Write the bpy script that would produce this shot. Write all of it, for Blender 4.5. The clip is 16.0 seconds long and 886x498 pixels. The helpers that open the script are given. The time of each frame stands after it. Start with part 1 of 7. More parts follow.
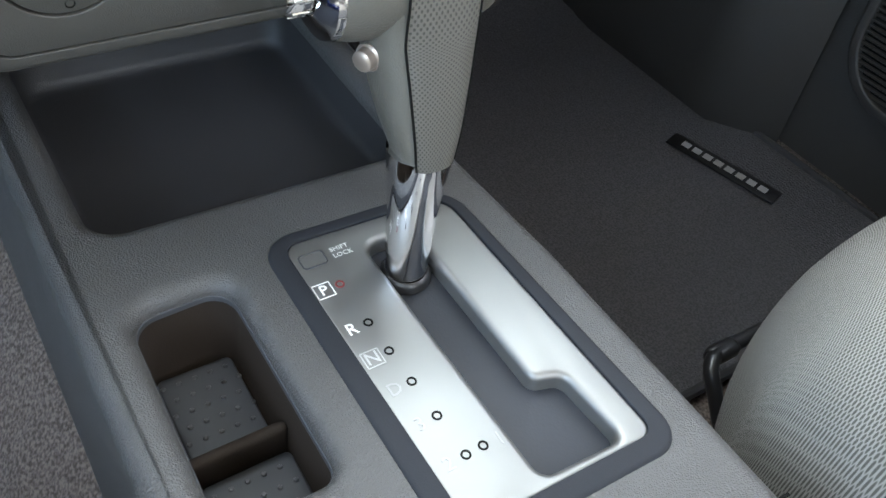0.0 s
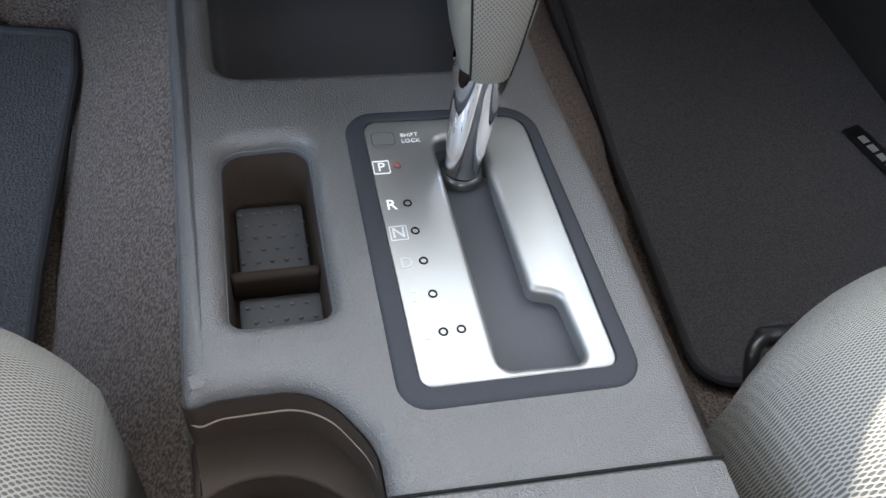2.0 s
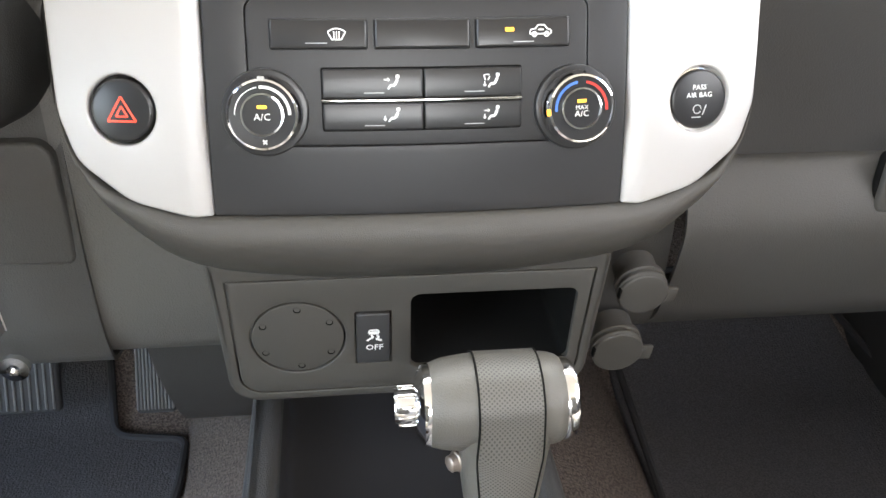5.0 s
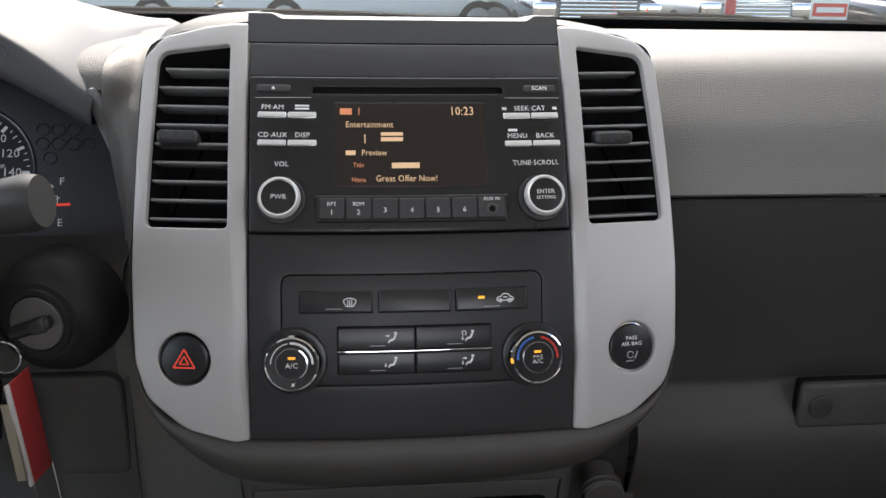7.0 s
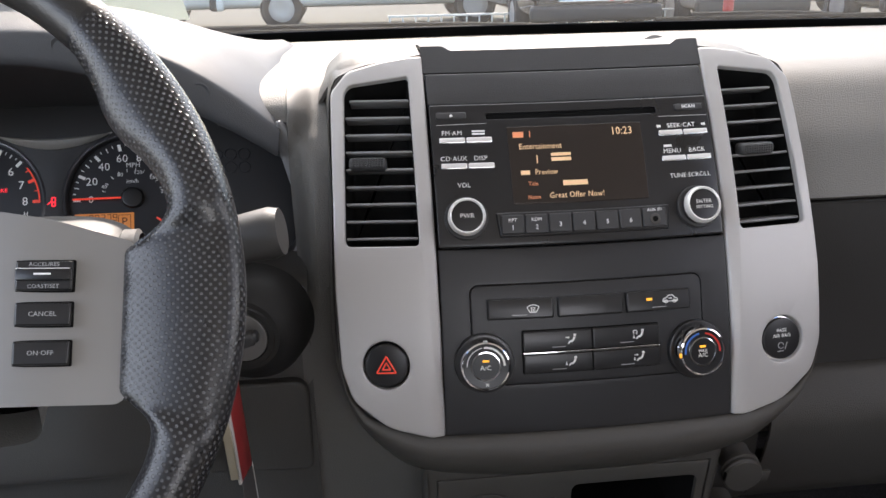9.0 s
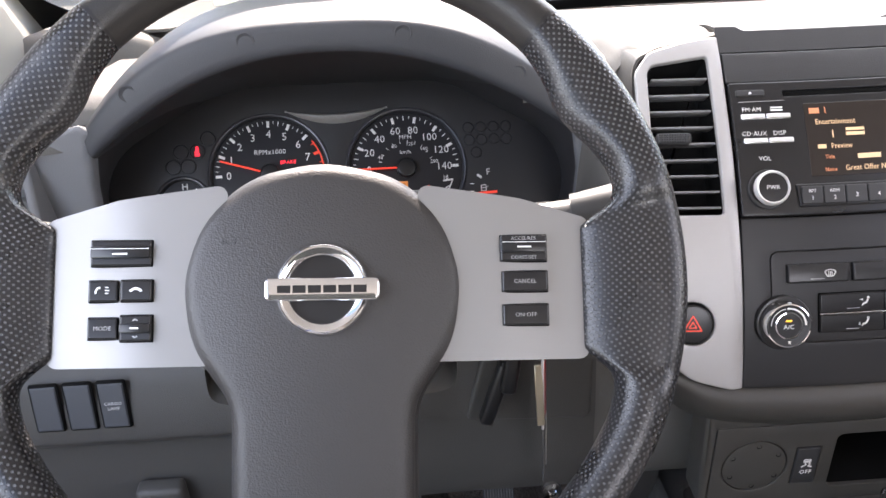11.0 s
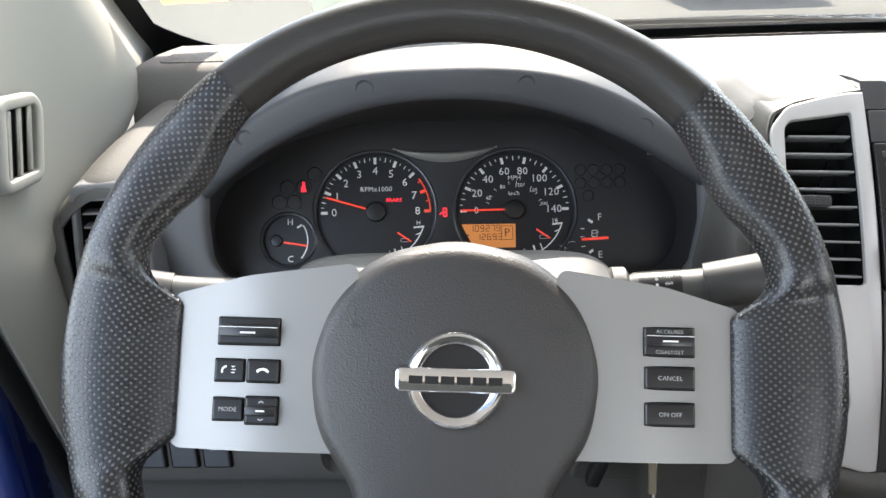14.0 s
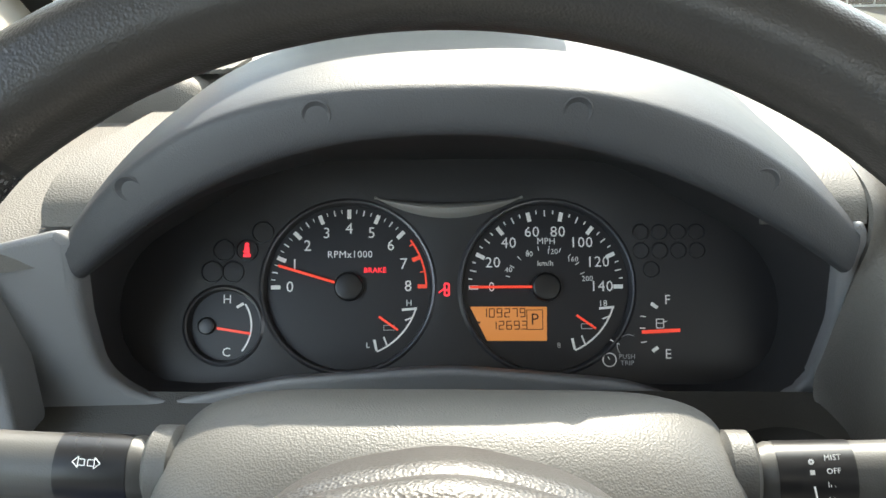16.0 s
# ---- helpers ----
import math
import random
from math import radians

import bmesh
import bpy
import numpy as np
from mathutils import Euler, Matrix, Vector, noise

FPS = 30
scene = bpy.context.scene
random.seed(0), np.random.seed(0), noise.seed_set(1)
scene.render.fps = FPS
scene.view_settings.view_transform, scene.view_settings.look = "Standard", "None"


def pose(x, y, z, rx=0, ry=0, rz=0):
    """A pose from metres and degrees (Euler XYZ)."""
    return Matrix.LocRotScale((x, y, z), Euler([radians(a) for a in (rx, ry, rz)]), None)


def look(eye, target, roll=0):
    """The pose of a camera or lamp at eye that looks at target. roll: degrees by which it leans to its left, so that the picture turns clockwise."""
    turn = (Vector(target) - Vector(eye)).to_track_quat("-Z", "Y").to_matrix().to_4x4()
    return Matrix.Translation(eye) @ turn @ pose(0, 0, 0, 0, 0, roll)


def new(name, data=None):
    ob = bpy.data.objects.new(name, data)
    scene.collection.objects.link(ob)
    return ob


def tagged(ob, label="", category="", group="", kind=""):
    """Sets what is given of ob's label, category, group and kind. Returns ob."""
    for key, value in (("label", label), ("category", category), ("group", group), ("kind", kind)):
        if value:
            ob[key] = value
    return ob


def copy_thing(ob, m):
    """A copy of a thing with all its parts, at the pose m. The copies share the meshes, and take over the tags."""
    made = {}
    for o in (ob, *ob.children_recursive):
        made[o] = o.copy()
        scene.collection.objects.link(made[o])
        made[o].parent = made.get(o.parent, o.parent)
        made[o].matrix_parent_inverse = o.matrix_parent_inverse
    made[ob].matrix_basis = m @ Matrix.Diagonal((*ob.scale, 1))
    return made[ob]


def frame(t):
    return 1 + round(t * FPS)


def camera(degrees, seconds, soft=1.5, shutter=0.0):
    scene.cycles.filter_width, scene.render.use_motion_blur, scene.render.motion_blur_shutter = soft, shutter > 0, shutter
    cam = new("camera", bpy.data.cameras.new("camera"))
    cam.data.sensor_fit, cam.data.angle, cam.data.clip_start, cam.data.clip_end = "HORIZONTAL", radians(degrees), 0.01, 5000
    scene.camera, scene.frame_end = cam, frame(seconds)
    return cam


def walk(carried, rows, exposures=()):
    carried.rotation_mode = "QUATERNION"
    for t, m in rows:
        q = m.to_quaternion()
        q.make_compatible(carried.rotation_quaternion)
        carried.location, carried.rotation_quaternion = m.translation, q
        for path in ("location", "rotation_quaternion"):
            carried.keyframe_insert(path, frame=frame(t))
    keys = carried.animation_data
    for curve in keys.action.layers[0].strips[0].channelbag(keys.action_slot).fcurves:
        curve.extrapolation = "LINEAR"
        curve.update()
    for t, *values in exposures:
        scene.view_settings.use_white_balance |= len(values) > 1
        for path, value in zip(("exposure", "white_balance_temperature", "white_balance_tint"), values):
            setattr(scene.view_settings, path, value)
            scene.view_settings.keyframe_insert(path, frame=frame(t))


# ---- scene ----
cam = camera(55.5, 16.0)
PATH = [
    (0, (-0.13, -0.303, 0.013), (0.78, 0.801, -1.384), 9.7),
    (0.5, (-0.125, -0.321, 0.018), (0.762, 0.719, -1.442), 13.6),
    (1, (-0.118, -0.34, 0.027), (0.696, 0.688, -1.484), 16.6),
    (1.5, (-0.099, -0.359, 0.039), (0.536, 0.724, -1.518), 15.3),
    (2, (-0.078, -0.365, 0.045), (0.361, 0.793, -1.525), 10.8),
    (2.5, (-0.061, -0.36, 0.056), (0.234, 0.922, -1.45), 6.9),
    (3, (-0.053, -0.359, 0.067), (0.179, 1.059, -1.324), 3.6),
    (3.1, (-0.054, -0.358, 0.068), (0.183, 1.094, -1.288), 3.1),
    (3.5, (-0.045, -0.355, 0.084), (0.166, 1.179, -1.183), 2.1),
    (4, (-0.042, -0.36, 0.103), (0.167, 1.251, -1.065), 1.6),
    (4.5, (-0.039, -0.366, 0.122), (0.17, 1.304, -0.959), 1.4),
    (5, (-0.036, -0.373, 0.14), (0.178, 1.344, -0.864), 1.4),
    (5.2, (-0.036, -0.378, 0.15), (0.18, 1.36, -0.814), 1.5),
    (7.3, (-0.033, -0.473, 0.234), (0.164, 1.413, -0.403), 1.0),
    (7.5, (-0.039, -0.477, 0.236), (0.168, 1.406, -0.404), 0.9),
    (8, (-0.065, -0.49, 0.243), (0.139, 1.394, -0.397), 0.5),
    (8.5, (-0.103, -0.494, 0.252), (0.104, 1.389, -0.39), -0.3),
    (9, (-0.155, -0.497, 0.264), (0.043, 1.372, -0.419), -1.1),
    (9.5, (-0.222, -0.5, 0.274), (-0.04, 1.349, -0.467), -1.3),
    (10, (-0.285, -0.523, 0.286), (-0.123, 1.324, -0.464), -1.7),
    (10.2, (-0.301, -0.53, 0.29), (-0.152, 1.314, -0.469), -1.8),
    (12.3, (-0.382, -0.524, 0.301), (-0.396, 1.312, -0.492), -2.8),
    (12.5, (-0.382, -0.524, 0.301), (-0.405, 1.31, -0.497), -2.7),
    (13, (-0.383, -0.523, 0.302), (-0.428, 1.305, -0.507), -2.4),
    (13.5, (-0.382, -0.516, 0.307), (-0.452, 1.313, -0.499), -2.2),
    (14, (-0.38, -0.489, 0.33), (-0.462, 1.349, -0.454), -2.1),
    (14.5, (-0.378, -0.448, 0.345), (-0.465, 1.4, -0.414), -2.1),
    (15, (-0.385, -0.393, 0.341), (-0.48, 1.46, -0.404), -2.1),
    (15.5, (-0.387, -0.322, 0.315), (-0.487, 1.53, -0.432), -1.8),
    (16, (-0.382, -0.264, 0.286), (-0.491, 1.588, -0.461), -1.4),
]
EXPOSURES = [(0.0, 3.35, 6600, 6), (1.5, 3.35, 6700, 8), (2.5, 3.5, 6600, 15), (3.0, 3.82, 7250, 18), (3.5, 3.85, 7900, 20), (5.0, 3.47, 7300, 12), (7.5, 1.34, 6900, 15), (9.0, 1.72, 7000, 18), (10.0, 2.25, 7000, 21), (12.5, 2.46, 6900, 20), (13.5, 2.46, 6850, 14), (14.0, 2.15, 6850, 12), (15.0, 1.68, 6700, 6), (15.5, 1.85, 6700, 4), (16.0, 2.15, 7000, 6)]
walk(cam, [(t, look(eye, target, roll)) for t, eye, target, roll in PATH], EXPOSURES)
SUN_EL, SUN_AZ, SUN, SKY = 44.9, 5.0, 3.2, 0.15
# ---------------------------------------------------------------- light
world = bpy.data.worlds.new("sky")
scene.world = world
world.use_nodes = True
wn = world.node_tree.nodes
sky = wn.new("ShaderNodeTexSky")
sky.sky_type = "NISHITA"
sky.sun_disc = False
sky.sun_elevation = radians(SUN_EL)
sky.sun_rotation = radians(SUN_AZ)
wn["Background"].inputs["Strength"].default_value = SKY
world.node_tree.links.new(sky.outputs["Color"], wn["Background"].inputs["Color"])
sun = new("sun", bpy.data.lights.new("sun", "SUN"))
sun.data.energy, sun.data.angle, sun.data.color = SUN, radians(0.55), (1.0, 0.94, 0.85)
sd = Vector((math.sin(radians(SUN_AZ)) * math.cos(radians(SUN_EL)), math.cos(radians(SUN_AZ)) * math.cos(radians(SUN_EL)), math.sin(radians(SUN_EL))))
sun.matrix_world = look(sd * 20, (0, 0, 0))


def opening_light(name, eye, target, width, height, power, colour):
    """Area lamp added in one opening of the cab to boost its daylight."""
    lt = bpy.data.lights.new(name, "AREA")
    lt.shape, lt.size, lt.size_y, lt.energy, lt.color = "RECTANGLE", width, height, power, colour
    new(name, lt).matrix_world = look(eye, target)


opening_light("door_opening_fill", (-0.82, -0.50, 0.36), (0, -0.50, 0.30), 0.85, 0.44, 1.55, (0.78, 0.89, 1.0))
opening_light("side_window_fill", (0.78, -0.55, 0.36), (0, -0.55, 0.30), 0.80, 0.40, 0.80, (1.0, 0.93, 0.83))
opening_light("rear_window_fill", (0.0, -1.28, 0.36), (0, 0, 0.25), 1.10, 0.36, 1.70, (1.0, 0.97, 0.92))


opening_light("windshield_fill", (0.0, 0.215, 0.505), (0, -0.25, 0.12), 1.20, 0.26, 1.2, (0.92, 0.97, 1.0))


# ---------------------------------------------------------------- mesh helpers
def part(name, bm, material, parent=None, label="", smooth=True, m=None):
    me = bpy.data.meshes.new(name)
    bm.normal_update()
    bm.to_mesh(me)
    bm.free()
    me.materials.append(material)
    if smooth:
        me.polygons.foreach_set("use_smooth", [True] * len(me.polygons))
        me.set_sharp_from_angle(angle=radians(40))
    ob = new(name, me)
    ob.parent = parent
    if m is not None:
        ob.matrix_basis = m
    if label:
        ob["label"] = label
    return ob


def thing(name, label, category, at=(0, 0, 0), group="", kind=""):
    ob = new(name)
    ob.empty_display_size = 0.02
    ob.matrix_basis = Matrix.Translation(at) if not isinstance(at, Matrix) else at
    return tagged(ob, label, category, group, kind)


def join(bms):
    out = bmesh.new()
    for b in bms:
        me = bpy.data.meshes.new("tmp")
        b.to_mesh(me)
        b.free()
        out.from_mesh(me)
        bpy.data.meshes.remove(me)
    return out


def moved(bm, m):
    bmesh.ops.transform(bm, matrix=m, verts=bm.verts)
    return bm


def rbox(sx, sy, sz, r=0.002, seg=3, m=None):
    bm = bmesh.new()
    bmesh.ops.create_cube(bm, size=1.0, matrix=Matrix.Diagonal((sx, sy, sz, 1)))
    if r > 0:
        bmesh.ops.bevel(bm, geom=bm.edges[:], offset=min(r, 0.49 * min(sx, sy, sz)), segments=seg, profile=0.5, affect="EDGES")
    return moved(bm, m) if m is not None else bm


def cyl(r, h, seg=32, bevel=0.0, m=None, r2=None):
    """Upright cylinder on z = 0."""
    prof = [(0, 0), (r, 0), (r if r2 is None else r2, h), (0, h)]
    if bevel:
        t = r if r2 is None else r2
        prof = [(0, 0), (r, 0)] + [(t - bevel + bevel * math.cos(a), h - bevel + bevel * math.sin(a)) for a in (0, 0.4, 0.8, 1.2, 1.57)] + [(0, h)]
    return lathe(prof, seg, m)


def lathe(prof, seg=32, m=None):
    bm = bmesh.new()
    rings = []
    for r, z in prof:
        if r < 1e-6:
            rings.append([bm.verts.new((0, 0, z))])
        else:
            rings.append([bm.verts.new((r * math.cos(2 * math.pi * k / seg), r * math.sin(2 * math.pi * k / seg), z)) for k in range(seg)])
    for a, b in zip(rings, rings[1:]):
        for k in range(seg):
            f = [a[k % len(a)], a[(k + 1) % len(a)], b[(k + 1) % len(b)], b[k % len(b)]]
            f = list(dict.fromkeys(f))
            if len(f) > 2:
                bm.faces.new(f)
    bmesh.ops.recalc_face_normals(bm, faces=bm.faces)
    return moved(bm, m) if m is not None else bm


def rpoly(pts, seg=5):
    """A rounded polygon from (x, y, radius) corners, counter-clockwise."""
    out = []
    n = len(pts)
    for i in range(n):
        p = Vector(pts[i][:2])
        r = pts[i][2]
        a, b = Vector(pts[i - 1][:2]) - p, Vector(pts[(i + 1) % n][:2]) - p
        if r <= 0:
            out.append(p)
            continue
        ang = a.angle(b)
        d = min(r / math.tan(ang / 2), 0.48 * a.length, 0.48 * b.length)
        r = d * math.tan(ang / 2)
        p0, p1 = p + a.normalized() * d, p + b.normalized() * d
        c = p + (a.normalized() + b.normalized()).normalized() * (r / math.sin(ang / 2))
        v0, v1 = p0 - c, p1 - c
        turn = v0.angle_signed(v1)
        for k in range(seg + 1):
            w = v0.copy()
            w.rotate(Matrix.Rotation(-turn * k / seg, 2))
            out.append(c + w)
    return out


def rect(x0, y0, x1, y1, r=0.0, seg=4):
    return rpoly([(x0, y0, r), (x1, y0, r), (x1, y1, r), (x0, y1, r)], seg)


def circle(cx, cy, r, n=40):
    return [Vector((cx + r * math.cos(2 * math.pi * k / n), cy + r * math.sin(2 * math.pi * k / n))) for k in range(n)]


def offset(loop, d):
    """The counter-clockwise loop moved outward by d."""
    out = []
    n = len(loop)
    for i in range(n):
        e0, e1 = loop[i] - loop[i - 1], loop[(i + 1) % n] - loop[i]
        if e0.length < 1e-9 or e1.length < 1e-9:
            e0 = e1 = loop[(i + 1) % n] - loop[i - 1]
        n0, n1 = Vector((e0.y, -e0.x)).normalized(), Vector((e1.y, -e1.x)).normalized()
        v = n0 + n1
        v = v / max(v.length_squared / 2, 0.3) if v.length > 1e-6 else n0
        out.append(loop[i] + v * d)
    return out


def plate(outer, holes=(), r=0.001, rh=None, depth=0.003, dh=None, at=None, cuts=(), back=True, seg=3):
    """A plate with a flat top at height 0, rounded rims, walls down to -depth, and through holes. at(u, v, h) places it."""
    rh = r if rh is None else rh
    dh = depth if dh is None else dh
    bm = bmesh.new()

    def ring(loop, h):
        return [bm.verts.new((p.x, p.y, h)) for p in loop]

    def band(a, b):
        n = len(a)
        for i in range(n):
            bm.faces.new((a[i], a[(i + 1) % n], b[(i + 1) % n], b[i]))

    edges = []
    lows = []
    own = [h if isinstance(h, tuple) else (h, rh, dh) for h in holes]
    holes = [h[0] for h in own]
    for loop, sign, rr, dd in [(outer, -1, r, depth)] + [(h, 1, a, b) for h, a, b in own]:
        first = ring(offset(loop, sign * rr), 0)
        edges += [bm.edges.new((first[i], first[(i + 1) % len(first)])) for i in range(len(first))]
        last = first
        if rr > 0:
            for k in range(1, seg + 1):
                a = math.pi / 2 * k / seg
                nxt = ring(offset(loop, sign * rr * (1 - math.sin(a))), -rr * (1 - math.cos(a)))
                band(last, nxt)
                last = nxt
        low = ring(loop, -max(dd, rr + 1e-5))
        band(last, low)
        lows.append(low)
    bmesh.ops.triangle_fill(bm, use_beauty=True, use_dissolve=False, edges=edges)
    def inside(p, poly):
        hit = False
        for s, t in zip(poly, poly[1:] + poly[:1]):
            if (s.y > p.y) != (t.y > p.y) and p.x < (t.x - s.x) * (p.y - s.y) / (t.y - s.y) + s.x:
                hit = not hit
        return hit

    wrong = [f for f in bm.faces if all(abs(v.co.z) < 1e-9 for v in f.verts) and any(inside(f.calc_center_median(), h) for h in holes)]
    bmesh.ops.delete(bm, geom=wrong, context="FACES_ONLY")
    if back and not holes:
        bm.faces.new(lows[0])
    for axis, v in cuts:
        bmesh.ops.bisect_plane(bm, geom=bm.verts[:] + bm.edges[:] + bm.faces[:], plane_co=(v if axis == 0 else 0, v if axis == 1 else 0, 0), plane_no=(1, 0, 0) if axis == 0 else (0, 1, 0))
    bmesh.ops.recalc_face_normals(bm, faces=bm.faces)
    up = sum(f.normal.z * f.calc_area() for f in bm.faces if abs(f.normal.z) > 0.9 and f.calc_center_median().z > -1e-6)
    if up < 0:
        bmesh.ops.reverse_faces(bm, faces=bm.faces)
    if at:
        for v in bm.verts:
            v.co = at(*v.co)
    return bm


def tub(loop, depth, taper=0.0, r=0.004, at=None, seg=4):
    """The inside of a recess: walls that narrow by taper, a rounded foot and a floor."""
    bm = bmesh.new()
    rows = [(0.0, 0.0), (taper * (depth - r) / depth, depth - r)]
    rows += [(taper + r * (1 - math.cos(a)), depth - r + r * math.sin(a)) for a in [math.pi / 2 * k / seg for k in range(1, seg + 1)]]
    last = None
    for ins, h in rows:
        cur = [bm.verts.new((p.x, p.y, -h)) for p in offset(loop, -ins)]
        if last:
            for i in range(len(cur)):
                bm.faces.new((last[i], last[(i + 1) % len(cur)], cur[(i + 1) % len(cur)], cur[i]))
        last = cur
    bm.faces.new(last)
    bmesh.ops.recalc_face_normals(bm, faces=bm.faces)
    bmesh.ops.reverse_faces(bm, faces=bm.faces)
    if at:
        for v in bm.verts:
            v.co = at(*v.co)
    return bm


def grid(nu, nv, f, thick=0.0, uv=False, closed_u=False):
    """A sheet f(u, v), u and v from 0 to 1, with thickness along its normals if wanted."""
    bm = bmesh.new()
    vs = [[bm.verts.new(f(i / nu, j / nv)) for j in range(nv + 1)] for i in range(nu if closed_u else nu + 1)]
    lay = bm.loops.layers.uv.new("UVMap") if uv else None
    for i in range(nu):
        for j in range(nv):
            k = (i + 1) % len(vs)
            fc = bm.faces.new((vs[i][j], vs[k][j], vs[k][j + 1], vs[i][j + 1]))
            if lay:
                for lp, (a, b) in zip(fc.loops, ((i, j), (i + 1, j), (i + 1, j + 1), (i, j + 1))):
                    lp[lay].uv = (a / nu, b / nv)
    bm.normal_update()
    if thick:
        solid(bm, thick)
    return bm


def solid(bm, t):
    bmesh.ops.solidify(bm, geom=bm.faces[:], thickness=t)
    bmesh.ops.recalc_face_normals(bm, faces=bm.faces)


def sweep(path, radii, seg=12, uv=False, caps=True, flat=1.0):
    """A tube along points with a radius at each one."""
    bm = bmesh.new()
    lay = bm.loops.layers.uv.new("UVMap") if uv else None
    pts = [Vector(p) for p in path]
    ref = Vector((0.13, 0.07, 1)).normalized()
    rings = []
    for i, p in enumerate(pts):
        t = (pts[min(i + 1, len(pts) - 1)] - pts[max(i - 1, 0)]).normalized()
        a = t.cross(ref)
        if a.length < 1e-3:
            a = t.cross(Vector((1, 0, 0)))
        a.normalize()
        b = a.cross(t)
        ref = b
        r = radii[i] if isinstance(radii, (list, tuple)) else radii
        rings.append([bm.verts.new(p + r * (math.cos(2 * math.pi * k / seg) * a + flat * math.sin(2 * math.pi * k / seg) * b)) for k in range(seg)])
    for i, (a, b) in enumerate(zip(rings, rings[1:])):
        for k in range(seg):
            f = bm.faces.new((a[k], a[(k + 1) % seg], b[(k + 1) % seg], b[k]))
            if lay:
                for lp, (u, v) in zip(f.loops, ((k, i), (k + 1, i), (k + 1, i + 1), (k, i + 1))):
                    lp[lay].uv = (u / seg, v / len(rings))
    if caps:
        bm.faces.new(list(reversed(rings[0])))
        bm.faces.new(rings[-1])
    bmesh.ops.recalc_face_normals(bm, faces=bm.faces)
    return bm


def curve_pts(ctrl, n):
    """Smooth points through control points."""
    c = [Vector(p) for p in ctrl]
    c = [2 * c[0] - c[1]] + c + [2 * c[-1] - c[-2]]
    out = []
    for i in range(n + 1):
        s = i / n * (len(c) - 3)
        k = min(int(s), len(c) - 4)
        t = s - k
        a, b, d, e = c[k : k + 4]
        out.append(0.5 * ((2 * b) + (d - a) * t + (2 * a - 5 * b + 4 * d - e) * t * t + (3 * b - a - 3 * d + e) * t**3))
    return out


def words(text, size, material, parent, m, name="lettering", wide=1.0, bold=0.0, align="CENTER"):
    cu = bpy.data.curves.new(name, "FONT")
    cu.body, cu.size, cu.align_x, cu.align_y = text, size * 1.38, align, "CENTER"
    cu.extrude, cu.offset, cu.resolution_u = 0.00008, bold, 2
    cu.space_character = 1.05
    tmp = bpy.data.objects.new("tmp", cu)
    me = bpy.data.meshes.new_from_object(tmp)
    bpy.data.objects.remove(tmp)
    bpy.data.curves.remove(cu)
    me.name = name
    me.materials.clear()
    me.materials.append(material)
    ob = new(name, me)
    ob.parent = parent
    ob.matrix_basis = m @ Matrix.Diagonal((wide, 1, 1, 1))
    return ob


def bars(rows, material, parent, m, name="marking"):
    """Flat raised strokes: (x0, y0, x1, y1, width) each."""
    bm = bmesh.new()
    for x0, y0, x1, y1, w in rows:
        a, b = Vector((x0, y0, 0)), Vector((x1, y1, 0))
        d = (b - a).normalized()
        n = Vector((-d.y, d.x, 0)) * w / 2
        vs = [bm.verts.new(p + Vector((0, 0, 0.0001))) for p in (a - n, b - n, b + n, a + n)]
        lo = [bm.verts.new(p - Vector((0, 0, 0.0001))) for p in (a - n, b - n, b + n, a + n)]
        bm.faces.new(vs)
        for i in range(4):
            bm.faces.new((lo[i], lo[(i + 1) % 4], vs[(i + 1) % 4], vs[i]))
    bmesh.ops.recalc_face_normals(bm, faces=bm.faces)
    return part(name, bm, material, parent, smooth=False, m=m)


def arc_rows(cx, cy, r, a0, a1, w, n=16):
    p = [(cx + r * math.cos(radians(a0 + (a1 - a0) * k / n)), cy + r * math.sin(radians(a0 + (a1 - a0) * k / n))) for k in range(n + 1)]
    return [(p[k][0], p[k][1], p[k + 1][0], p[k + 1][1], w) for k in range(n)]


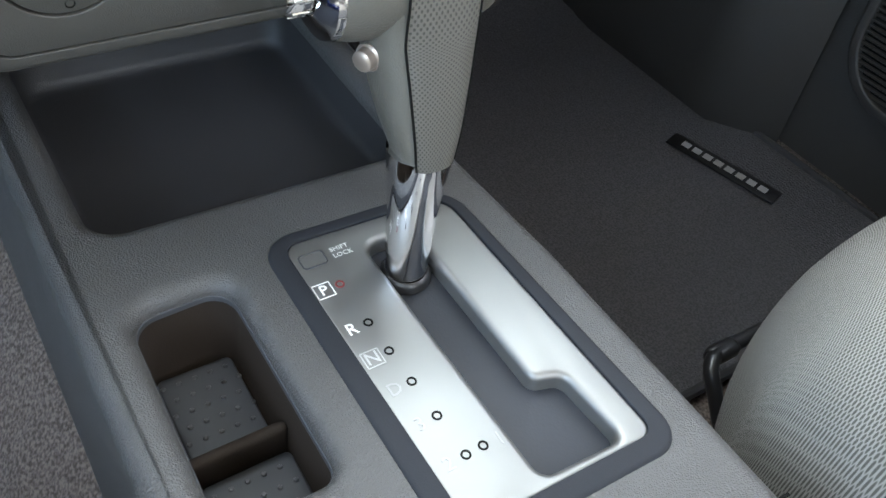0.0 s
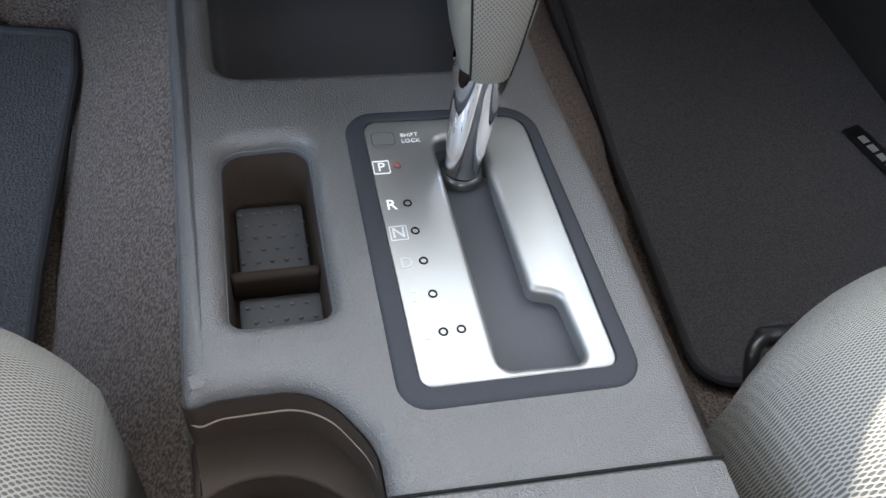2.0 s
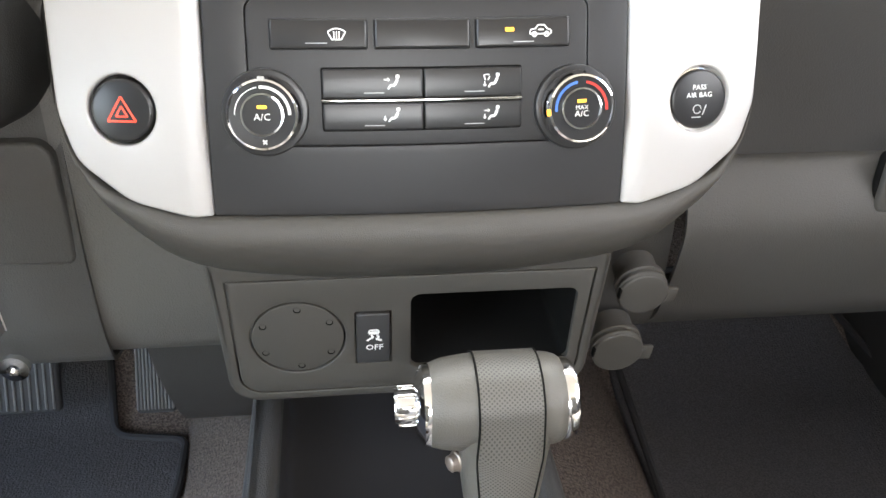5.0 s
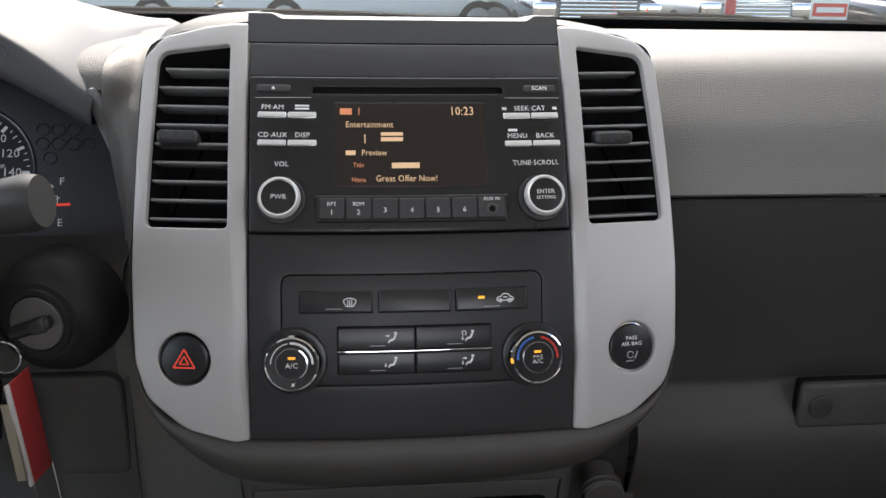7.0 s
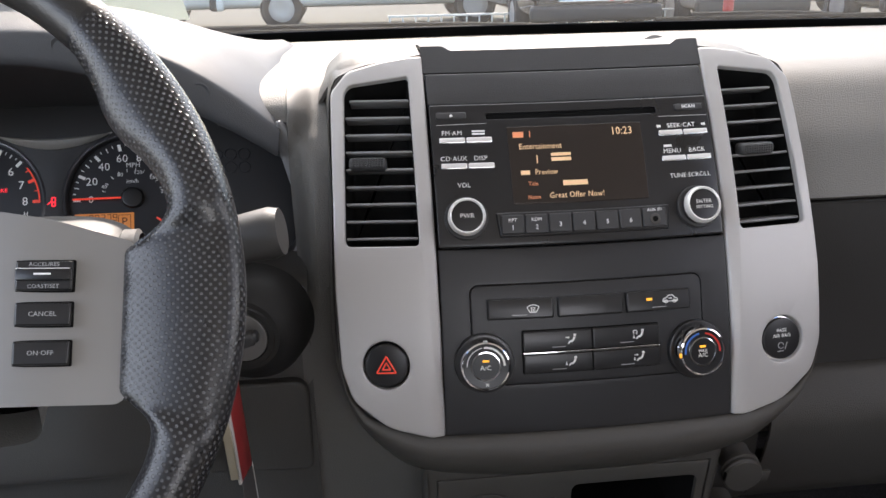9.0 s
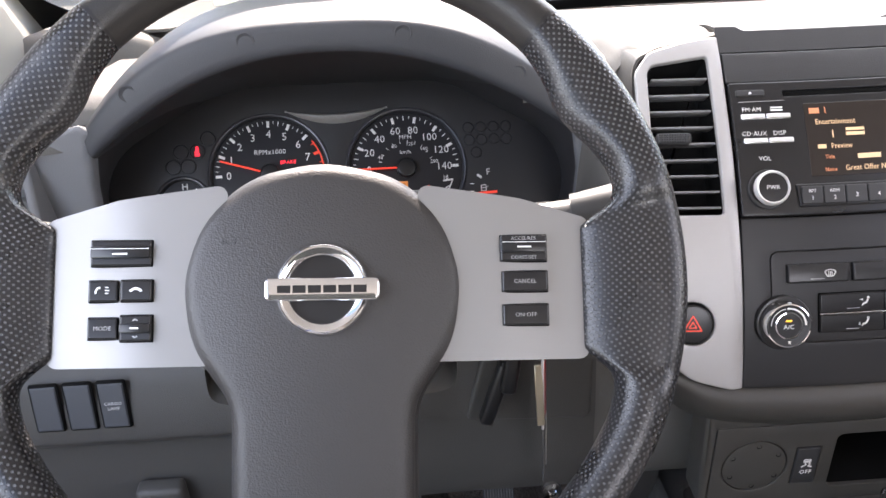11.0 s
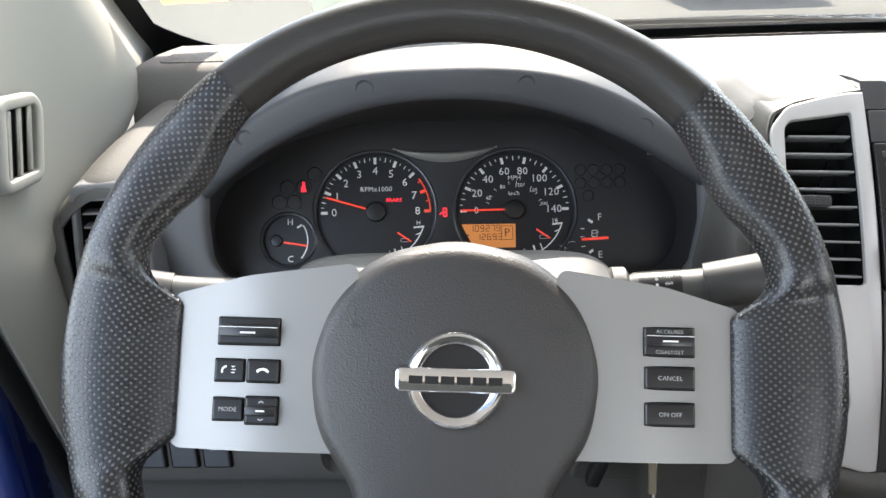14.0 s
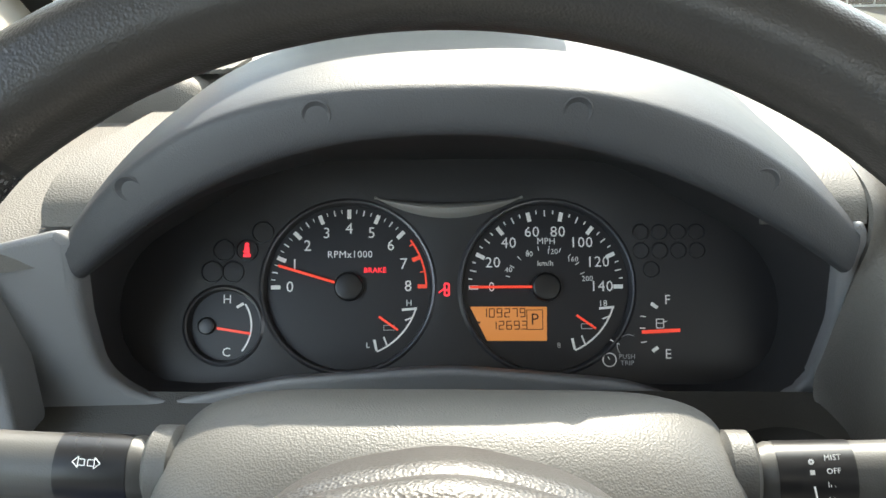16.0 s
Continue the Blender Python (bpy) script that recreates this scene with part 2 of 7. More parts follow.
# ---------------------------------------------------------------- materials
def mat(name, colour, rough=0.5, metal=0.0, grain=0.0, grain_size=900.0, tone=0.12, tone_size=18.0, spec=0.5, coat=0.0, emit=None, power=0.0, wear=0.0):
    ma = bpy.data.materials.new(name)
    ma.use_nodes = True
    nt = ma.node_tree
    b = nt.nodes["Principled BSDF"]
    b.inputs["Roughness"].default_value = rough
    b.inputs["Metallic"].default_value = metal
    b.inputs["Specular IOR Level"].default_value = spec
    b.inputs["Coat Weight"].default_value = coat
    tc = nt.nodes.new("ShaderNodeTexCoord")
    big = nt.nodes.new("ShaderNodeTexNoise")
    big.inputs["Scale"].default_value = tone_size
    big.inputs["Detail"].default_value = 6
    nt.links.new(tc.outputs["Object"], big.inputs["Vector"])
    ramp = nt.nodes.new("ShaderNodeMix")
    ramp.data_type = "RGBA"
    lo = [c * (1 - tone) for c in colour]
    hi = [min(1, c * (1 + tone)) for c in colour]
    ramp.inputs[6].default_value = (*lo, 1)
    ramp.inputs[7].default_value = (*hi, 1)
    nt.links.new(big.outputs["Fac"], ramp.inputs[0])
    nt.links.new(ramp.outputs[2], b.inputs["Base Color"])
    rr = nt.nodes.new("ShaderNodeMapRange")
    rr.inputs["To Min"].default_value = max(0.02, rough - 0.08)
    rr.inputs["To Max"].default_value = min(1.0, rough + 0.08)
    nt.links.new(big.outputs["Fac"], rr.inputs["Value"])
    nt.links.new(rr.outputs["Result"], b.inputs["Roughness"])
    if grain:
        g = nt.nodes.new("ShaderNodeTexVoronoi")
        g.feature = "SMOOTH_F1"
        g.inputs["Scale"].default_value = grain_size
        g.inputs["Smoothness"].default_value = 0.6
        nt.links.new(tc.outputs["Object"], g.inputs["Vector"])
        bu = nt.nodes.new("ShaderNodeBump")
        bu.inputs["Strength"].default_value = grain
        bu.inputs["Distance"].default_value = 0.6 / grain_size
        nt.links.new(g.outputs["Distance"], bu.inputs["Height"])
        nt.links.new(bu.outputs["Normal"], b.inputs["Normal"])
    if emit:
        b.inputs["Emission Color"].default_value = (*emit, 1)
        b.inputs["Emission Strength"].default_value = power
    return ma


DARK = mat("dark_plastic", (0.033, 0.033, 0.034), 0.5, grain=0.25, grain_size=1500, tone=0.1)
PANEL = mat("centre_panel_plastic", (0.015, 0.015, 0.0165), 0.42, grain=0.05, grain_size=1800, tone=0.08)
HOUSING = mat("housing_plastic", (0.062, 0.058, 0.052), 0.52, grain=0.3, grain_size=1600, tone=0.08)
CONSOLE = mat("console_plastic", (0.070, 0.069, 0.069), 0.42, grain=0.85, grain_size=1250, tone=0.07)
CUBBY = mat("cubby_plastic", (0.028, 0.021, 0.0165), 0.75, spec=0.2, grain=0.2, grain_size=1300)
RUBBER = mat("rubber", (0.05, 0.053, 0.06), 0.6, tone=0.1)
DASH = mat("dash_pad_vinyl", (0.112, 0.107, 0.098), 0.6, grain=0.5, grain_size=1000, tone=0.07)
LOWDASH = mat("lower_dash_plastic", (0.058, 0.055, 0.051), 0.55, grain=0.4, grain_size=1100, tone=0.08)
SILVER = mat("satin_silver_paint", (0.45, 0.438, 0.428), 0.46, metal=0.35, tone=0.03, tone_size=9)
BRUSHED = mat("satin_gate_metal", (0.25, 0.25, 0.247), 0.44, metal=0.8, tone=0.03, tone_size=30)
CHROME = mat("chrome", (0.82, 0.82, 0.83), 0.06, metal=1.0, tone=0.02)
KEYMETAL = mat("satin_chrome", (0.80, 0.79, 0.77), 0.30, metal=0.35, tone=0.02)
BLACK = mat("gloss_black_plastic", (0.014, 0.014, 0.015), 0.3, tone=0.1)
# Near black for black parts, and for shade inside pockets, vents and dimples.
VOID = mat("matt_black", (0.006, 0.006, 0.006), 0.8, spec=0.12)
# Slats are dark plastic; the lighter tone paints sky reflected on their edges.
SLAT = mat("vent_slat_sky_sheen", (0.20, 0.20, 0.203), 0.4, tone=0.1)
INK = mat("white_print", (0.85, 0.85, 0.83), 0.5, tone=0.03)
GREYINK = mat("dim_grey_print", (0.46, 0.46, 0.46), 0.5, tone=0.05)
REDINK = mat("red_print", (0.6, 0.03, 0.02), 0.5)
BLUEINK = mat("blue_print", (0.05, 0.17, 0.55), 0.5)
AMBER = mat("amber_lamp", (0.8, 0.35, 0.03), 0.4, emit=(1.0, 0.42, 0.04), power=0.32)
REDLAMP = mat("red_lamp", (0.6, 0.02, 0.03), 0.4, emit=(1.0, 0.03, 0.05), power=0.42)
REDPRINT = mat("red_lit_print", (0.7, 0.05, 0.03), 0.4, emit=(1.0, 0.1, 0.05), power=0.10)
LITTEXT = mat("display_text", (0.9, 0.6, 0.35), 0.4, emit=(1.0, 0.62, 0.33), power=0.042)
LITRED = mat("display_text_red", (0.8, 0.3, 0.15), 0.4, emit=(1.0, 0.3, 0.12), power=0.04)
SCREEN = mat("display_glass", (0.02, 0.016, 0.014), 0.22, emit=(0.3, 0.09, 0.03), power=0.002)


def ys(z, x=0.0):
    return 0.0117 + 0.3023 * z + 1.287 * z * z + 0.42 * x * x


def S(x, z, h=0.0):
    """The face of the centre stack: a point h above its surface."""
    n = Vector((0.84 * x, -1.0, 0.3023 + 2.574 * z)).normalized()
    return Vector((x, ys(z, x), z)) + n * h


def on_stack(x, z, h=0.0, turn=0.0):
    n = Vector((0.84 * x, -1.0, 0.3023 + 2.574 * z)).normalized()
    u = Vector((1, 0.84 * x, 0)).normalized()
    v = n.cross(u).normalized()
    m = Matrix((u, v, n)).transposed().to_4x4()
    return Matrix.Translation(S(x, z, h)) @ m @ Matrix.Rotation(radians(turn), 4, "Z")


CUTS = [(1, -0.05 + 0.012 * k) for k in range(21)] + [(0, -0.16 + 0.02 * k) for k in range(17)]

# ---------------------------------------------------------------- centre stack
stack = thing("centre_stack", "dark grey centre stack with two satin silver side trims", "dashboard console")

PAIRS = [((0.102, 0.187), (0.104, 0.1905, 0.150)), ((0.130, 0.183), (0.132, 0.1870, 0.150)), ((0.155, 0.177), (0.1578, 0.1805, 0.147)), ((0.168, 0.163), (0.1722, 0.1655, 0.140)), ((0.170, 0.10), (0.1748, 0.10, 0.105)),
         ((0.1722, 0.04), (0.1770, 0.04, 0.07)), ((0.1703, -0.012), (0.1770, -0.019, 0.055)), ((0.1585, -0.0386), (0.168, -0.056, 0.047)), ((0.1409, -0.0488), (0.150, -0.085, 0.041)),
         ((0.1126, -0.0563), (0.120, -0.108, 0.036)), ((0.06, -0.0570), (0.063, -0.1165, 0.032)), ((0.0, -0.0568), (0.0, -0.118, 0.031))]
ring_in = [Vector((x, ys(z, x), z)) for (x, z), _ in PAIRS]
ring_out = [Vector((o[0], o[2], o[1])) for _, o in PAIRS]
ring_in = curve_pts(ring_in + [Vector((-p.x, p.y, p.z)) for p in reversed(ring_in[:-1])], 110)
ring_out = curve_pts(ring_out + [Vector((-p.x, p.y, p.z)) for p in reversed(ring_out[:-1])], 110)


def housing(u, v):
    k = round(u * 110)
    a, b = ring_in[k], ring_out[k]
    w = (b - a).length
    if v < 0.12:
        return a + Vector((0, 0.004 - 0.05 * v, 0))
    t = (v - 0.12) / 0.88
    lift = 0.003 * min(1, t * 6) + (0.30 if b.z < 0 else 0.14) * w * math.sin(math.pi * t ** 0.8) * (0.55 if w < 0.03 else 0.62)
    return a.lerp(b, t) + Vector((0, -lift + 0.012 * t ** 3, 0))


part("housing", grid(110, 14, housing, 0.002), HOUSING, stack)


def top_cap(u, v):
    x = -0.1035 + 0.207 * u
    edge = min(1.0, max(0.0, (abs(x) - 0.082) / 0.006))
    z = 0.1765 + (0.0140 + 0.0032 * edge) * min(v * 2, 1)
    p = S(x, z, 0.0005)
    if v > 0.5:
        w = (v - 0.5) * 2
        p += Vector((0, 0.085 * w, 0.002 * math.sin(math.pi * w) - 0.012 * w * w - 0.006 * w * edge))
    return p


part("top_cap", grid(104, 12, top_cap, 0.002), DARK, stack, "dark storage lid edge on top of the stack")
centre = part("centre_panel", plate(rpoly([(-0.1025, -0.0562, 0.001), (0.1025, -0.0562, 0.001), (0.1025, 0.0665, 0.001), (-0.1015, 0.0665, 0.001)], 2), [rect(-0.082, -0.0222, 0.082, 0.0435, 0.006)], 0.0008, 0.0006, 0.004, 0.0015, S, CUTS), PANEL, stack)
part("upper_strip", plate(rect(-0.1015, 0.1562, 0.1015, 0.1757, 0.0012, 2), (), 0.001, None, 0.004, None, lambda u, v, h: S(u, v, h + 0.001), CUTS), DARK, stack)
for sgn in (-1, 1):
    out = [(0.1028, 0.187, 0.001), (0.130, 0.1835, 0.02), (0.1565, 0.1772, 0.012), (0.1690, 0.1640, 0.01), (0.1706, 0.108, 0.05), (0.1722, 0.042, 0.05), (0.1707, -0.0087, 0.03), (0.164, -0.030, 0.02), (0.1409, -0.0488, 0.03), (0.1126, -0.0563, 0.02), (0.1028, -0.0560, 0.001)]
    hole = [(0.1138, 0.0690, 0.003), (0.1138, 0.1735, 0.002), (0.1595, 0.1680, 0.008), (0.1640, 0.0690, 0.004)]
    hz = circle(0.1405, -0.006, 0.0158, 36)
    loop = rpoly(out, 4)
    hl = rpoly(hole, 4)
    if sgn < 0:
        loop = [Vector((-p.x, p.y)) for p in loop]
        hl = [Vector((-p.x, p.y)) for p in reversed(hl)]
        hz = [Vector((-p.x, p.y)) for p in reversed(hz)]
    else:
        loop = list(reversed(loop))
    hl = list(reversed(hl)) if sgn > 0 else list(reversed(hl))
    area = sum(a.x * b.y - b.x * a.y for a, b in zip(hl, hl[1:] + hl[:1]))
    hl = hl if area > 0 else list(reversed(hl))
    area = sum(a.x * b.y - b.x * a.y for a, b in zip(loop, loop[1:] + loop[:1]))
    loop = loop if area > 0 else list(reversed(loop))
    hz = hz if sgn > 0 else list(reversed(hz))
    area = sum(a.x * b.y - b.x * a.y for a, b in zip(hz, hz[1:] + hz[:1]))
    hz = hz if area > 0 else list(reversed(hz))

    def trim_at(u, v, h):
        side = max(0.0, (0.112 - abs(u)) / 0.0092)
        return S(u, v, h + 0.004 - 0.003 * side * side)

    trim = part("silver_trim", plate(loop, [hl, hz], 0.0016, 0.0012, 0.006, 0.005, trim_at, CUTS + [(0, sgn * 0.105), (0, sgn * 0.112)], seg=4), SILVER, stack, "satin silver side trim")
    # air vent: black box behind, louvres, tab
    vent = part("air_vent", tub(offset(hl, 0.001), 0.026, 0.004, 0.003, lambda u, v, h: S(u, v, h + 0.001)), VOID, stack, "black air vent with horizontal louvres")
    for k in range(9):
        z = 0.0750 + 0.01073 * k
        x1 = 0.1636 - 0.0045 * (z - 0.069) / 0.1 - (0.003 if k == 8 else 0)
        bm = rbox(x1 - 0.1142, 0.0018, 0.0150, 0.0008, 3)
        part("louvre", bm, SLAT, vent, m=on_stack(sgn * (x1 + 0.1142) / 2, z, -0.0085) @ Matrix.Rotation(radians(6 if sgn < 0 else 14), 4, "X"))
    xs = -0.1455 if sgn < 0 else 0.1345
    tab = part("slider_tab", rbox(0.0262, 0.0085, 0.0120, 0.0030, 4), DARK, vent, "dark knurled slider tab", m=on_stack(xs, 0.1200, -0.0005) @ Matrix.Rotation(radians(0 if sgn < 0 else 22), 4, "X"))
    part("knurl", join([rbox(0.0012, 0.0012, 0.0012, 0.0003, 1, Matrix.Translation((-0.0104 + 0.0019 * a, -0.0024 + 0.0016 * b, 0.0059))) for a in range(12) for b in range(4)]), DARK, tab)

hazard = part("hazard_switch", cyl(0.0150, 0.009, 40, 0.002), BLACK, stack, "round black hazard switch with red triangle", m=on_stack(-0.1405, -0.006, -0.005))
tri = [(0.0076 * math.sin(2 * math.pi * k / 3), 0.0076 * math.cos(2 * math.pi * k / 3)) for k in range(3)]
tin = [(0.42 * a, 0.42 * b) for a, b in tri]
bars([(*tri[k], *tri[(k + 1) % 3], 0.0009) for k in range(3)] + [(*tin[k], *tin[(k + 1) % 3], 0.0008) for k in range(3)], REDPRINT, hazard, Matrix.Translation((0, -0.0012, 0.0092)), "triangle")
lamp = part("airbag_indicator", cyl(0.0150, 0.006, 40, 0.0015), BLACK, stack, "round black passenger air bag lamp", m=on_stack(0.1405, -0.006, -0.003))
words("PASS", 0.0026, INK, lamp, Matrix.Translation((0, 0.0058, 0.0062)))
words("AIR BAG", 0.0026, INK, lamp, Matrix.Translation((0, 0.0020, 0.0062)))
bars(arc_rows(-0.001, -0.005, 0.0022, 0, 330, 0.0005, 8) + [(0.002, -0.008, 0.004, -0.003, 0.0006), (-0.004, -0.009, 0.001, -0.009, 0.0006)], GREYINK, lamp, Matrix.Translation((0, 0, 0.0061)), "seat_symbol")
part("ring", lathe([(0.0149, 0.0), (0.0162, 0.0), (0.0162, 0.0012), (0.0149, 0.0016)], 40), CHROME, lamp, m=Matrix.Translation((0, 0, 0.0024)))


def key_at(x0, z0, x1, z1, h=0.0, r=0.0008, depth=0.004):
    cx, cz = (x0 + x1) / 2, (z0 + z1) / 2
    return plate(rect(-(x1 - x0) / 2, -(z1 - z0) / 2, (x1 - x0) / 2, (z1 - z0) / 2, min(0.0012, r * 1.5), 3), (), r, None, depth), on_stack(cx, cz, h)


# ---------------------------------------------------------------- radio
radio = thing("car_radio", "black car radio with lit amber display and two knobs", "radio")
part("faceplate", plate(rect(-0.1008, 0.0672, 0.1008, 0.1555, 0.0015, 3), [rect(-0.0615, 0.1455, 0.0615, 0.1495, 0.001, 2)], 0.0012, 0.0004, 0.006, 0.004, lambda u, v, h: S(u, v, h + 0.0028), CUTS), BLACK, radio)
part("slot_dark", plate(rect(-0.063, 0.1445, 0.063, 0.1505, 0.0005, 1), (), 0.0002, None, 0.001, None, lambda u, v, h: S(u, v, h + 0.0002), CUTS), VOID, radio, "dark disc slot")
for xa, xb in ((-0.097, -0.062), (0.062, 0.098)):
    bars([(xa, 0, xb, 0, 0.0003)], GREYINK, radio, on_stack(0, 0.1432, 0.0034), "trim_line")
for txt, x0, x1 in (("", -0.0966, -0.0750), ("SCAN", 0.0752, 0.0965)):
    bm, m = key_at(x0, 0.1458, x1, 0.1507, 0.0038)
    k = part("button", bm, DARK, radio, m=m)
    if txt:
        words(txt, 0.0028, INK, k, Matrix.Translation((0, 0, 0.0001)))
    else:
        bars([(-0.0011, -0.0008, 0.0011, -0.0008, 0.0004), (-0.0009, 0, 0.0009, 0, 0.0006), (-0.0004, 0.0005, 0.0004, 0.0005, 0.0006)], INK, k, Matrix.Translation((0, 0, 0.0001)), "eject_symbol")
screen = part("display", plate(rect(-0.0478, 0.0925, 0.0485, 0.1405, 0.001, 2), (), 0.0004, None, 0.002, None, lambda u, v, h: S(u, v, h + 0.0032), CUTS), SCREEN, radio, "dark display with amber text")
for txt, x, z, s, ma, al in (("1", -0.0285, 0.1195, 0.0060, LITTEXT, "CENTER"), ("10:23", 0.0338, 0.1352, 0.0058, LITTEXT, "CENTER"), ("Entertainment", -0.0255, 0.1277, 0.0042, LITTEXT, "CENTER"),
                             ("Preview", -0.0228, 0.1118, 0.0040, LITTEXT, "CENTER"), ("Title", -0.0327, 0.1048, 0.0030, LITRED, "CENTER"), ("Name", -0.0327, 0.0966, 0.0030, LITRED, "CENTER"),
                             ("Great Offer Now!", -0.0027, 0.0972, 0.0042, LITTEXT, "CENTER"), ("1", -0.032, 0.1352, 0.0050, LITRED, "CENTER")):
    words(txt, s, ma, screen, on_stack(x, z, 0.0034), wide=0.86, align=al)
bars([(-0.0145, 0.0035, -0.0005, 0.0035, 0.0022), (-0.0145, 0, -0.0005, 0, 0.0026)], LITTEXT, screen, on_stack(-0.004, 0.1195, 0.0034), "name_bar")
bars([(-0.0245, 0, -0.007, 0, 0.0036)], LITTEXT, screen, on_stack(0.0125, 0.1047, 0.0034), "number_bar")
bars([(-0.0075, 0, 0, 0, 0.0042)], LITRED, screen, on_stack(-0.0365, 0.1352, 0.0034), "name_bar")
bars([(-0.0062, 0, 0, 0, 0.003)], LITTEXT, screen, on_stack(-0.0345, 0.1118, 0.0034), "name_bar")
for z, x0, xm, x1, ta, tb in ((0.1325, -0.0955, -0.0770, -0.0585, "FM·AM", None), (0.1168, -0.0955, -0.0770, -0.0583, "CD·AUX", "DISP"), (0.1320, 0.0602, 0.0785, 0.0970, "SEEK·CAT", None), (0.1160, 0.0602, 0.0785, 0.0972, "MENU", "BACK")):
    for a, b in ((x0, xm - 0.0002), (xm + 0.0002, x1)):
        bm, m = key_at(a, z - 0.0021, b, z + 0.0021, 0.0052, 0.0007)
        part("chrome_key", bm, CHROME, radio, "slim chrome-edged key", m=m)
    for a, b in ((x0, xm - 0.0002), (xm + 0.0002, x1)):
        bm, m = key_at(a + 0.0004, z - 0.0013, b - 0.0004, z + 0.0018, 0.0056, 0.0004)
        part("key_face", bm, KEYMETAL, radio, m=m)
    if tb:
        words(ta, 0.0034, INK, radio, on_stack((x0 + xm) / 2, z + 0.0049, 0.0031))
        words(tb, 0.0034, INK, radio, on_stack((xm + x1) / 2, z + 0.0049, 0.0031))
    elif x0 > 0:
        words(ta, 0.0034, INK, radio, on_stack((x0 + x1) / 2, z + 0.0048, 0.0031))
        for s in (-1, 1):
            bars([(s * 0.0012, 0, s * 0.0022, 0, 0.0018), (s * 0.0024, 0, s * 0.0034, 0, 0.0018), (s * 0.0038, -0.001, s * 0.0038, 0.001, 0.0005)], INK, radio, on_stack((x0 + x1) / 2 + s * 0.0142, z + 0.0048, 0.0031), "skip_symbol")
    else:
        words(ta, 0.0034, INK, radio, on_stack((x0 + xm) / 2, z + 0.0049, 0.0031))
        bars([(-0.0045, 0.0012, 0.0045, 0.0012, 0.0012), (-0.0045, -0.0008, 0.0045, -0.0008, 0.0012)], INK, radio, on_stack((xm + x1) / 2, z + 0.0049, 0.0031), "name_bar")
bars([(-0.003, 0, 0.003, 0, 0.0017)], INK, radio, on_stack(0.0665, 0.1243, 0.0031), "name_bar")
words("VOL", 0.0033, INK, radio, on_stack(-0.0806, 0.1053, 0.0031))
words("TUNE·SCROLL", 0.0033, INK, radio, on_stack(0.0805, 0.1053, 0.0031))
for x, t1, t2 in ((-0.0808, "PWR", None), (0.0828, "ENTER", "SETTING")):
    base = part("knob_base", cyl(0.0150, 0.004, 48, 0.001), DARK, radio, m=on_stack(x, 0.0850, 0.001))
    kn = part("knob", cyl(0.0125, 0.014, 56, 0.0016, r2=0.0118), BLACK, radio, "black knob with chrome ring", m=on_stack(x, 0.0850, 0.0))
    part("ring", lathe([(0.0104, 0.0132), (0.0107, 0.0146), (0.0116, 0.0150), (0.0125, 0.0140), (0.0130, 0.0115), (0.0130, 0.010)], 56), KEYMETAL, kn, "satin chrome ring")
    if t2:
        words(t1, 0.0027, INK, kn, Matrix.Translation((0, 0.0018, 0.0142)))
        words(t2, 0.0022, INK, kn, Matrix.Translation((0, -0.0020, 0.0142)))
    else:
        words(t1, 0.0032, INK, kn, Matrix.Translation((0, 0, 0.0142)))
strip_loop = rpoly([(-0.0586, 0.0726, 0.0008), (0.0602, 0.0726, 0.0008), (0.0620, 0.0878, 0.0008), (-0.0606, 0.0878, 0.0008)], 3)
part("preset_bezel", plate(strip_loop, (), 0.0012, None, 0.003, None, lambda u, v, h: S(u, v, h + 0.0042), CUTS), BLACK, radio, "black strip round the preset keys")
for k in range(6):
    x0 = -0.0575 + 0.01645 * k
    bm, m = key_at(x0, 0.0735, x0 + 0.0158, 0.0868, 0.0058, 0.001)
    b = part("preset_button", bm, DARK, radio, m=m)
    words(str(k + 1), 0.0033, INK, b, Matrix.Translation((0, -0.0024 if k < 2 else -0.0012, 0.0001)))
    if k < 2:
        words(("RPT", "RDM")[k], 0.0024, INK, b, Matrix.Translation((0, 0.0028, 0.0001)))
bm, m = key_at(0.0414, 0.0735, 0.0590, 0.0868, 0.0056, 0.001)
jack = part("aux_socket", bm, DARK, radio, m=m)
words("AUX IN", 0.0022, INK, jack, Matrix.Translation((0, 0.0052, 0.0001)))
part("socket_ring", lathe([(0.0018, -0.001), (0.0022, 0.0008), (0.0034, 0.0006), (0.0038, 0)], 28), HOUSING, jack, m=Matrix.Translation((0, -0.0012, 0)))
part("socket_hole", cyl(0.0019, 0.0004, 20), VOID, jack, m=Matrix.Translation((0, -0.0012, 0)))

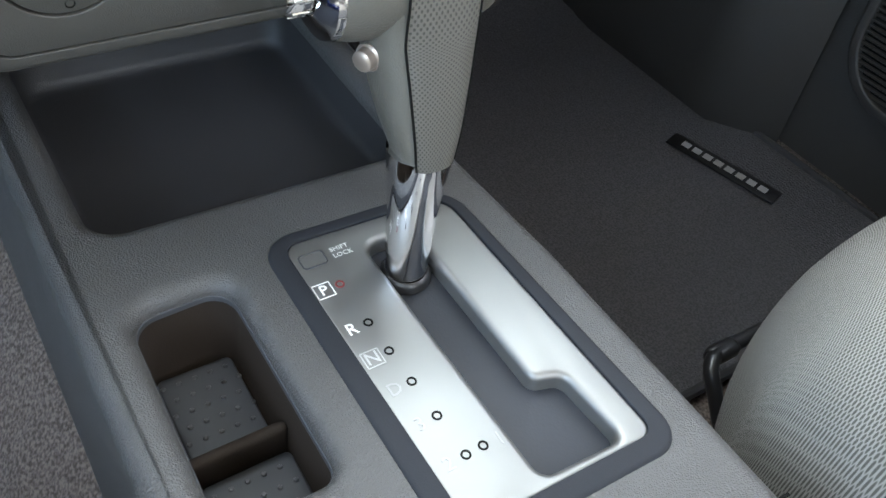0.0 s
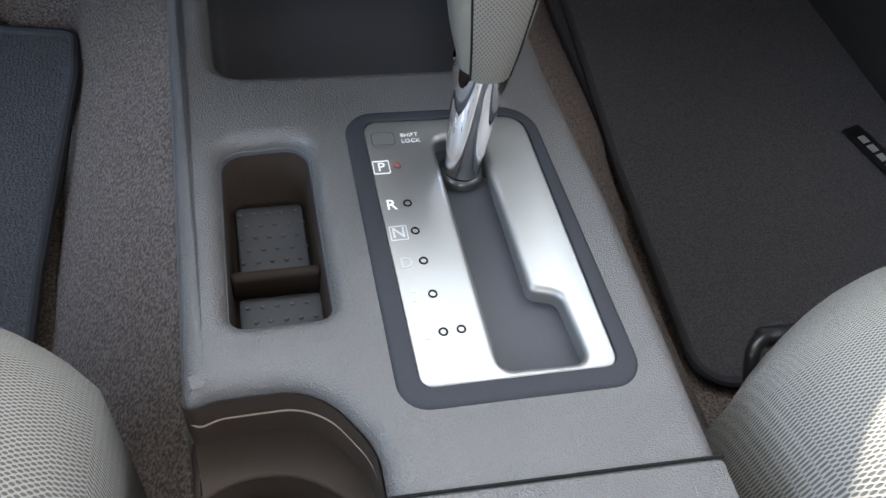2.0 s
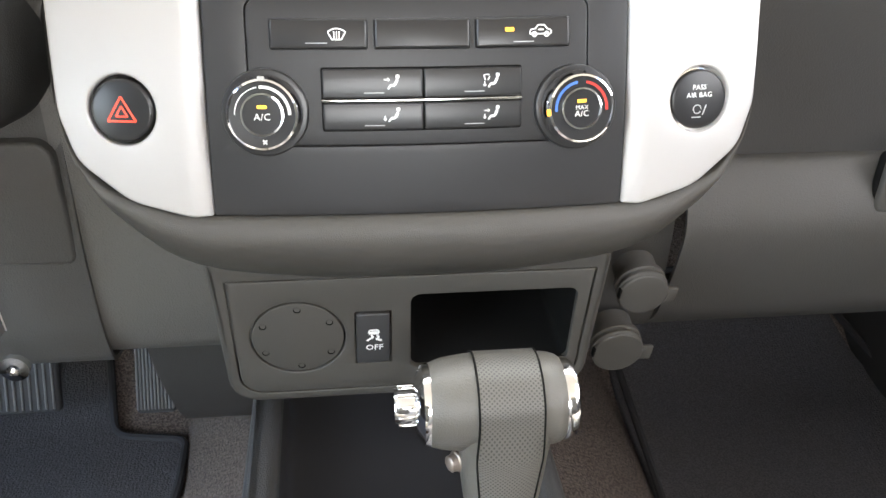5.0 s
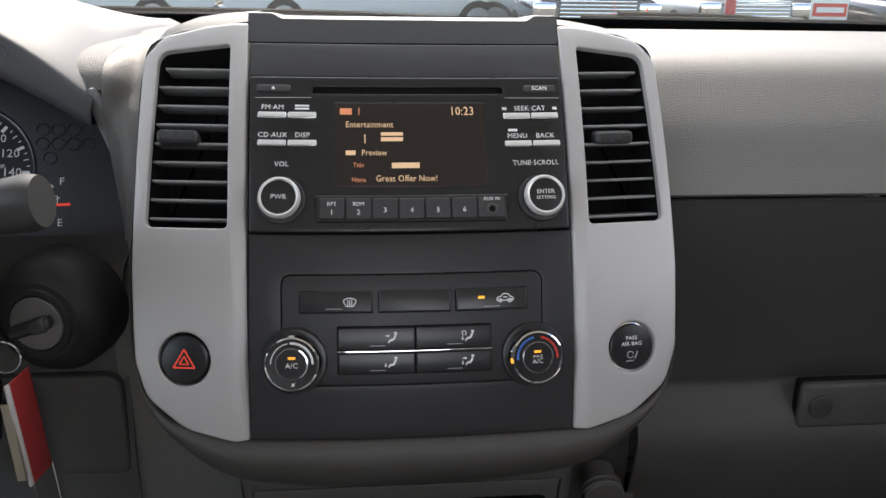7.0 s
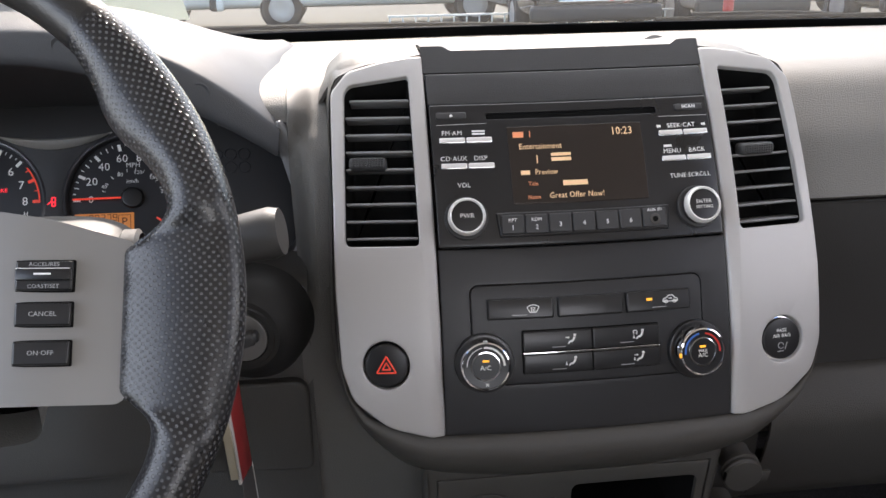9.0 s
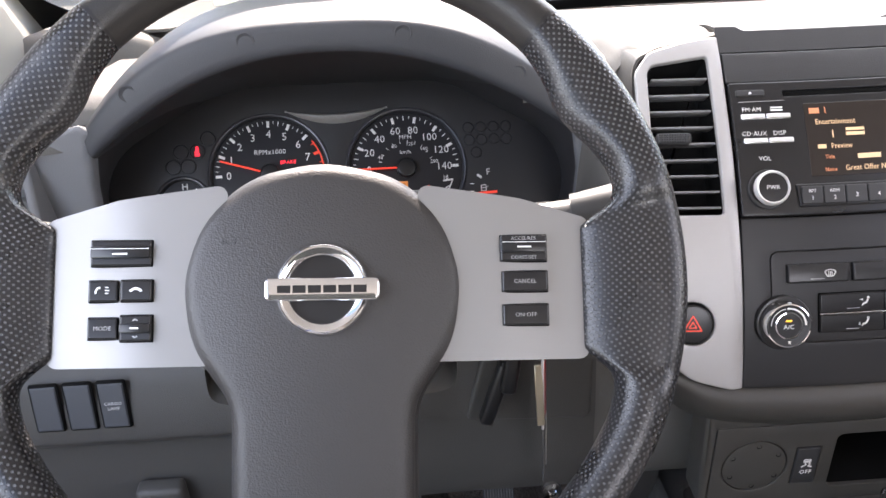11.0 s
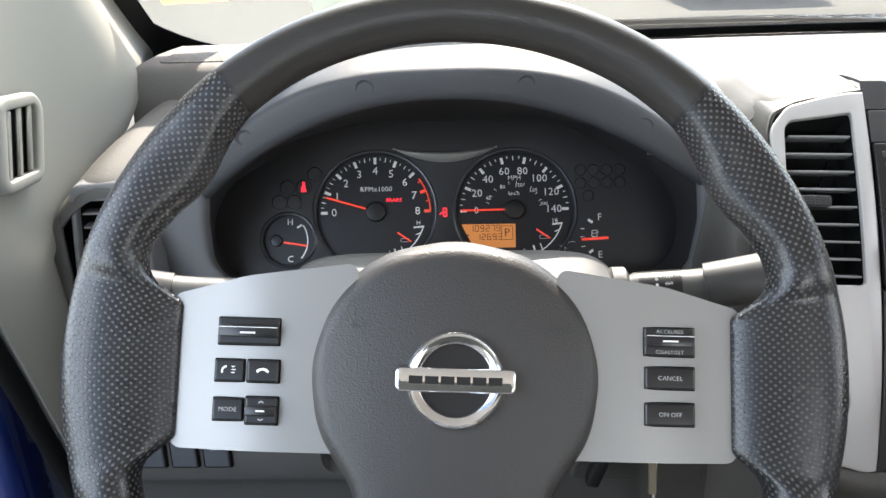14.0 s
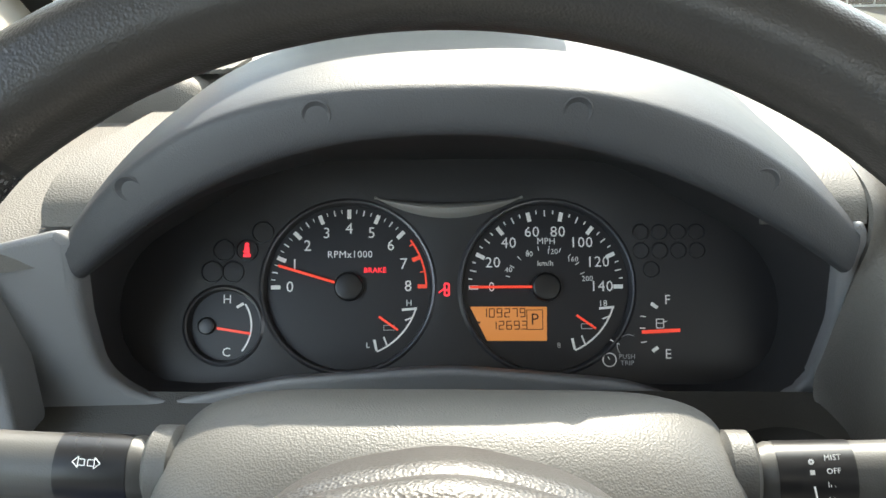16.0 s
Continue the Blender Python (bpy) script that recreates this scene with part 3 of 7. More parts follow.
# ---------------------------------------------------------------- climate control
climate = thing("climate_control", "dark grey climate control with two chrome-ringed dials and black buttons", "climate control")
part("fascia", plate(rect(-0.0815, -0.0218, 0.0815, 0.0431, 0.0058), (), 0.0006, None, 0.004, None, lambda u, v, h: S(u, v, h + 0.0002), CUTS), PANEL, climate)
for k, (x0, x1) in enumerate(((-0.0707, -0.0251), (-0.0222, 0.0233), (0.0258, 0.0719))):
    bm, m = key_at(x0, 0.0208, x1, 0.0348, 0.0036, 0.0014, 0.005)
    b = part("push_button", bm, BLACK, climate, m=m)
    if k == 0:
        bars(arc_rows(0, -0.004, 0.0062, 48, 132, 0.0006, 8) + [(-0.0041, 0.0006, -0.0022, -0.0028, 0.0006), (0.0041, 0.0006, 0.0022, -0.0028, 0.0006), (-0.0022, -0.0028, 0.0022, -0.0028, 0.0006)] + [(d, -0.003, d, 0.001, 0.0005) for d in (-0.0012, 0, 0.0012)], INK, b, Matrix.Translation((0.0085, 0.0002, 0.0001)), "screen_symbol")
        bars([(-0.005, 0, 0.005, 0, 0.0004)], GREYINK, b, Matrix.Translation((-0.001, -0.0042, 0.0001)), "line")
    if k == 2:
        bars([(-0.0052, -0.0015, 0.0052, -0.0015, 0.0006), (-0.0052, -0.0015, -0.0048, 0.0005, 0.0006), (-0.0048, 0.0005, -0.0025, 0.0009, 0.0006), (-0.0025, 0.0009, -0.0012, 0.0026, 0.0006), (-0.0012, 0.0026, 0.002, 0.0026, 0.0006), (0.002, 0.0026, 0.0034, 0.0008, 0.0006), (0.0034, 0.0008, 0.0052, 0.0002, 0.0006), (0.0052, 0.0002, 0.0052, -0.0015, 0.0006), (-0.001, 0.0005, 0.0015, 0.0005, 0.0007)] + arc_rows(-0.003, -0.0016, 0.0011, 0, 360, 0.0006, 8) + arc_rows(0.003, -0.0016, 0.0011, 0, 360, 0.0006, 8), INK, b, Matrix.Translation((0.0082, 0.0004, 0.0001)), "car_symbol")
        part("lamp", rbox(0.0042, 0.0018, 0.0006, 0.0002, 1), AMBER, b, "lit amber lamp", m=Matrix.Translation((-0.0068, 0.0012, 0)))
        bars([(-0.005, 0, 0.005, 0, 0.0004)], GREYINK, b, Matrix.Translation((0.0, -0.0045, 0.0001)), "line")
modes = part("mode_bezel", plate(rect(-0.0478, -0.0152, 0.0485, 0.0136, 0.0012, 2), (), 0.0006, None, 0.003, None, lambda u, v, h: S(u, v, h + 0.0016), CUTS), VOID, climate)
for x0, x1, z0, z1 in ((-0.0472, 0.0003, -0.0004, 0.0131), (0.0009, 0.0480, -0.0004, 0.0131), (-0.0472, 0.0003, -0.0147, -0.0018), (0.0009, 0.0480, -0.0147, -0.0018)):
    bm, m = key_at(x0, z0, x1, z1, 0.0034, 0.0007)
    b = part("mode_button", bm, BLACK, climate, m=m)
    figure = arc_rows(0.0023, 0.0028, 0.0007, 0, 360, 0.0007, 6) + [(0.0022, 0.0016, 0.0008, -0.0012, 0.0013), (0.0008, -0.0013, -0.0012, -0.0013, 0.0012), (-0.0012, -0.0013, -0.0022, -0.003, 0.0009)]
    face = [(-0.0042, 0.0014, -0.0016, 0.0014, 0.0005), (-0.0016, 0.0014, -0.0024, 0.0021, 0.0004), (-0.0016, 0.0014, -0.0024, 0.0007, 0.0004)]
    feet = [(-0.0040, -0.0002, -0.0040, -0.0024, 0.0005), (-0.0040, -0.0024, -0.0047, -0.0016, 0.0004), (-0.0040, -0.0024, -0.0033, -0.0016, 0.0004)]
    glass = arc_rows(-0.0030, 0.0005, 0.0026, 60, 130, 0.0005, 6) + [(-0.0044, 0.0022, -0.0036, 0.0004, 0.0005), (-0.0016, 0.0022, -0.0024, 0.0004, 0.0005)]
    bars(figure + ((face if x0 < 0 else glass + feet) if z0 > -0.01 else (feet if x0 < 0 else face + feet)), INK, b, Matrix.Translation((0.0095, 0.0004, 0.0001)), "air_symbol")
    bars([(-0.0048, 0, 0.0048, 0, 0.0004)], GREYINK, b, Matrix.Translation((0.0005, -0.0043, 0.0001)), "line")
part("chrome_line", plate(rect(-0.0476, -0.0016, 0.0482, -0.0006, 0.0002, 1), (), 0.0002, None, 0.001, None, lambda u, v, h: S(u, v, h + 0.0040), CUTS), CHROME, climate, "thin chrome line")
for x, t1, t2 in ((-0.0742, "A/C", None), (0.0752, "MAX", "A/C")):
    d = part("dial_base", cyl(0.0205, 0.004, 56, 0.001), BLACK, climate, m=on_stack(x, -0.0064, 0.0))
    dial = part("dial", lathe([(0, 0.017), (0.0092, 0.017), (0.0096, 0.0165), (0.0150, 0.0168), (0.0158, 0.016), (0.0172, 0.008), (0.0180, 0.0)], 56), BLACK, climate, "black dial with chrome rings", m=on_stack(x, -0.0064, -0.0044))
    part("outer_ring", lathe([(0.0149, 0.0166), (0.0153, 0.0178), (0.0163, 0.0174), (0.0176, 0.0145), (0.0181, 0.0105)], 64), CHROME, dial)
    part("inner_ring", lathe([(0.0088, 0.0168), (0.0091, 0.0178), (0.0100, 0.0177), (0.0103, 0.0166)], 48), CHROME, dial)
    part("lamp", rbox(0.0044, 0.0015, 0.0008, 0.0002, 1), AMBER, dial, "lit amber lamp", m=Matrix.Translation((0, 0.0035, 0.0171)))
    part("pointer", rbox(0.0032, 0.0020, 0.0008, 0.0003, 1), AMBER if t2 else SILVER, dial, m=(Matrix.Rotation(radians(95), 4, "Z") if t2 else Matrix.Identity(4)) @ Matrix.Translation((0, 0.0165, 0.0174)))
    if t2:
        words(t1, 0.0021, INK, dial, Matrix.Translation((0, 0.0004, 0.0172)))
        words(t2, 0.0030, INK, dial, Matrix.Translation((0, -0.0026, 0.0172)))
        bars(arc_rows(0, 0, 0.0126, 100, 185, 0.0013), BLUEINK, dial, Matrix.Translation((0, 0, 0.0168)), "cold_arc")
        bars(arc_rows(0, 0, 0.0126, -5, 80, 0.0013), REDINK, dial, Matrix.Translation((0, 0, 0.0168)), "hot_arc")
    else:
        words(t1, 0.0033, INK, dial, Matrix.Translation((0, -0.0012, 0.0172)))
        bars(arc_rows(0, 0, 0.0126, 0, 95, 0.0014), INK, dial, Matrix.Translation((0, 0, 0.0168)), "fan_arc")
        bars(arc_rows(0, 0, 0.0126, 100, 180, 0.0005), INK, dial, Matrix.Translation((0, 0, 0.0168)), "fan_line")
        bars([(-0.0009, -0.0009, 0.0009, 0.0009, 0.0007), (-0.0009, 0.0009, 0.0009, -0.0009, 0.0007)], INK, dial, Matrix.Translation((0.0008, -0.0127, 0.0168)), "fan_symbol")

# ---------------------------------------------------------------- lower switch panel
def L(x, z, h=0.0):
    return Vector((x, 0.033 - 0.13 * (z + 0.139) - h, z - 0.13 * h))


LM = Matrix(((1, 0, 0), (0, -0.129, -0.9917), (0, 0.9917, -0.129))).to_4x4()


def on_low(x, z, h=0.0):
    return Matrix.Translation(L(x, z, h)) @ LM


lower = thing("switch_panel", "warm grey lower switch panel with blank cover and open pocket", "switch panel")
outline = rpoly([(0.1130, -0.098, 0.002), (-0.1170, -0.098, 0.002), (-0.1135, -0.2085, 0.018), (0.1085, -0.2085, 0.018)], 6)
inner = rpoly([(0.1045, -0.1115, 0.001), (-0.1075, -0.1115, 0.001), (-0.1070, -0.2005, 0.015), (0.1020, -0.2005, 0.015)], 6)
pocket = rpoly([(-0.0035, -0.1262, 0.006), (-0.0030, -0.1850, 0.006), (0.0955, -0.1850, 0.006), (0.0955, -0.1262, 0.006)], 5)
sw = rpoly([(-0.0362, -0.1376, 0.0012), (-0.0362, -0.1790, 0.0012), (-0.0148, -0.1790, 0.0012), (-0.0148, -0.1376, 0.0012)], 3)
cap = circle(-0.0697, -0.1560, 0.0279, 48)
part("surround", plate(outline, [inner], 0.004, 0.0006, 0.03, 0.003, L, seg=4), HOUSING, lower)
part("face", plate(offset(inner, -0.0010), [pocket, cap, sw], 0.0008, 0.0008, 0.003, 0.004, L), HOUSING, lower)
# Near-black lining puts the pocket's inner shade into the colour.
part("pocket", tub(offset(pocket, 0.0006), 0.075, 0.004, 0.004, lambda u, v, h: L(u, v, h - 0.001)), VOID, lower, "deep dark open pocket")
blank = part("blank_cover", cyl(0.0268, 0.004, 56, 0.0006), HOUSING, lower, "round blank cover with six dimples", m=on_low(-0.0697, -0.1560, -0.0042))
for k in range(6):
    a = radians(88 + 60 * k + (4 if k % 2 else 0))
    # Dimples blackened so that their shade stands out on the cover.
    part("dimple", lathe([(0, -0.0012), (0.0012, -0.0009), (0.0019, 0.0003), (0.0022, 0.0004)], 16), VOID, blank, m=Matrix.Translation((0.0222 * math.cos(a), 0.0222 * math.sin(a), 0.00405)))
off = part("rocker_switch", plate(rect(-0.0100, -0.0198, 0.0100, 0.0198, 0.001), (), 0.0012, None, 0.006), DARK, lower, "black stability control switch", m=on_low(-0.0255, -0.1583, 0.0012))
words("OFF", 0.0042, INK, off, Matrix.Translation((0.0005, -0.0066, 0.0001)), bold=0.0001)
bars([(-0.0025, 0.0062, 0.0025, 0.0062, 0.0010), (-0.0030, 0.0040, 0.0030, 0.0040, 0.0024), (-0.0026, 0.0062, -0.0032, 0.0040, 0.0008), (0.0026, 0.0062, 0.0032, 0.0040, 0.0008), (-0.0016, 0.0022, -0.0004, 0.0005, 0.0012), (-0.0004, 0.0005, -0.0030, -0.0010, 0.0012), (-0.003, -0.001, -0.0042, -0.0022, 0.0014), (0.0016, 0.0022, 0.003, 0.0005, 0.0012), (0.003, 0.0005, 0.0012, -0.001, 0.0012), (0.0012, -0.001, 0.0046, -0.0022, 0.0014)], INK, off, Matrix.Translation((0.0003, 0.0012, 0.0001)), "skid_symbol")

# power outlets
def outlet(m):
    t = thing("power_outlet", "grey power outlet with closed hinged cap", "power outlet", m, "power outlets")
    part("barrel", lathe([(0.0125, -0.012), (0.0125, 0.0), (0.0150, 0.002), (0.0150, 0.005), (0.0135, 0.006), (0.0148, 0.0075), (0.0148, 0.0095), (0.0132, 0.0105)], 40), HOUSING, t)
    lid = part("lid", cyl(0.0150, 0.0045, 44, 0.0018), HOUSING, t, m=Matrix.Translation((0.0006, -0.0022, 0.0085)) @ Matrix.Rotation(radians(-6), 4, "X"))
    part("tab", rbox(0.0085, 0.0105, 0.0032, 0.0012, 2), HOUSING, lid, m=Matrix.Translation((0.0165, -0.0005, 0.0024)))
    part("hinge", rbox(0.0014, 0.0070, 0.0034, 0.0005, 1), VOID, lid, m=Matrix.Translation((-0.0144, 0.0005, 0.003)))
    return t


OM = Matrix(((0.996, 0.02, -0.06), (0.06, -0.25, -0.966), (0, 0.966, -0.25))).to_4x4()
o1 = outlet(Matrix.Translation((0.1425, 0.0600, -0.1400)) @ OM @ Matrix.Diagonal((1.08, 1.08, 1.0, 1)))
copy_thing(o1, Matrix.Translation((0.1365, 0.0720, -0.1935)) @ OM @ Matrix.Diagonal((1.08, 1.08, 1.0, 1)))


# ---------------------------------------------------------------- centre console
def zc(y):
    return -0.2605 + 0.031 * y


def C(x, y, h=0.0):
    return Vector((x, y, zc(y) + h))


def on_console(x, y, h=0.0):
    return Matrix.Translation(C(x, y, h)) @ Matrix.Rotation(math.atan(0.031), 4, "X")


console = thing("centre_console", "grey grained plastic centre console with tray and cup holder", "centre console")
c_out = rpoly([(-0.112, 0.19, 0.002), (-0.1120, -0.1985, 0.006), (-0.100, -0.1945, 0.02), (-0.057, -0.1945, 0.034), (-0.0365, -0.226, 0.03), (-0.036, -0.2660, 0.001), (0.1035, -0.2680, 0.006), (0.1010, -0.11, 0.1), (0.0945, -0.02, 0.1), (0.0935, 0.19, 0.002)], 6)
cubby = rpoly([(-0.0895, -0.0595, 0.012), (-0.0915, -0.1640, 0.008), (-0.0455, -0.1640, 0.008), (-0.0460, -0.0575, 0.012)], 6)
tray = rpoly([(-0.0905, 0.150, 0.018), (-0.0885, -0.0110, 0.016), (0.0750, -0.0140, 0.016), (0.0750, 0.150, 0.018)], 7)
gate_hole = rpoly([(-0.021, -0.049, 0.012), (-0.021, -0.2105, 0.012), (0.0735, -0.2105, 0.012), (0.0705, -0.049, 0.016)], 6)
part("top", plate(c_out, [(cubby, 0.0080, 0.011), (tray, 0.008, 0.011), gate_hole], 0.010, 0.0035, 0.15, 0.006, lambda u, v, h: C(u + math.copysign(0.06, u) * max(0.0, -h - 0.01) * (1 if abs(u) > 0.07 else 0), v, h), seg=6), CONSOLE, console)
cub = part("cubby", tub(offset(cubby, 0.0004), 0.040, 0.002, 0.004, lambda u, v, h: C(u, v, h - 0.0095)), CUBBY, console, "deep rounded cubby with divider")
part("rim", plate(offset(cubby, 0.0012), [offset(cubby, -0.0004)], 0.0004, 0.0004, 0.002, 0.003, lambda u, v, h: C(u, v, h - 0.0080)), RUBBER, cub)
part("cubby_mat", plate(rect(-0.0850, -0.1150, -0.0500, -0.0655, 0.003), (), 0.001, None, 0.004, None, lambda u, v, h: C(u, v, h - 0.0440)), RUBBER, cub, "grey dimpled rubber mat")
part("cubby_mat", plate(rect(-0.0870, -0.1600, -0.0470, -0.1230, 0.003), (), 0.001, None, 0.004, None, lambda u, v, h: C(u, v, h - 0.0435)), RUBBER, cub, "grey dimpled rubber mat")
STUD = mat("mat_stud_rubber", (0.075, 0.078, 0.085), 0.45)
for i in range(10):
    for j in range(5):
        y = -0.0705 - 0.0078 * i if i < 6 else -0.1290 - 0.0085 * (i - 6)
        x = -0.0815 + 0.0072 * j + (0.0018 if i % 2 else -0.0016)
        part("stud", lathe([(0, 0.0009), (0.0008, 0.0008), (0.0013, 0)], 10), STUD, cub, m=Matrix.Translation(C(x, y, -0.0439 if i < 6 else -0.0434)))
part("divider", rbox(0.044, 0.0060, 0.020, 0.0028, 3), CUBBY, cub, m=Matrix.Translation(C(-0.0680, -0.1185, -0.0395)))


def tray_floor(u, v, h):
    return C(u, v, h - 0.0085)


part("tray", tub(offset(tray, 0.0004), 0.026, 0.003, 0.006, tray_floor), mat("tray_liner", (0.028, 0.028, 0.030), 0.5, grain=0.2, grain_size=1400), console, "dark open front tray")
# cup holder
cup_loop = circle(-0.0845, -0.262, 0.0455, 48)
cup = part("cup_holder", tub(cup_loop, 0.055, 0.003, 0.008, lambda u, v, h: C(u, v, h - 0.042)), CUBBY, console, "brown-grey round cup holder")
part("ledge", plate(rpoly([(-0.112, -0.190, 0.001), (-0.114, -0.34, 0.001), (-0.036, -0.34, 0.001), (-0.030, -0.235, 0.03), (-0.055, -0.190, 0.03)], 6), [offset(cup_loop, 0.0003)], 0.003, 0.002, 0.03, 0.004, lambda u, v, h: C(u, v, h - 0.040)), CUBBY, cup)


cup_edge = [p for p in offset(c_out, 0.0009) if p.y < -0.1925 and p.x < -0.0345]
cup_path = curve_pts([Vector((p.x, p.y, 0)) for p in cup_edge] + [Vector((-0.0352, -0.36, 0))], 60)
part("cup_wall", grid(60, 4, lambda u, v: C(cup_path[round(u * 60)].x, cup_path[round(u * 60)].y, -0.0078 - 0.036 * v)), CUBBY, cup)
part("piping", sweep([C(p.x * 0.985, p.y - 0.0008, -0.0215) for p in cup_path], 0.0005, 8), mat("cup_piping", (0.17, 0.135, 0.11), 0.5), cup, "thin pale edge line")
# rear box of the console with its own lid line
part("rear_box", plate(rpoly([(-0.0362, -0.2500, 0.001), (-0.0362, -0.62, 0.02), (0.108, -0.62, 0.02), (0.1030, -0.2555, 0.003)], 5), (), 0.0014, None, 0.22, None, lambda u, v, h: C(u, v, h + 0.0004), seg=5), CONSOLE, console)
part("rear_box_side", plate(rpoly([(-0.115, -0.315, 0.01), (-0.116, -0.62, 0.02), (-0.0365, -0.62, 0.004), (-0.0365, -0.315, 0.004)], 5), (), 0.006, None, 0.20, None, lambda u, v, h: C(u, v, h - 0.0012), seg=4), CONSOLE, console)

part("joint", sweep([C(-0.0368 + 0.1395 * k / 12, -0.2496 - 0.0053 * k / 12, 0.0006) for k in range(13)], 0.0008, 8), VOID, console, "dark joint line")


# shift gate
# Greyed letters: the plate's bright reflection washing them out is in their colour.
GLAREINK = mat("gate_glare_print", (0.30, 0.30, 0.30), 0.5, metal=0.4)
gate = thing("shift_gate", "satin metal automatic shift gate with rubber surround", "shift gate", (0, 0, -0.0030))
part("surround", plate(rpoly([(-0.0270, -0.0455, 0.016), (-0.0262, -0.2160, 0.014), (0.0835, -0.2185, 0.014), (0.0755, -0.0475, 0.020)], 8), [rpoly([(-0.0172, -0.0527, 0.008), (-0.0155, -0.2063, 0.006), (0.0735, -0.2080, 0.006), (0.0690, -0.0547, 0.012)], 6)], 0.0028, 0.0006, 0.004, 0.003, lambda u, v, h: C(u, v, h + 0.0044), seg=4), mat("gate_rubber", (0.020, 0.022, 0.027), 0.7, grain=0.2, grain_size=1400, spec=0.25), gate, "dark rubber surround")
g_out = rpoly([(-0.0175, -0.0524, 0.008), (-0.0158, -0.2066, 0.006), (0.0738, -0.2083, 0.006), (0.0692, -0.0544, 0.012)], 6)
slot = rpoly([(0.0178, -0.0665, 0.007), (0.0205, -0.2020, 0.006), (0.0605, -0.2035, 0.005), (0.0575, -0.1680, 0.006), (0.0440, -0.1640, 0.005), (0.0425, -0.0665, 0.007)], 5)
part("gate_plate", plate(g_out, [slot], 0.0014, 0.0034, 0.003, 0.012, lambda u, v, h: C(u, v, h + 0.0032), seg=5), BRUSHED, gate, "satin metal plate")
part("slide", plate(offset(slot, 0.004), (), 0.0005, None, 0.002, None, lambda u, v, h: C(u, v, h - 0.0062)), mat("slide_plastic", (0.026, 0.029, 0.036), 0.55, grain=0.1, grain_size=900, spec=0.35), gate, "dark sliding cover in the slot")
for ch, y, ind in (("P", -0.0835, 1), ("R", -0.1078, 1), ("N", -0.1247, 1), ("D", -0.1421, 1), ("3", -0.1605, 1), ("2", -0.1804, 1), ("1", -0.1802, 2)):
    x = -0.0038 + 0.033 * (-0.0835 - y) if ind == 1 else 0.0076
    well = part("position_lamp", lathe([(0, -0.0006), (0.0012, -0.0006), (0.0014, 0.0003), (0.0020, 0.0004), (0.0022, 0)], 20), VOID if ch != "P" else mat("dull_red_lamp", (0.20, 0.04, 0.04), 0.4), gate, m=on_console(x, y, 0.0033))
    ma = INK if ch in "PR" else (GREYINK if ch == "N" else GLAREINK)
    words(ch, 0.0056 if ch in "P" else 0.0062, ma, gate, on_console(x - 0.0080 if ind == 1 else 0.0152, y - 0.0004, 0.0033), bold=0.00005)
    if ch in "PN":
        w = 0.0040
        bars([(-w, -w, w, -w, 0.0005), (w, -w, w, w, 0.0005), (w, w, -w, w, 0.0005), (-w, w, -w, -w, 0.0005)], ma, gate, on_console(x - 0.0080, y - 0.0004, 0.0033), "letter_frame")
part("lock_cover", plate(rect(-0.0062, -0.0044, 0.0062, 0.0044, 0.002), [rect(-0.0056, -0.0038, 0.0056, 0.0038, 0.0016)], 0.0003, 0.0003, 0.0008, 0.0008), RUBBER, gate, m=on_console(-0.0080, -0.0655, 0.0037))
words("SHIFT", 0.0026, INK, gate, on_console(0.0060, -0.0635, 0.0033))
words("LOCK", 0.0026, INK, gate, on_console(0.0062, -0.0675, 0.0033))

# ---------------------------------------------------------------- shift lever
LEATHER = mat("grey_leather", (0.095, 0.09, 0.08), 0.42, grain=0.35, grain_size=1300, tone=0.06)


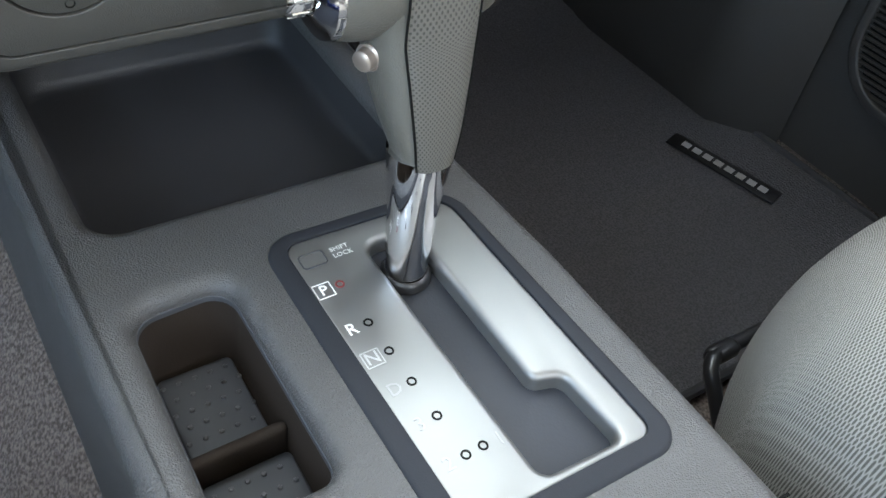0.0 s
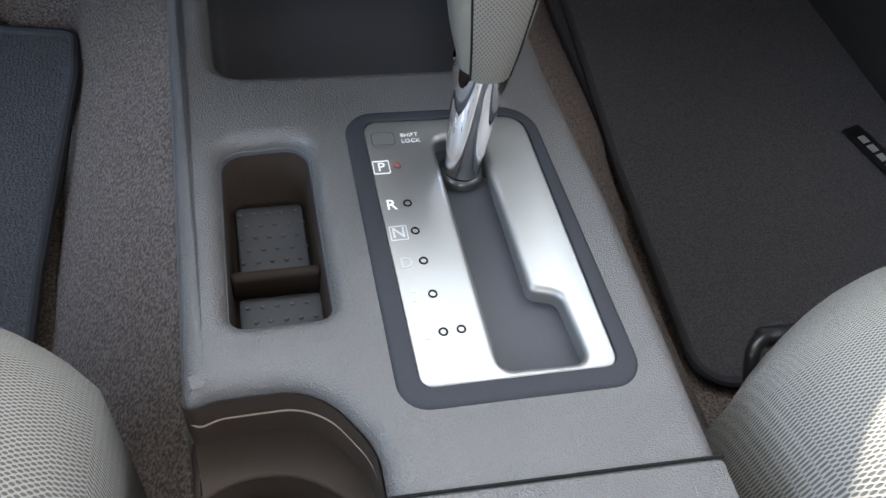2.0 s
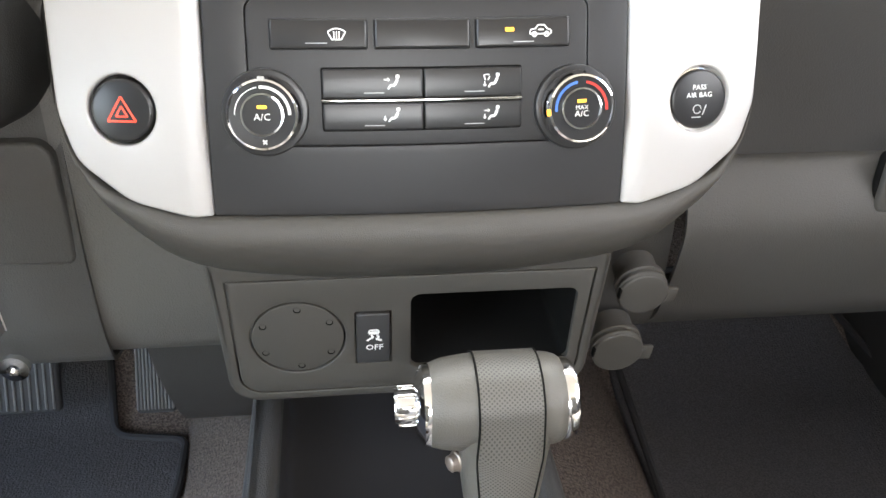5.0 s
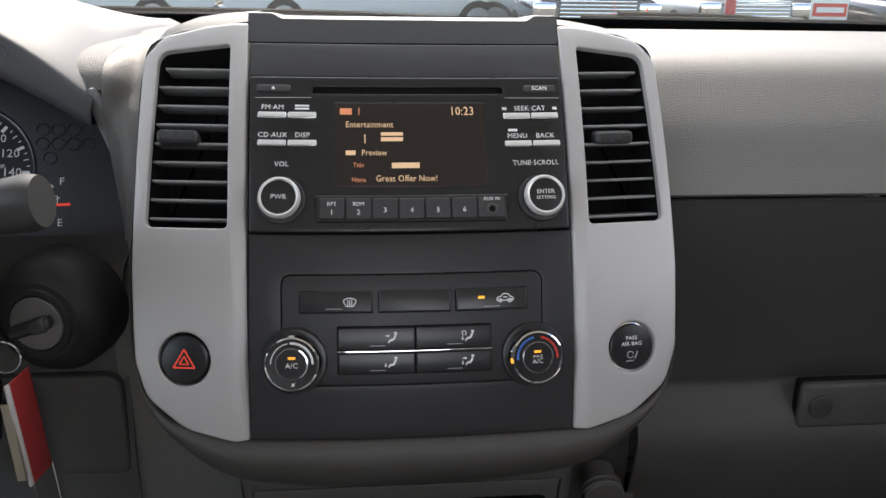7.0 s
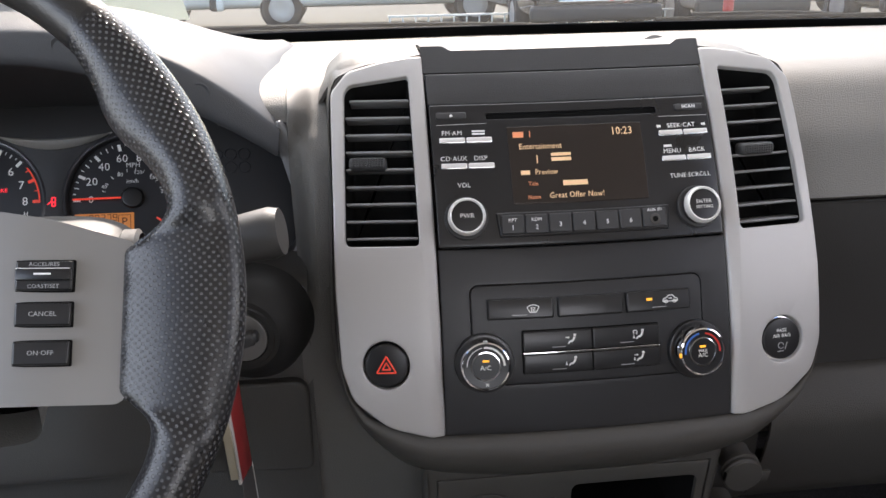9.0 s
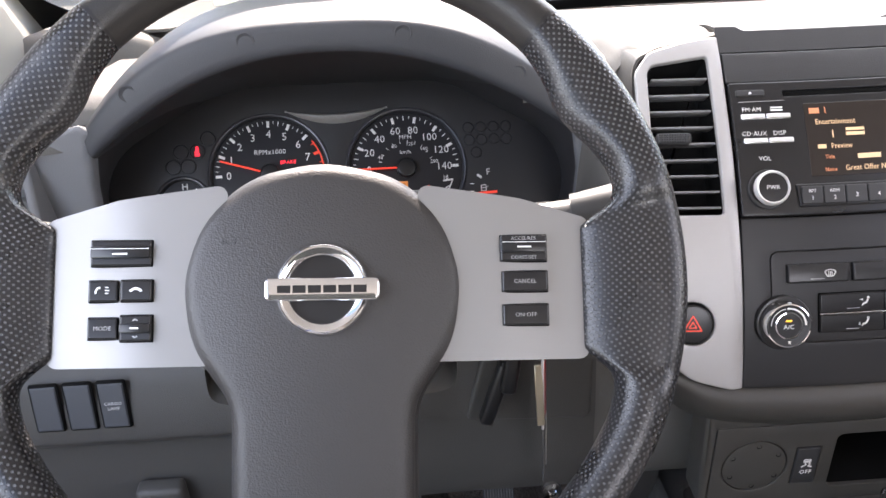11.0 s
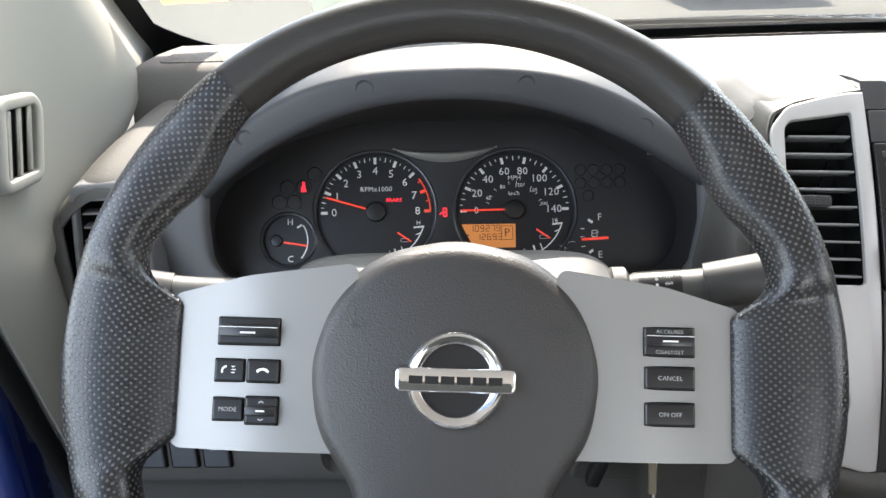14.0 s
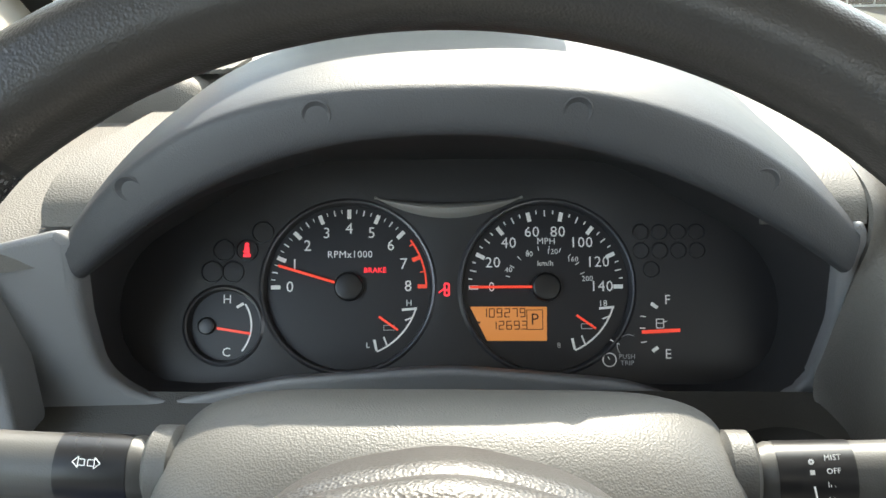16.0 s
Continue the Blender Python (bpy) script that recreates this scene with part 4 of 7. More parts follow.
def dotted(name, colour, dot, nu, nv, rough=0.45, radius=0.28, depth=0.5):
    """Leather with rows of small punched holes laid out along its UV map."""
    ma = mat(name, colour, rough, grain=0.15, grain_size=1600, tone=0.06)
    nt = ma.node_tree
    b = nt.nodes["Principled BSDF"]
    uv = nt.nodes.new("ShaderNodeUVMap")
    sc = nt.nodes.new("ShaderNodeVectorMath")
    sc.operation = "MULTIPLY"
    sc.inputs[1].default_value = (nu, nv, 1)
    nt.links.new(uv.outputs["UV"], sc.inputs[0])
    ds = []
    for off in ((0, 0, 0), (0.5, 0.5, 0)):
        ad = nt.nodes.new("ShaderNodeVectorMath")
        ad.inputs[1].default_value = off
        nt.links.new(sc.outputs[0], ad.inputs[0])
        fr = nt.nodes.new("ShaderNodeVectorMath")
        fr.operation = "FRACTION"
        nt.links.new(ad.outputs[0], fr.inputs[0])
        di = nt.nodes.new("ShaderNodeVectorMath")
        di.operation = "DISTANCE"
        di.inputs[1].default_value = (0.5, 0.5, 0)
        nt.links.new(fr.outputs[0], di.inputs[0])
        ds.append(di)
    mn = nt.nodes.new("ShaderNodeMath")
    mn.operation = "MINIMUM"
    nt.links.new(ds[0].outputs["Value"], mn.inputs[0])
    nt.links.new(ds[1].outputs["Value"], mn.inputs[1])
    st = nt.nodes.new("ShaderNodeMapRange")
    st.interpolation_type = "SMOOTHSTEP"
    st.inputs["From Min"].default_value = radius * 0.6
    st.inputs["From Max"].default_value = radius
    nt.links.new(mn.outputs[0], st.inputs["Value"])
    mx = nt.nodes.new("ShaderNodeMix")
    mx.data_type = "RGBA"
    mx.inputs[6].default_value = (*dot, 1)
    src = b.inputs["Base Color"].links[0].from_socket
    nt.links.new(st.outputs["Result"], mx.inputs[0])
    nt.links.new(src, mx.inputs[7])
    nt.links.new(mx.outputs[2], b.inputs["Base Color"])
    bu = nt.nodes.new("ShaderNodeBump")
    bu.inputs["Strength"].default_value = depth
    bu.inputs["Distance"].default_value = 0.0009
    nt.links.new(st.outputs["Result"], bu.inputs["Height"])
    old = b.inputs["Normal"].links
    if old:
        nt.links.new(old[0].from_socket, bu.inputs["Normal"])
    nt.links.new(bu.outputs["Normal"], b.inputs["Normal"])
    return ma


GRIP = dotted("perforated_grey_leather", (0.095, 0.09, 0.08), (0.035, 0.033, 0.03), 13, 60, radius=0.26, depth=0.3)
lever = thing("shift_lever", "T-shaped grey leather shift lever with chrome shaft and button", "gear lever", (-0.0020, 0.0025, 0.0010))
LX = 0.0335
part("shaft", lathe([(0.0100, 0.0), (0.0098, 0.016), (0.0104, 0.018), (0.0112, 0.040), (0.0122, 0.050), (0.0140, 0.070), (0.0140, 0.072), (0.010, 0.073)], 40), CHROME, lever, "polished chrome shaft", m=look((LX - 0.002, -0.0875, -0.272), (LX, -0.084, -0.200)) @ Matrix.Rotation(math.pi, 4, "X"))
part("boot", lathe([(0.0122, -0.002), (0.0118, 0.001), (0.0106, 0.0025), (0.0098, 0.003)], 32), BLACK, lever, "black collar at the foot", m=Matrix.Translation((LX - 0.002, -0.0878, -0.270)))


def grip_body(u, v):
    """The stem of the handle: v from foot to head, u round it."""
    a = 2 * math.pi * u
    k = v
    w = curve_pts([(0, 0.0118, 0), (0.25, 0.0172, 0), (0.5, 0.0205, 0), (0.75, 0.0225, 0), (1, 0.0235, 0)], 40)[round(k * 40)].y
    d = 0.0135 + 0.0105 * k ** 0.9
    w += 0.007 * max(0.0, (k - 0.72) / 0.28) ** 2
    cx, cy, cz = LX + 0.004 * k, -0.0845 + 0.024 * k, -0.2005 + 0.066 * k
    ca, sa = math.cos(a), math.sin(a)
    e = 0.75
    return Vector((cx + w * math.copysign(abs(ca) ** e, ca), cy + d * math.copysign(abs(sa) ** e, sa) * 0.96, cz + 0.10 * d * sa))


part("grip", grid(48, 20, grip_body, closed_u=True, uv=True), LEATHER, lever, "smooth grey leather grip")


def head_body(u, v):
    a = 2 * math.pi * u
    x = -0.0005 + 0.0700 * v
    r = 0.0215 + 0.0025 * math.sin(math.pi * v) - 0.004 * max(0, abs(v - 0.5) * 2 - 0.8) * 5 * (1 if v > 0.5 else 0.4)
    return Vector((x, -0.0585 + r * 1.02 * math.cos(a), -0.1345 + r * math.sin(a) + 0.001 * math.sin(math.pi * v)))


part("head", join([grid(48, 24, head_body, closed_u=True), lathe([(0, 0), (0.0175, 0)], 32, Matrix.Translation((0.0690, -0.0585, -0.1345)) @ Matrix.Rotation(radians(90), 4, "Y"))]), LEATHER, lever, "grey leather cross head")


def strip(u, v):
    """The punched leather band that runs over the head and down the stem."""
    pts = []
    for q in (0.0, 0.18, 0.36, 0.54, 0.70, 0.82):
        w = curve_pts([(0, 0.0118, 0), (0.25, 0.0172, 0), (0.5, 0.0205, 0), (0.75, 0.0225, 0), (1, 0.0235, 0)], 40)[round(q * 40)].y
        lo, hi = -0.0088 - 0.0062 * min(1, q * 1.4), 0.0098 + 0.0062 * min(1, q * 1.4)
        ca = max(-0.98, min(0.98, (lo + (hi - lo) * u) / w))
        ca = math.copysign(abs(ca) ** (1 / 0.75), ca)
        g = grip_body(1 - math.acos(ca) / (2 * math.pi), q)
        pts.append(Vector((g.x, g.y - 0.0010, g.z)))
    for ang in (176, 150, 120, 90, 65, 40):
        r = 0.0246
        pts.append(Vector((LX + 0.0034 - 0.0150 + 0.0310 * u, -0.0585 + r * 1.02 * math.cos(radians(ang)), -0.1338 + r * math.sin(radians(ang)))))
    return curve_pts(pts, 60)[round(v * 60)]


part("punched_strip", grid(12, 60, strip, 0.0012, uv=True), GRIP, lever, "perforated grey leather strip")
for u in (0.0, 1.0):
    part("strip_seam", sweep([strip(u, k / 60) for k in range(61)], 0.00055, 8), VOID, lever, "dark stitched seam")
XR = Matrix.Rotation(radians(-90), 4, "Y")
part("end_cap", lathe([(0.0188, 0.0), (0.0200, 0.0012), (0.0205, 0.004), (0.0198, 0.0065), (0.0150, 0.0095), (0.0105, 0.0105), (0.0102, 0.008)], 48), CHROME, lever, "chrome end ring", m=Matrix.Translation((0.0035, -0.0585, -0.1345)) @ XR)
part("push_button", lathe([(0.0095, 0.0), (0.0095, 0.010), (0.0085, 0.0122), (0, 0.0122)], 24), CHROME, lever, "ribbed chrome push button", m=Matrix.Translation((-0.0045, -0.0585, -0.1345)) @ XR)
for k in range(10):
    a = 2 * math.pi * k / 10
    part("rib", rbox(0.009, 0.0016, 0.0020, 0.0006, 2), CHROME, lever, m=Matrix.Translation((-0.0105, -0.0585 + 0.0094 * math.cos(a), -0.1345 + 0.0094 * math.sin(a))) @ Matrix.Rotation(a, 4, "X"))
part("end_ring", lathe([(0.0205, -0.003), (0.0212, 0.0), (0.0200, 0.003), (0.0175, 0.0042), (0, 0.0050)], 48), CHROME, lever, "chrome end cap", m=Matrix.Translation((0.0680, -0.0585, -0.1345)) @ Matrix.Rotation(radians(90), 4, "Y"))
part("side_button", lathe([(0.0052, 0), (0.0056, 0.0015), (0.0046, 0.0022), (0.0042, 0.0055), (0.0034, 0.0062), (0, 0.0064)], 28), mat("copper_grey_button", (0.30, 0.25, 0.22), 0.3, metal=0.5), lever, "small bronze overdrive button", m=Matrix.Translation((0.0145, -0.0715, -0.160)) @ Matrix.Rotation(radians(-90), 4, "Y") @ Matrix.Rotation(radians(25), 4, "X"))

# ---------------------------------------------------------------- steering wheel
DIMINK = mat("worn_grey_print", (0.38, 0.38, 0.38), 0.5)
WM = Matrix.Translation((-0.3918, -0.152, 0.117)) @ Matrix.Rotation(radians(3), 4, "Z") @ Matrix.Rotation(radians(60), 4, "X") @ Matrix.Rotation(radians(-4), 4, "Z")
wheel = thing("steering_wheel", "black perforated leather steering wheel with satin silver spokes", "steering wheel", WM)
# Light holes paint the glints that show where the leather is dark.
WLEATHER = dotted("perforated_black_leather", (0.017, 0.0165, 0.0175), (0.080, 0.080, 0.082), 245, 245, rough=0.27, radius=0.215, depth=0.5)
WSMOOTH = mat("smooth_grey_rim_leather", (0.026, 0.0245, 0.023), 0.33, grain=0.25, grain_size=1400)
# Darker copy of the silver paint, offsetting the strong light on the spokes.
SPOKE = mat("spoke_silver_darkened", (0.27, 0.262, 0.255), 0.42, metal=0.4, tone=0.03, tone_size=9)
WHUB = mat("hub_vinyl", (0.040, 0.0375, 0.036), 0.46, grain=0.35, grain_size=1050, tone=0.05)


def smooth01(x):
    x = max(0.0, min(1.0, x))
    return x * x * (3 - 2 * x)


RIM_DEG = (-60, -44, -30, -26, -22, -19.5, -18.2, -17.2, -16.6, 11.6, 12.2, 13.4, 14.8, 17, 21.5, 27, 30, 33.5, 37, 40, 43.7, 49, 60)
RIM_IN = (0.1595, 0.1592, 0.1585, 0.1585, 0.1570, 0.1545, 0.1500, 0.1430, 0.1375, 0.1340, 0.1400, 0.1480, 0.1530, 0.1565, 0.1565, 0.1525, 0.1495, 0.1480, 0.1490, 0.1520, 0.1550, 0.1585, 0.1600)
RIM_C, RIM_R = Vector((0.0, 0.0095, -0.0040)), 0.1852


def rim_inner(deg):
    """The inner radius of the rim: it widens to the spokes and swells for the thumbs."""
    out = 0.0
    for d in (-0.9, -0.45, 0.0, 0.45, 0.9):
        out += 0.131 / math.cos(radians(deg + d)) if -16.6 < deg + d < 11.6 else float(np.interp(deg + d, RIM_DEG, RIM_IN))
    return out / 5


def rim_mesh(a0, a1, nv, nu=40):
    """A stretch of the rim, its map laid out in metres round and along it."""
    bm = bmesh.new()
    lay = bm.loops.layers.uv.new("UVMap")
    rings, lens = [], []
    for j in range(nv + 1):
        a = radians(a0 + (a1 - a0) * j / nv)
        side = math.degrees(math.atan2(math.sin(a), abs(math.cos(a))))
        r_in = rim_inner(side)
        flare = smooth01((0.1590 - r_in) / 0.024)
        rc, hw = (RIM_R + r_in) / 2, (RIM_R - r_in) / 2
        pts = []
        for i in range(nu):
            b = 2 * math.pi * i / nu
            cb, sb = math.cos(b), math.sin(b)
            depth = 0.0150 - 0.0085 * flare * (0.5 - 0.5 * cb)
            r = rc + hw * math.copysign(abs(cb) ** 0.9, cb)
            pts.append(RIM_C + Vector((r * math.cos(a), r * math.sin(a), depth * math.copysign(abs(sb) ** 0.9, sb) - 0.002 * flare * (0.5 - 0.5 * cb))))
        ln = [0.0]
        for i in range(nu):
            ln.append(ln[-1] + (pts[(i + 1) % nu] - pts[i]).length)
        rings.append([bm.verts.new(p) for p in pts])
        lens.append(ln)
    for j in range(nv):
        for i in range(nu):
            k = (i + 1) % nu
            f = bm.faces.new((rings[j][i], rings[j][k], rings[j + 1][k], rings[j + 1][i]))
            for lp, (q, w) in zip(f.loops, ((i, j), (i + 1, j), (i + 1, j + 1), (i, j + 1))):
                d = lens[w][q] - (lens[w][nu] if i >= nu // 2 else 0.0)
                lp[lay].uv = (d, radians(a0 + (a1 - a0) * w / nv) * 0.172)
    bmesh.ops.recalc_face_normals(bm, faces=bm.faces)
    return bm


part("rim_top", rim_mesh(49.4, 130.6, 48), WSMOOTH, wheel, "smooth grey leather upper rim")
part("rim_bottom", rim_mesh(235, 305, 40), WSMOOTH, wheel)
for a0, a1 in ((-54.5, 48.9), (131.1, 234.5)):
    part("rim_grip", rim_mesh(a0, a1, 150), WLEATHER, wheel, "perforated black leather grip")
for a in (49.15, 130.85):
    part("rim_seam", rim_mesh(a - 0.4, a + 0.4, 2), BLACK, wheel)


def hub_z(x, y):
    r = math.hypot(x, max(y, y * 0.35)) / 0.07
    return 0.0105 - 0.0075 * min(1.2, r) ** 2.4 - 0.02 * max(0, -y - 0.03)


hub_loop = rpoly([(-0.0435, -0.125, 0.01), (0.0435, -0.125, 0.01), (0.0440, -0.052, 0.03), (0.0655, -0.022, 0.05), (0.0700, 0.008, 0.05), (0.0610, 0.039, 0.05), (0.0360, 0.061, 0.05), (0.0, 0.0685, 0.06), (-0.0360, 0.061, 0.05), (-0.0610, 0.039, 0.05), (-0.0700, 0.008, 0.05), (-0.0655, -0.022, 0.05), (-0.0440, -0.052, 0.03)], 5)
hub = part("hub_cover", plate(hub_loop, (), 0.008, None, 0.035, None, lambda u, v, h: Vector((u, v, h + hub_z(u, v))), [(0, -0.06 + 0.01 * k) for k in range(13)] + [(1, -0.12 + 0.01 * k) for k in range(19)], seg=6), WHUB, wheel, "dark grained air bag cover")
part("hub_skirt", plate(offset(hub_loop, 0.0025), (), 0.012, None, 0.045, None, lambda u, v, h: Vector((u, v, h - 0.0040)), seg=6), WHUB, wheel, "rounded rear shell of the hub")
for s in (-1, 1):
    bars([(-0.003, -0.0006, 0.0015, -0.0006, 0.0005), (-0.003, -0.0006, -0.003, 0.0016, 0.0005), (0.0015, -0.0006, 0.003, 0.0014, 0.0005), (0.003, 0.0014, 0.003, -0.0014, 0.0005)], DARK, hub, Matrix.Translation((s * 0.0450, 0.0265, hub_z(0.045, 0.0265) + 0.0006)) @ Matrix.Diagonal((s, 1, 1, 1)), "horn_symbol")
emblem = part("emblem", lathe([(0.0160, 0.0), (0.0163, 0.0035), (0.0172, 0.0046), (0.0200, 0.0052), (0.0216, 0.0042), (0.0226, 0.0020), (0.0228, 0.0)], 64), CHROME, hub, "chrome ring badge with plain bar", m=Matrix.Translation((0, 0.0025, 0.0092)))
part("badge_bar", plate(rect(-0.0275, -0.0056, 0.0275, 0.0056, 0.0026), (), 0.0016, None, 0.004), CHROME, hub, m=Matrix.Translation((0, 0.0025, 0.0150)))
part("badge_field", cyl(0.0168, 0.001, 40), BLACK, hub, m=Matrix.Translation((0, 0.0025, 0.0098)))
for k in range(6):
    bars([(-0.0031, 0, 0.0031, 0, 0.0036)], BLACK, hub, Matrix.Translation((-0.0180 + 0.0072 * k, 0.0025, 0.0151)), "name_bar")
for s in (-1, 1):
    pts = [(0.1325, 0.0368, 0.002), (0.0990, 0.0455, 0.05), (0.0500, 0.0525, 0.002), (0.0500, -0.0300, 0.002), (0.1310, -0.0300, 0.003)]
    loop = rpoly([(s * x, y, r) for x, y, r in (reversed(pts) if s > 0 else pts)], 4)
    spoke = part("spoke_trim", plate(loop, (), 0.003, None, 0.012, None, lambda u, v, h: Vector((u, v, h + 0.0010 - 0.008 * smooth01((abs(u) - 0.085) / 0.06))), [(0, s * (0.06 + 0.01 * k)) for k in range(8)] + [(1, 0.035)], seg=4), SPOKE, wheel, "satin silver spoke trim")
    part("spoke_core", rbox(0.1, 0.07, 0.016, 0.004, 2), BLACK, wheel, m=Matrix.Translation((s * 0.085, 0.004, -0.0195)))

    def wkey(x0, y0, x1, y1, text="", name="button", size=0.0021):
        cx, cy = (x0 + x1) / 2, (y0 + y1) / 2
        h = 0.0010 - 0.008 * smooth01((abs(cx) - 0.085) / 0.06)
        part("button_gap", rbox(abs(x1 - x0) + 0.0012, abs(y1 - y0) + 0.0012, 0.002, 0.0006, 2), VOID, spoke, m=Matrix.Translation((cx, cy, h + 0.0002)))
        k = part(name, plate(rect(-abs(x1 - x0) / 2, -abs(y1 - y0) / 2, abs(x1 - x0) / 2, abs(y1 - y0) / 2, 0.0008), (), 0.0009, None, 0.004), BLACK, spoke, m=Matrix.Translation((cx, cy, h + 0.0030)))
        if text:
            words(text, size, DIMINK, k, Matrix.Translation((0, 0, 0.0001)))
        return k

    if s > 0:
        k = wkey(0.0880, 0.0163, 0.1115, 0.0293, "", "rocker_button")
        words("ACCEL/RES", 0.0018, DIMINK, k, Matrix.Translation((0, 0.0048, 0.0001)))
        words("COAST/SET", 0.0018, DIMINK, k, Matrix.Translation((0, -0.0048, 0.0001)))
        part("bar", rbox(0.0228, 0.0052, 0.003, 0.0008, 2), BLACK, k, m=Matrix.Translation((0, 0.0003, 0.0004)))
        bars([(-0.0035, 0, 0.0035, 0, 0.0008), (-0.011, 0.0024, 0.011, 0.0024, 0.0003)], INK, k, Matrix.Translation((0, 0.0004, 0.0020)), "mark")
        wkey(0.0885, 0.0010, 0.1115, 0.0110, "CANCEL")
        wkey(0.0885, -0.0158, 0.1115, -0.0056, "ON·OFF")
    else:
        k = wkey(-0.1112, 0.0160, -0.0828, 0.0282, "", "rocker_button")
        part("bar", rbox(0.028, 0.0058, 0.003, 0.0008, 2), BLACK, k, m=Matrix.Translation((0, 0.0003, 0.0004)))
        bars([(-0.0035, 0, 0.0035, 0, 0.0008), (-0.0136, 0.0025, 0.0136, 0.0025, 0.0003)], INK, k, Matrix.Translation((0, -0.0006, 0.0020)), "mark")
        k = wkey(-0.1122, -0.0012, -0.0985, 0.0088)
        bars(arc_rows(-0.0012, -0.0004, 0.0022, 90, 200, 0.0009, 8) + [(0.001, 0.0018, 0.0026, 0.0018, 0.0005), (0.001, 0.0004, 0.003, 0.0004, 0.0005), (0.001, -0.001, 0.0026, -0.001, 0.0005)], INK, k, Matrix.Translation((0, 0, 0.0001)), "speak_symbol")
        k = wkey(-0.0966, -0.0012, -0.0822, 0.0088)
        bars(arc_rows(0, -0.0022, 0.0032, 35, 145, 0.0012, 8), INK, k, Matrix.Translation((0, 0, 0.0001)), "phone_symbol")
        wkey(-0.1122, -0.0192, -0.0982, -0.0091, "MODE")
        k = wkey(-0.0966, -0.0204, -0.0820, -0.0082, "", "rocker_button")
        part("bar", rbox(0.0144, 0.0046, 0.003, 0.0008, 2), BLACK, k, m=Matrix.Translation((0, 0, 0.0004)))
        bars([(-0.002, 0, 0.002, 0, 0.0008)], INK, k, Matrix.Translation((0, 0, 0.0020)), "mark")
        bars([(-0.0012, 0.0036, 0, 0.0044, 0.0005), (0, 0.0044, 0.0012, 0.0036, 0.0005), (-0.0012, -0.0036, 0, -0.0044, 0.0005), (0, -0.0044, 0.0012, -0.0036, 0.0005)], GREYINK, k, Matrix.Translation((0, 0, 0.0001)), "arrows")

# ---------------------------------------------------------------- instrument cluster
GM = Matrix.Translation((-0.407, 0.2175, 0.067)) @ Matrix.Rotation(radians(3.9), 4, "Z") @ Matrix.Rotation(radians(62), 4, "X") @ Matrix.Rotation(radians(-1.2), 4, "Z")
cluster = thing("instrument_cluster", "dark instrument cluster with lit red needles and amber odometer", "instrument cluster", GM)
FACE = mat("dial_black", (0.011, 0.011, 0.014), 0.42, tone=0.1)
BEZEL = mat("cluster_bezel", (0.022, 0.021, 0.022), 0.5, grain=0.15, grain_size=1500)
TICK = mat("dial_white_print", (0.8, 0.8, 0.78), 0.5, emit=(1, 1, 1), power=0.02)
NEEDLE = mat("needle_red", (0.75, 0.06, 0.04), 0.4, emit=(1.0, 0.08, 0.04), power=0.13)
LCD = mat("amber_lcd", (0.5, 0.2, 0.06), 0.35, emit=(1.0, 0.36, 0.09), power=0.085)
LCDINK = mat("lcd_segments", (0.05, 0.02, 0.01), 0.5)
c_rpm, c_spd = (-0.0635, 0.0), (0.0615, -0.0010)
cl_out = rpoly([(-0.205, -0.062, 0.05), (0.205, -0.066, 0.05), (0.215, 0.02, 0.06), (0.10, 0.085, 0.09), (-0.10, 0.085, 0.09), (-0.215, 0.02, 0.06)], 9)
part("backing", plate(cl_out, [circle(*c_rpm, 0.0535, 64), circle(*c_spd, 0.0540, 64), circle(-0.1412, -0.0240, 0.0232, 40)], 0.001, 0.0012, 0.006, 0.006), BEZEL, cluster)
for (cx, cy), r in ((c_rpm, 0.0538), (c_spd, 0.0543), ((-0.1412, -0.0240), 0.0234)):
    part("dial_face", cyl(r, 0.001, 64), FACE, cluster, m=Matrix.Translation((cx, cy, -0.007)))
    part("dial_ring", lathe([(r - 0.0016, -0.0058), (r - 0.0006, 0.0006), (r + 0.0006, 0.0010), (r + 0.0022, 0.0)], 64), mat("dial_ring_grey", (0.05, 0.05, 0.055), 0.3, metal=0.3), cluster, m=Matrix.Translation((cx, cy, 0)))
Z = -0.0058
TZ = Matrix.Translation((0, 0, Z))
rows, red = [], []
for k in range(17):
    a = radians(180 - 22.5 * k / 2)
    big = k % 2 == 0
    r0, r1 = (0.0435, 0.0495) if big else (0.0460, 0.0498)
    row = (c_rpm[0] + r0 * math.cos(a), c_rpm[1] + r0 * math.sin(a), c_rpm[0] + r1 * math.cos(a), c_rpm[1] + r1 * math.sin(a), 0.0026 if big else 0.0008)
    (red if k > 12 else rows).append(row)
    if k < 12:
        a2 = radians(180 - 22.5 * (k + 0.5) / 2)
        rows.append((c_rpm[0] + 0.047 * math.cos(a2), c_rpm[1] + 0.047 * math.sin(a2), c_rpm[0] + 0.0495 * math.cos(a2), c_rpm[1] + 0.0495 * math.sin(a2), 0.0005))
bars(rows, TICK, cluster, TZ, "scale")
bars(red + arc_rows(*c_rpm, 0.0490, 37, 0, 0.0012), REDPRINT, cluster, TZ, "red_zone")
for k in range(9):
    a = radians(180 - 22.5 * k)
    words(str(k), 0.0072, TICK, cluster, Matrix.Translation((c_rpm[0] + 0.0375 * math.cos(a), c_rpm[1] + 0.0370 * math.sin(a), Z)))
words("RPMx1000", 0.0046, TICK, cluster, Matrix.Translation((-0.0630, 0.0205, Z)))
words("BRAKE", 0.0034, REDLAMP, cluster, Matrix.Translation((-0.0470, 0.0104, Z)))
rows = []
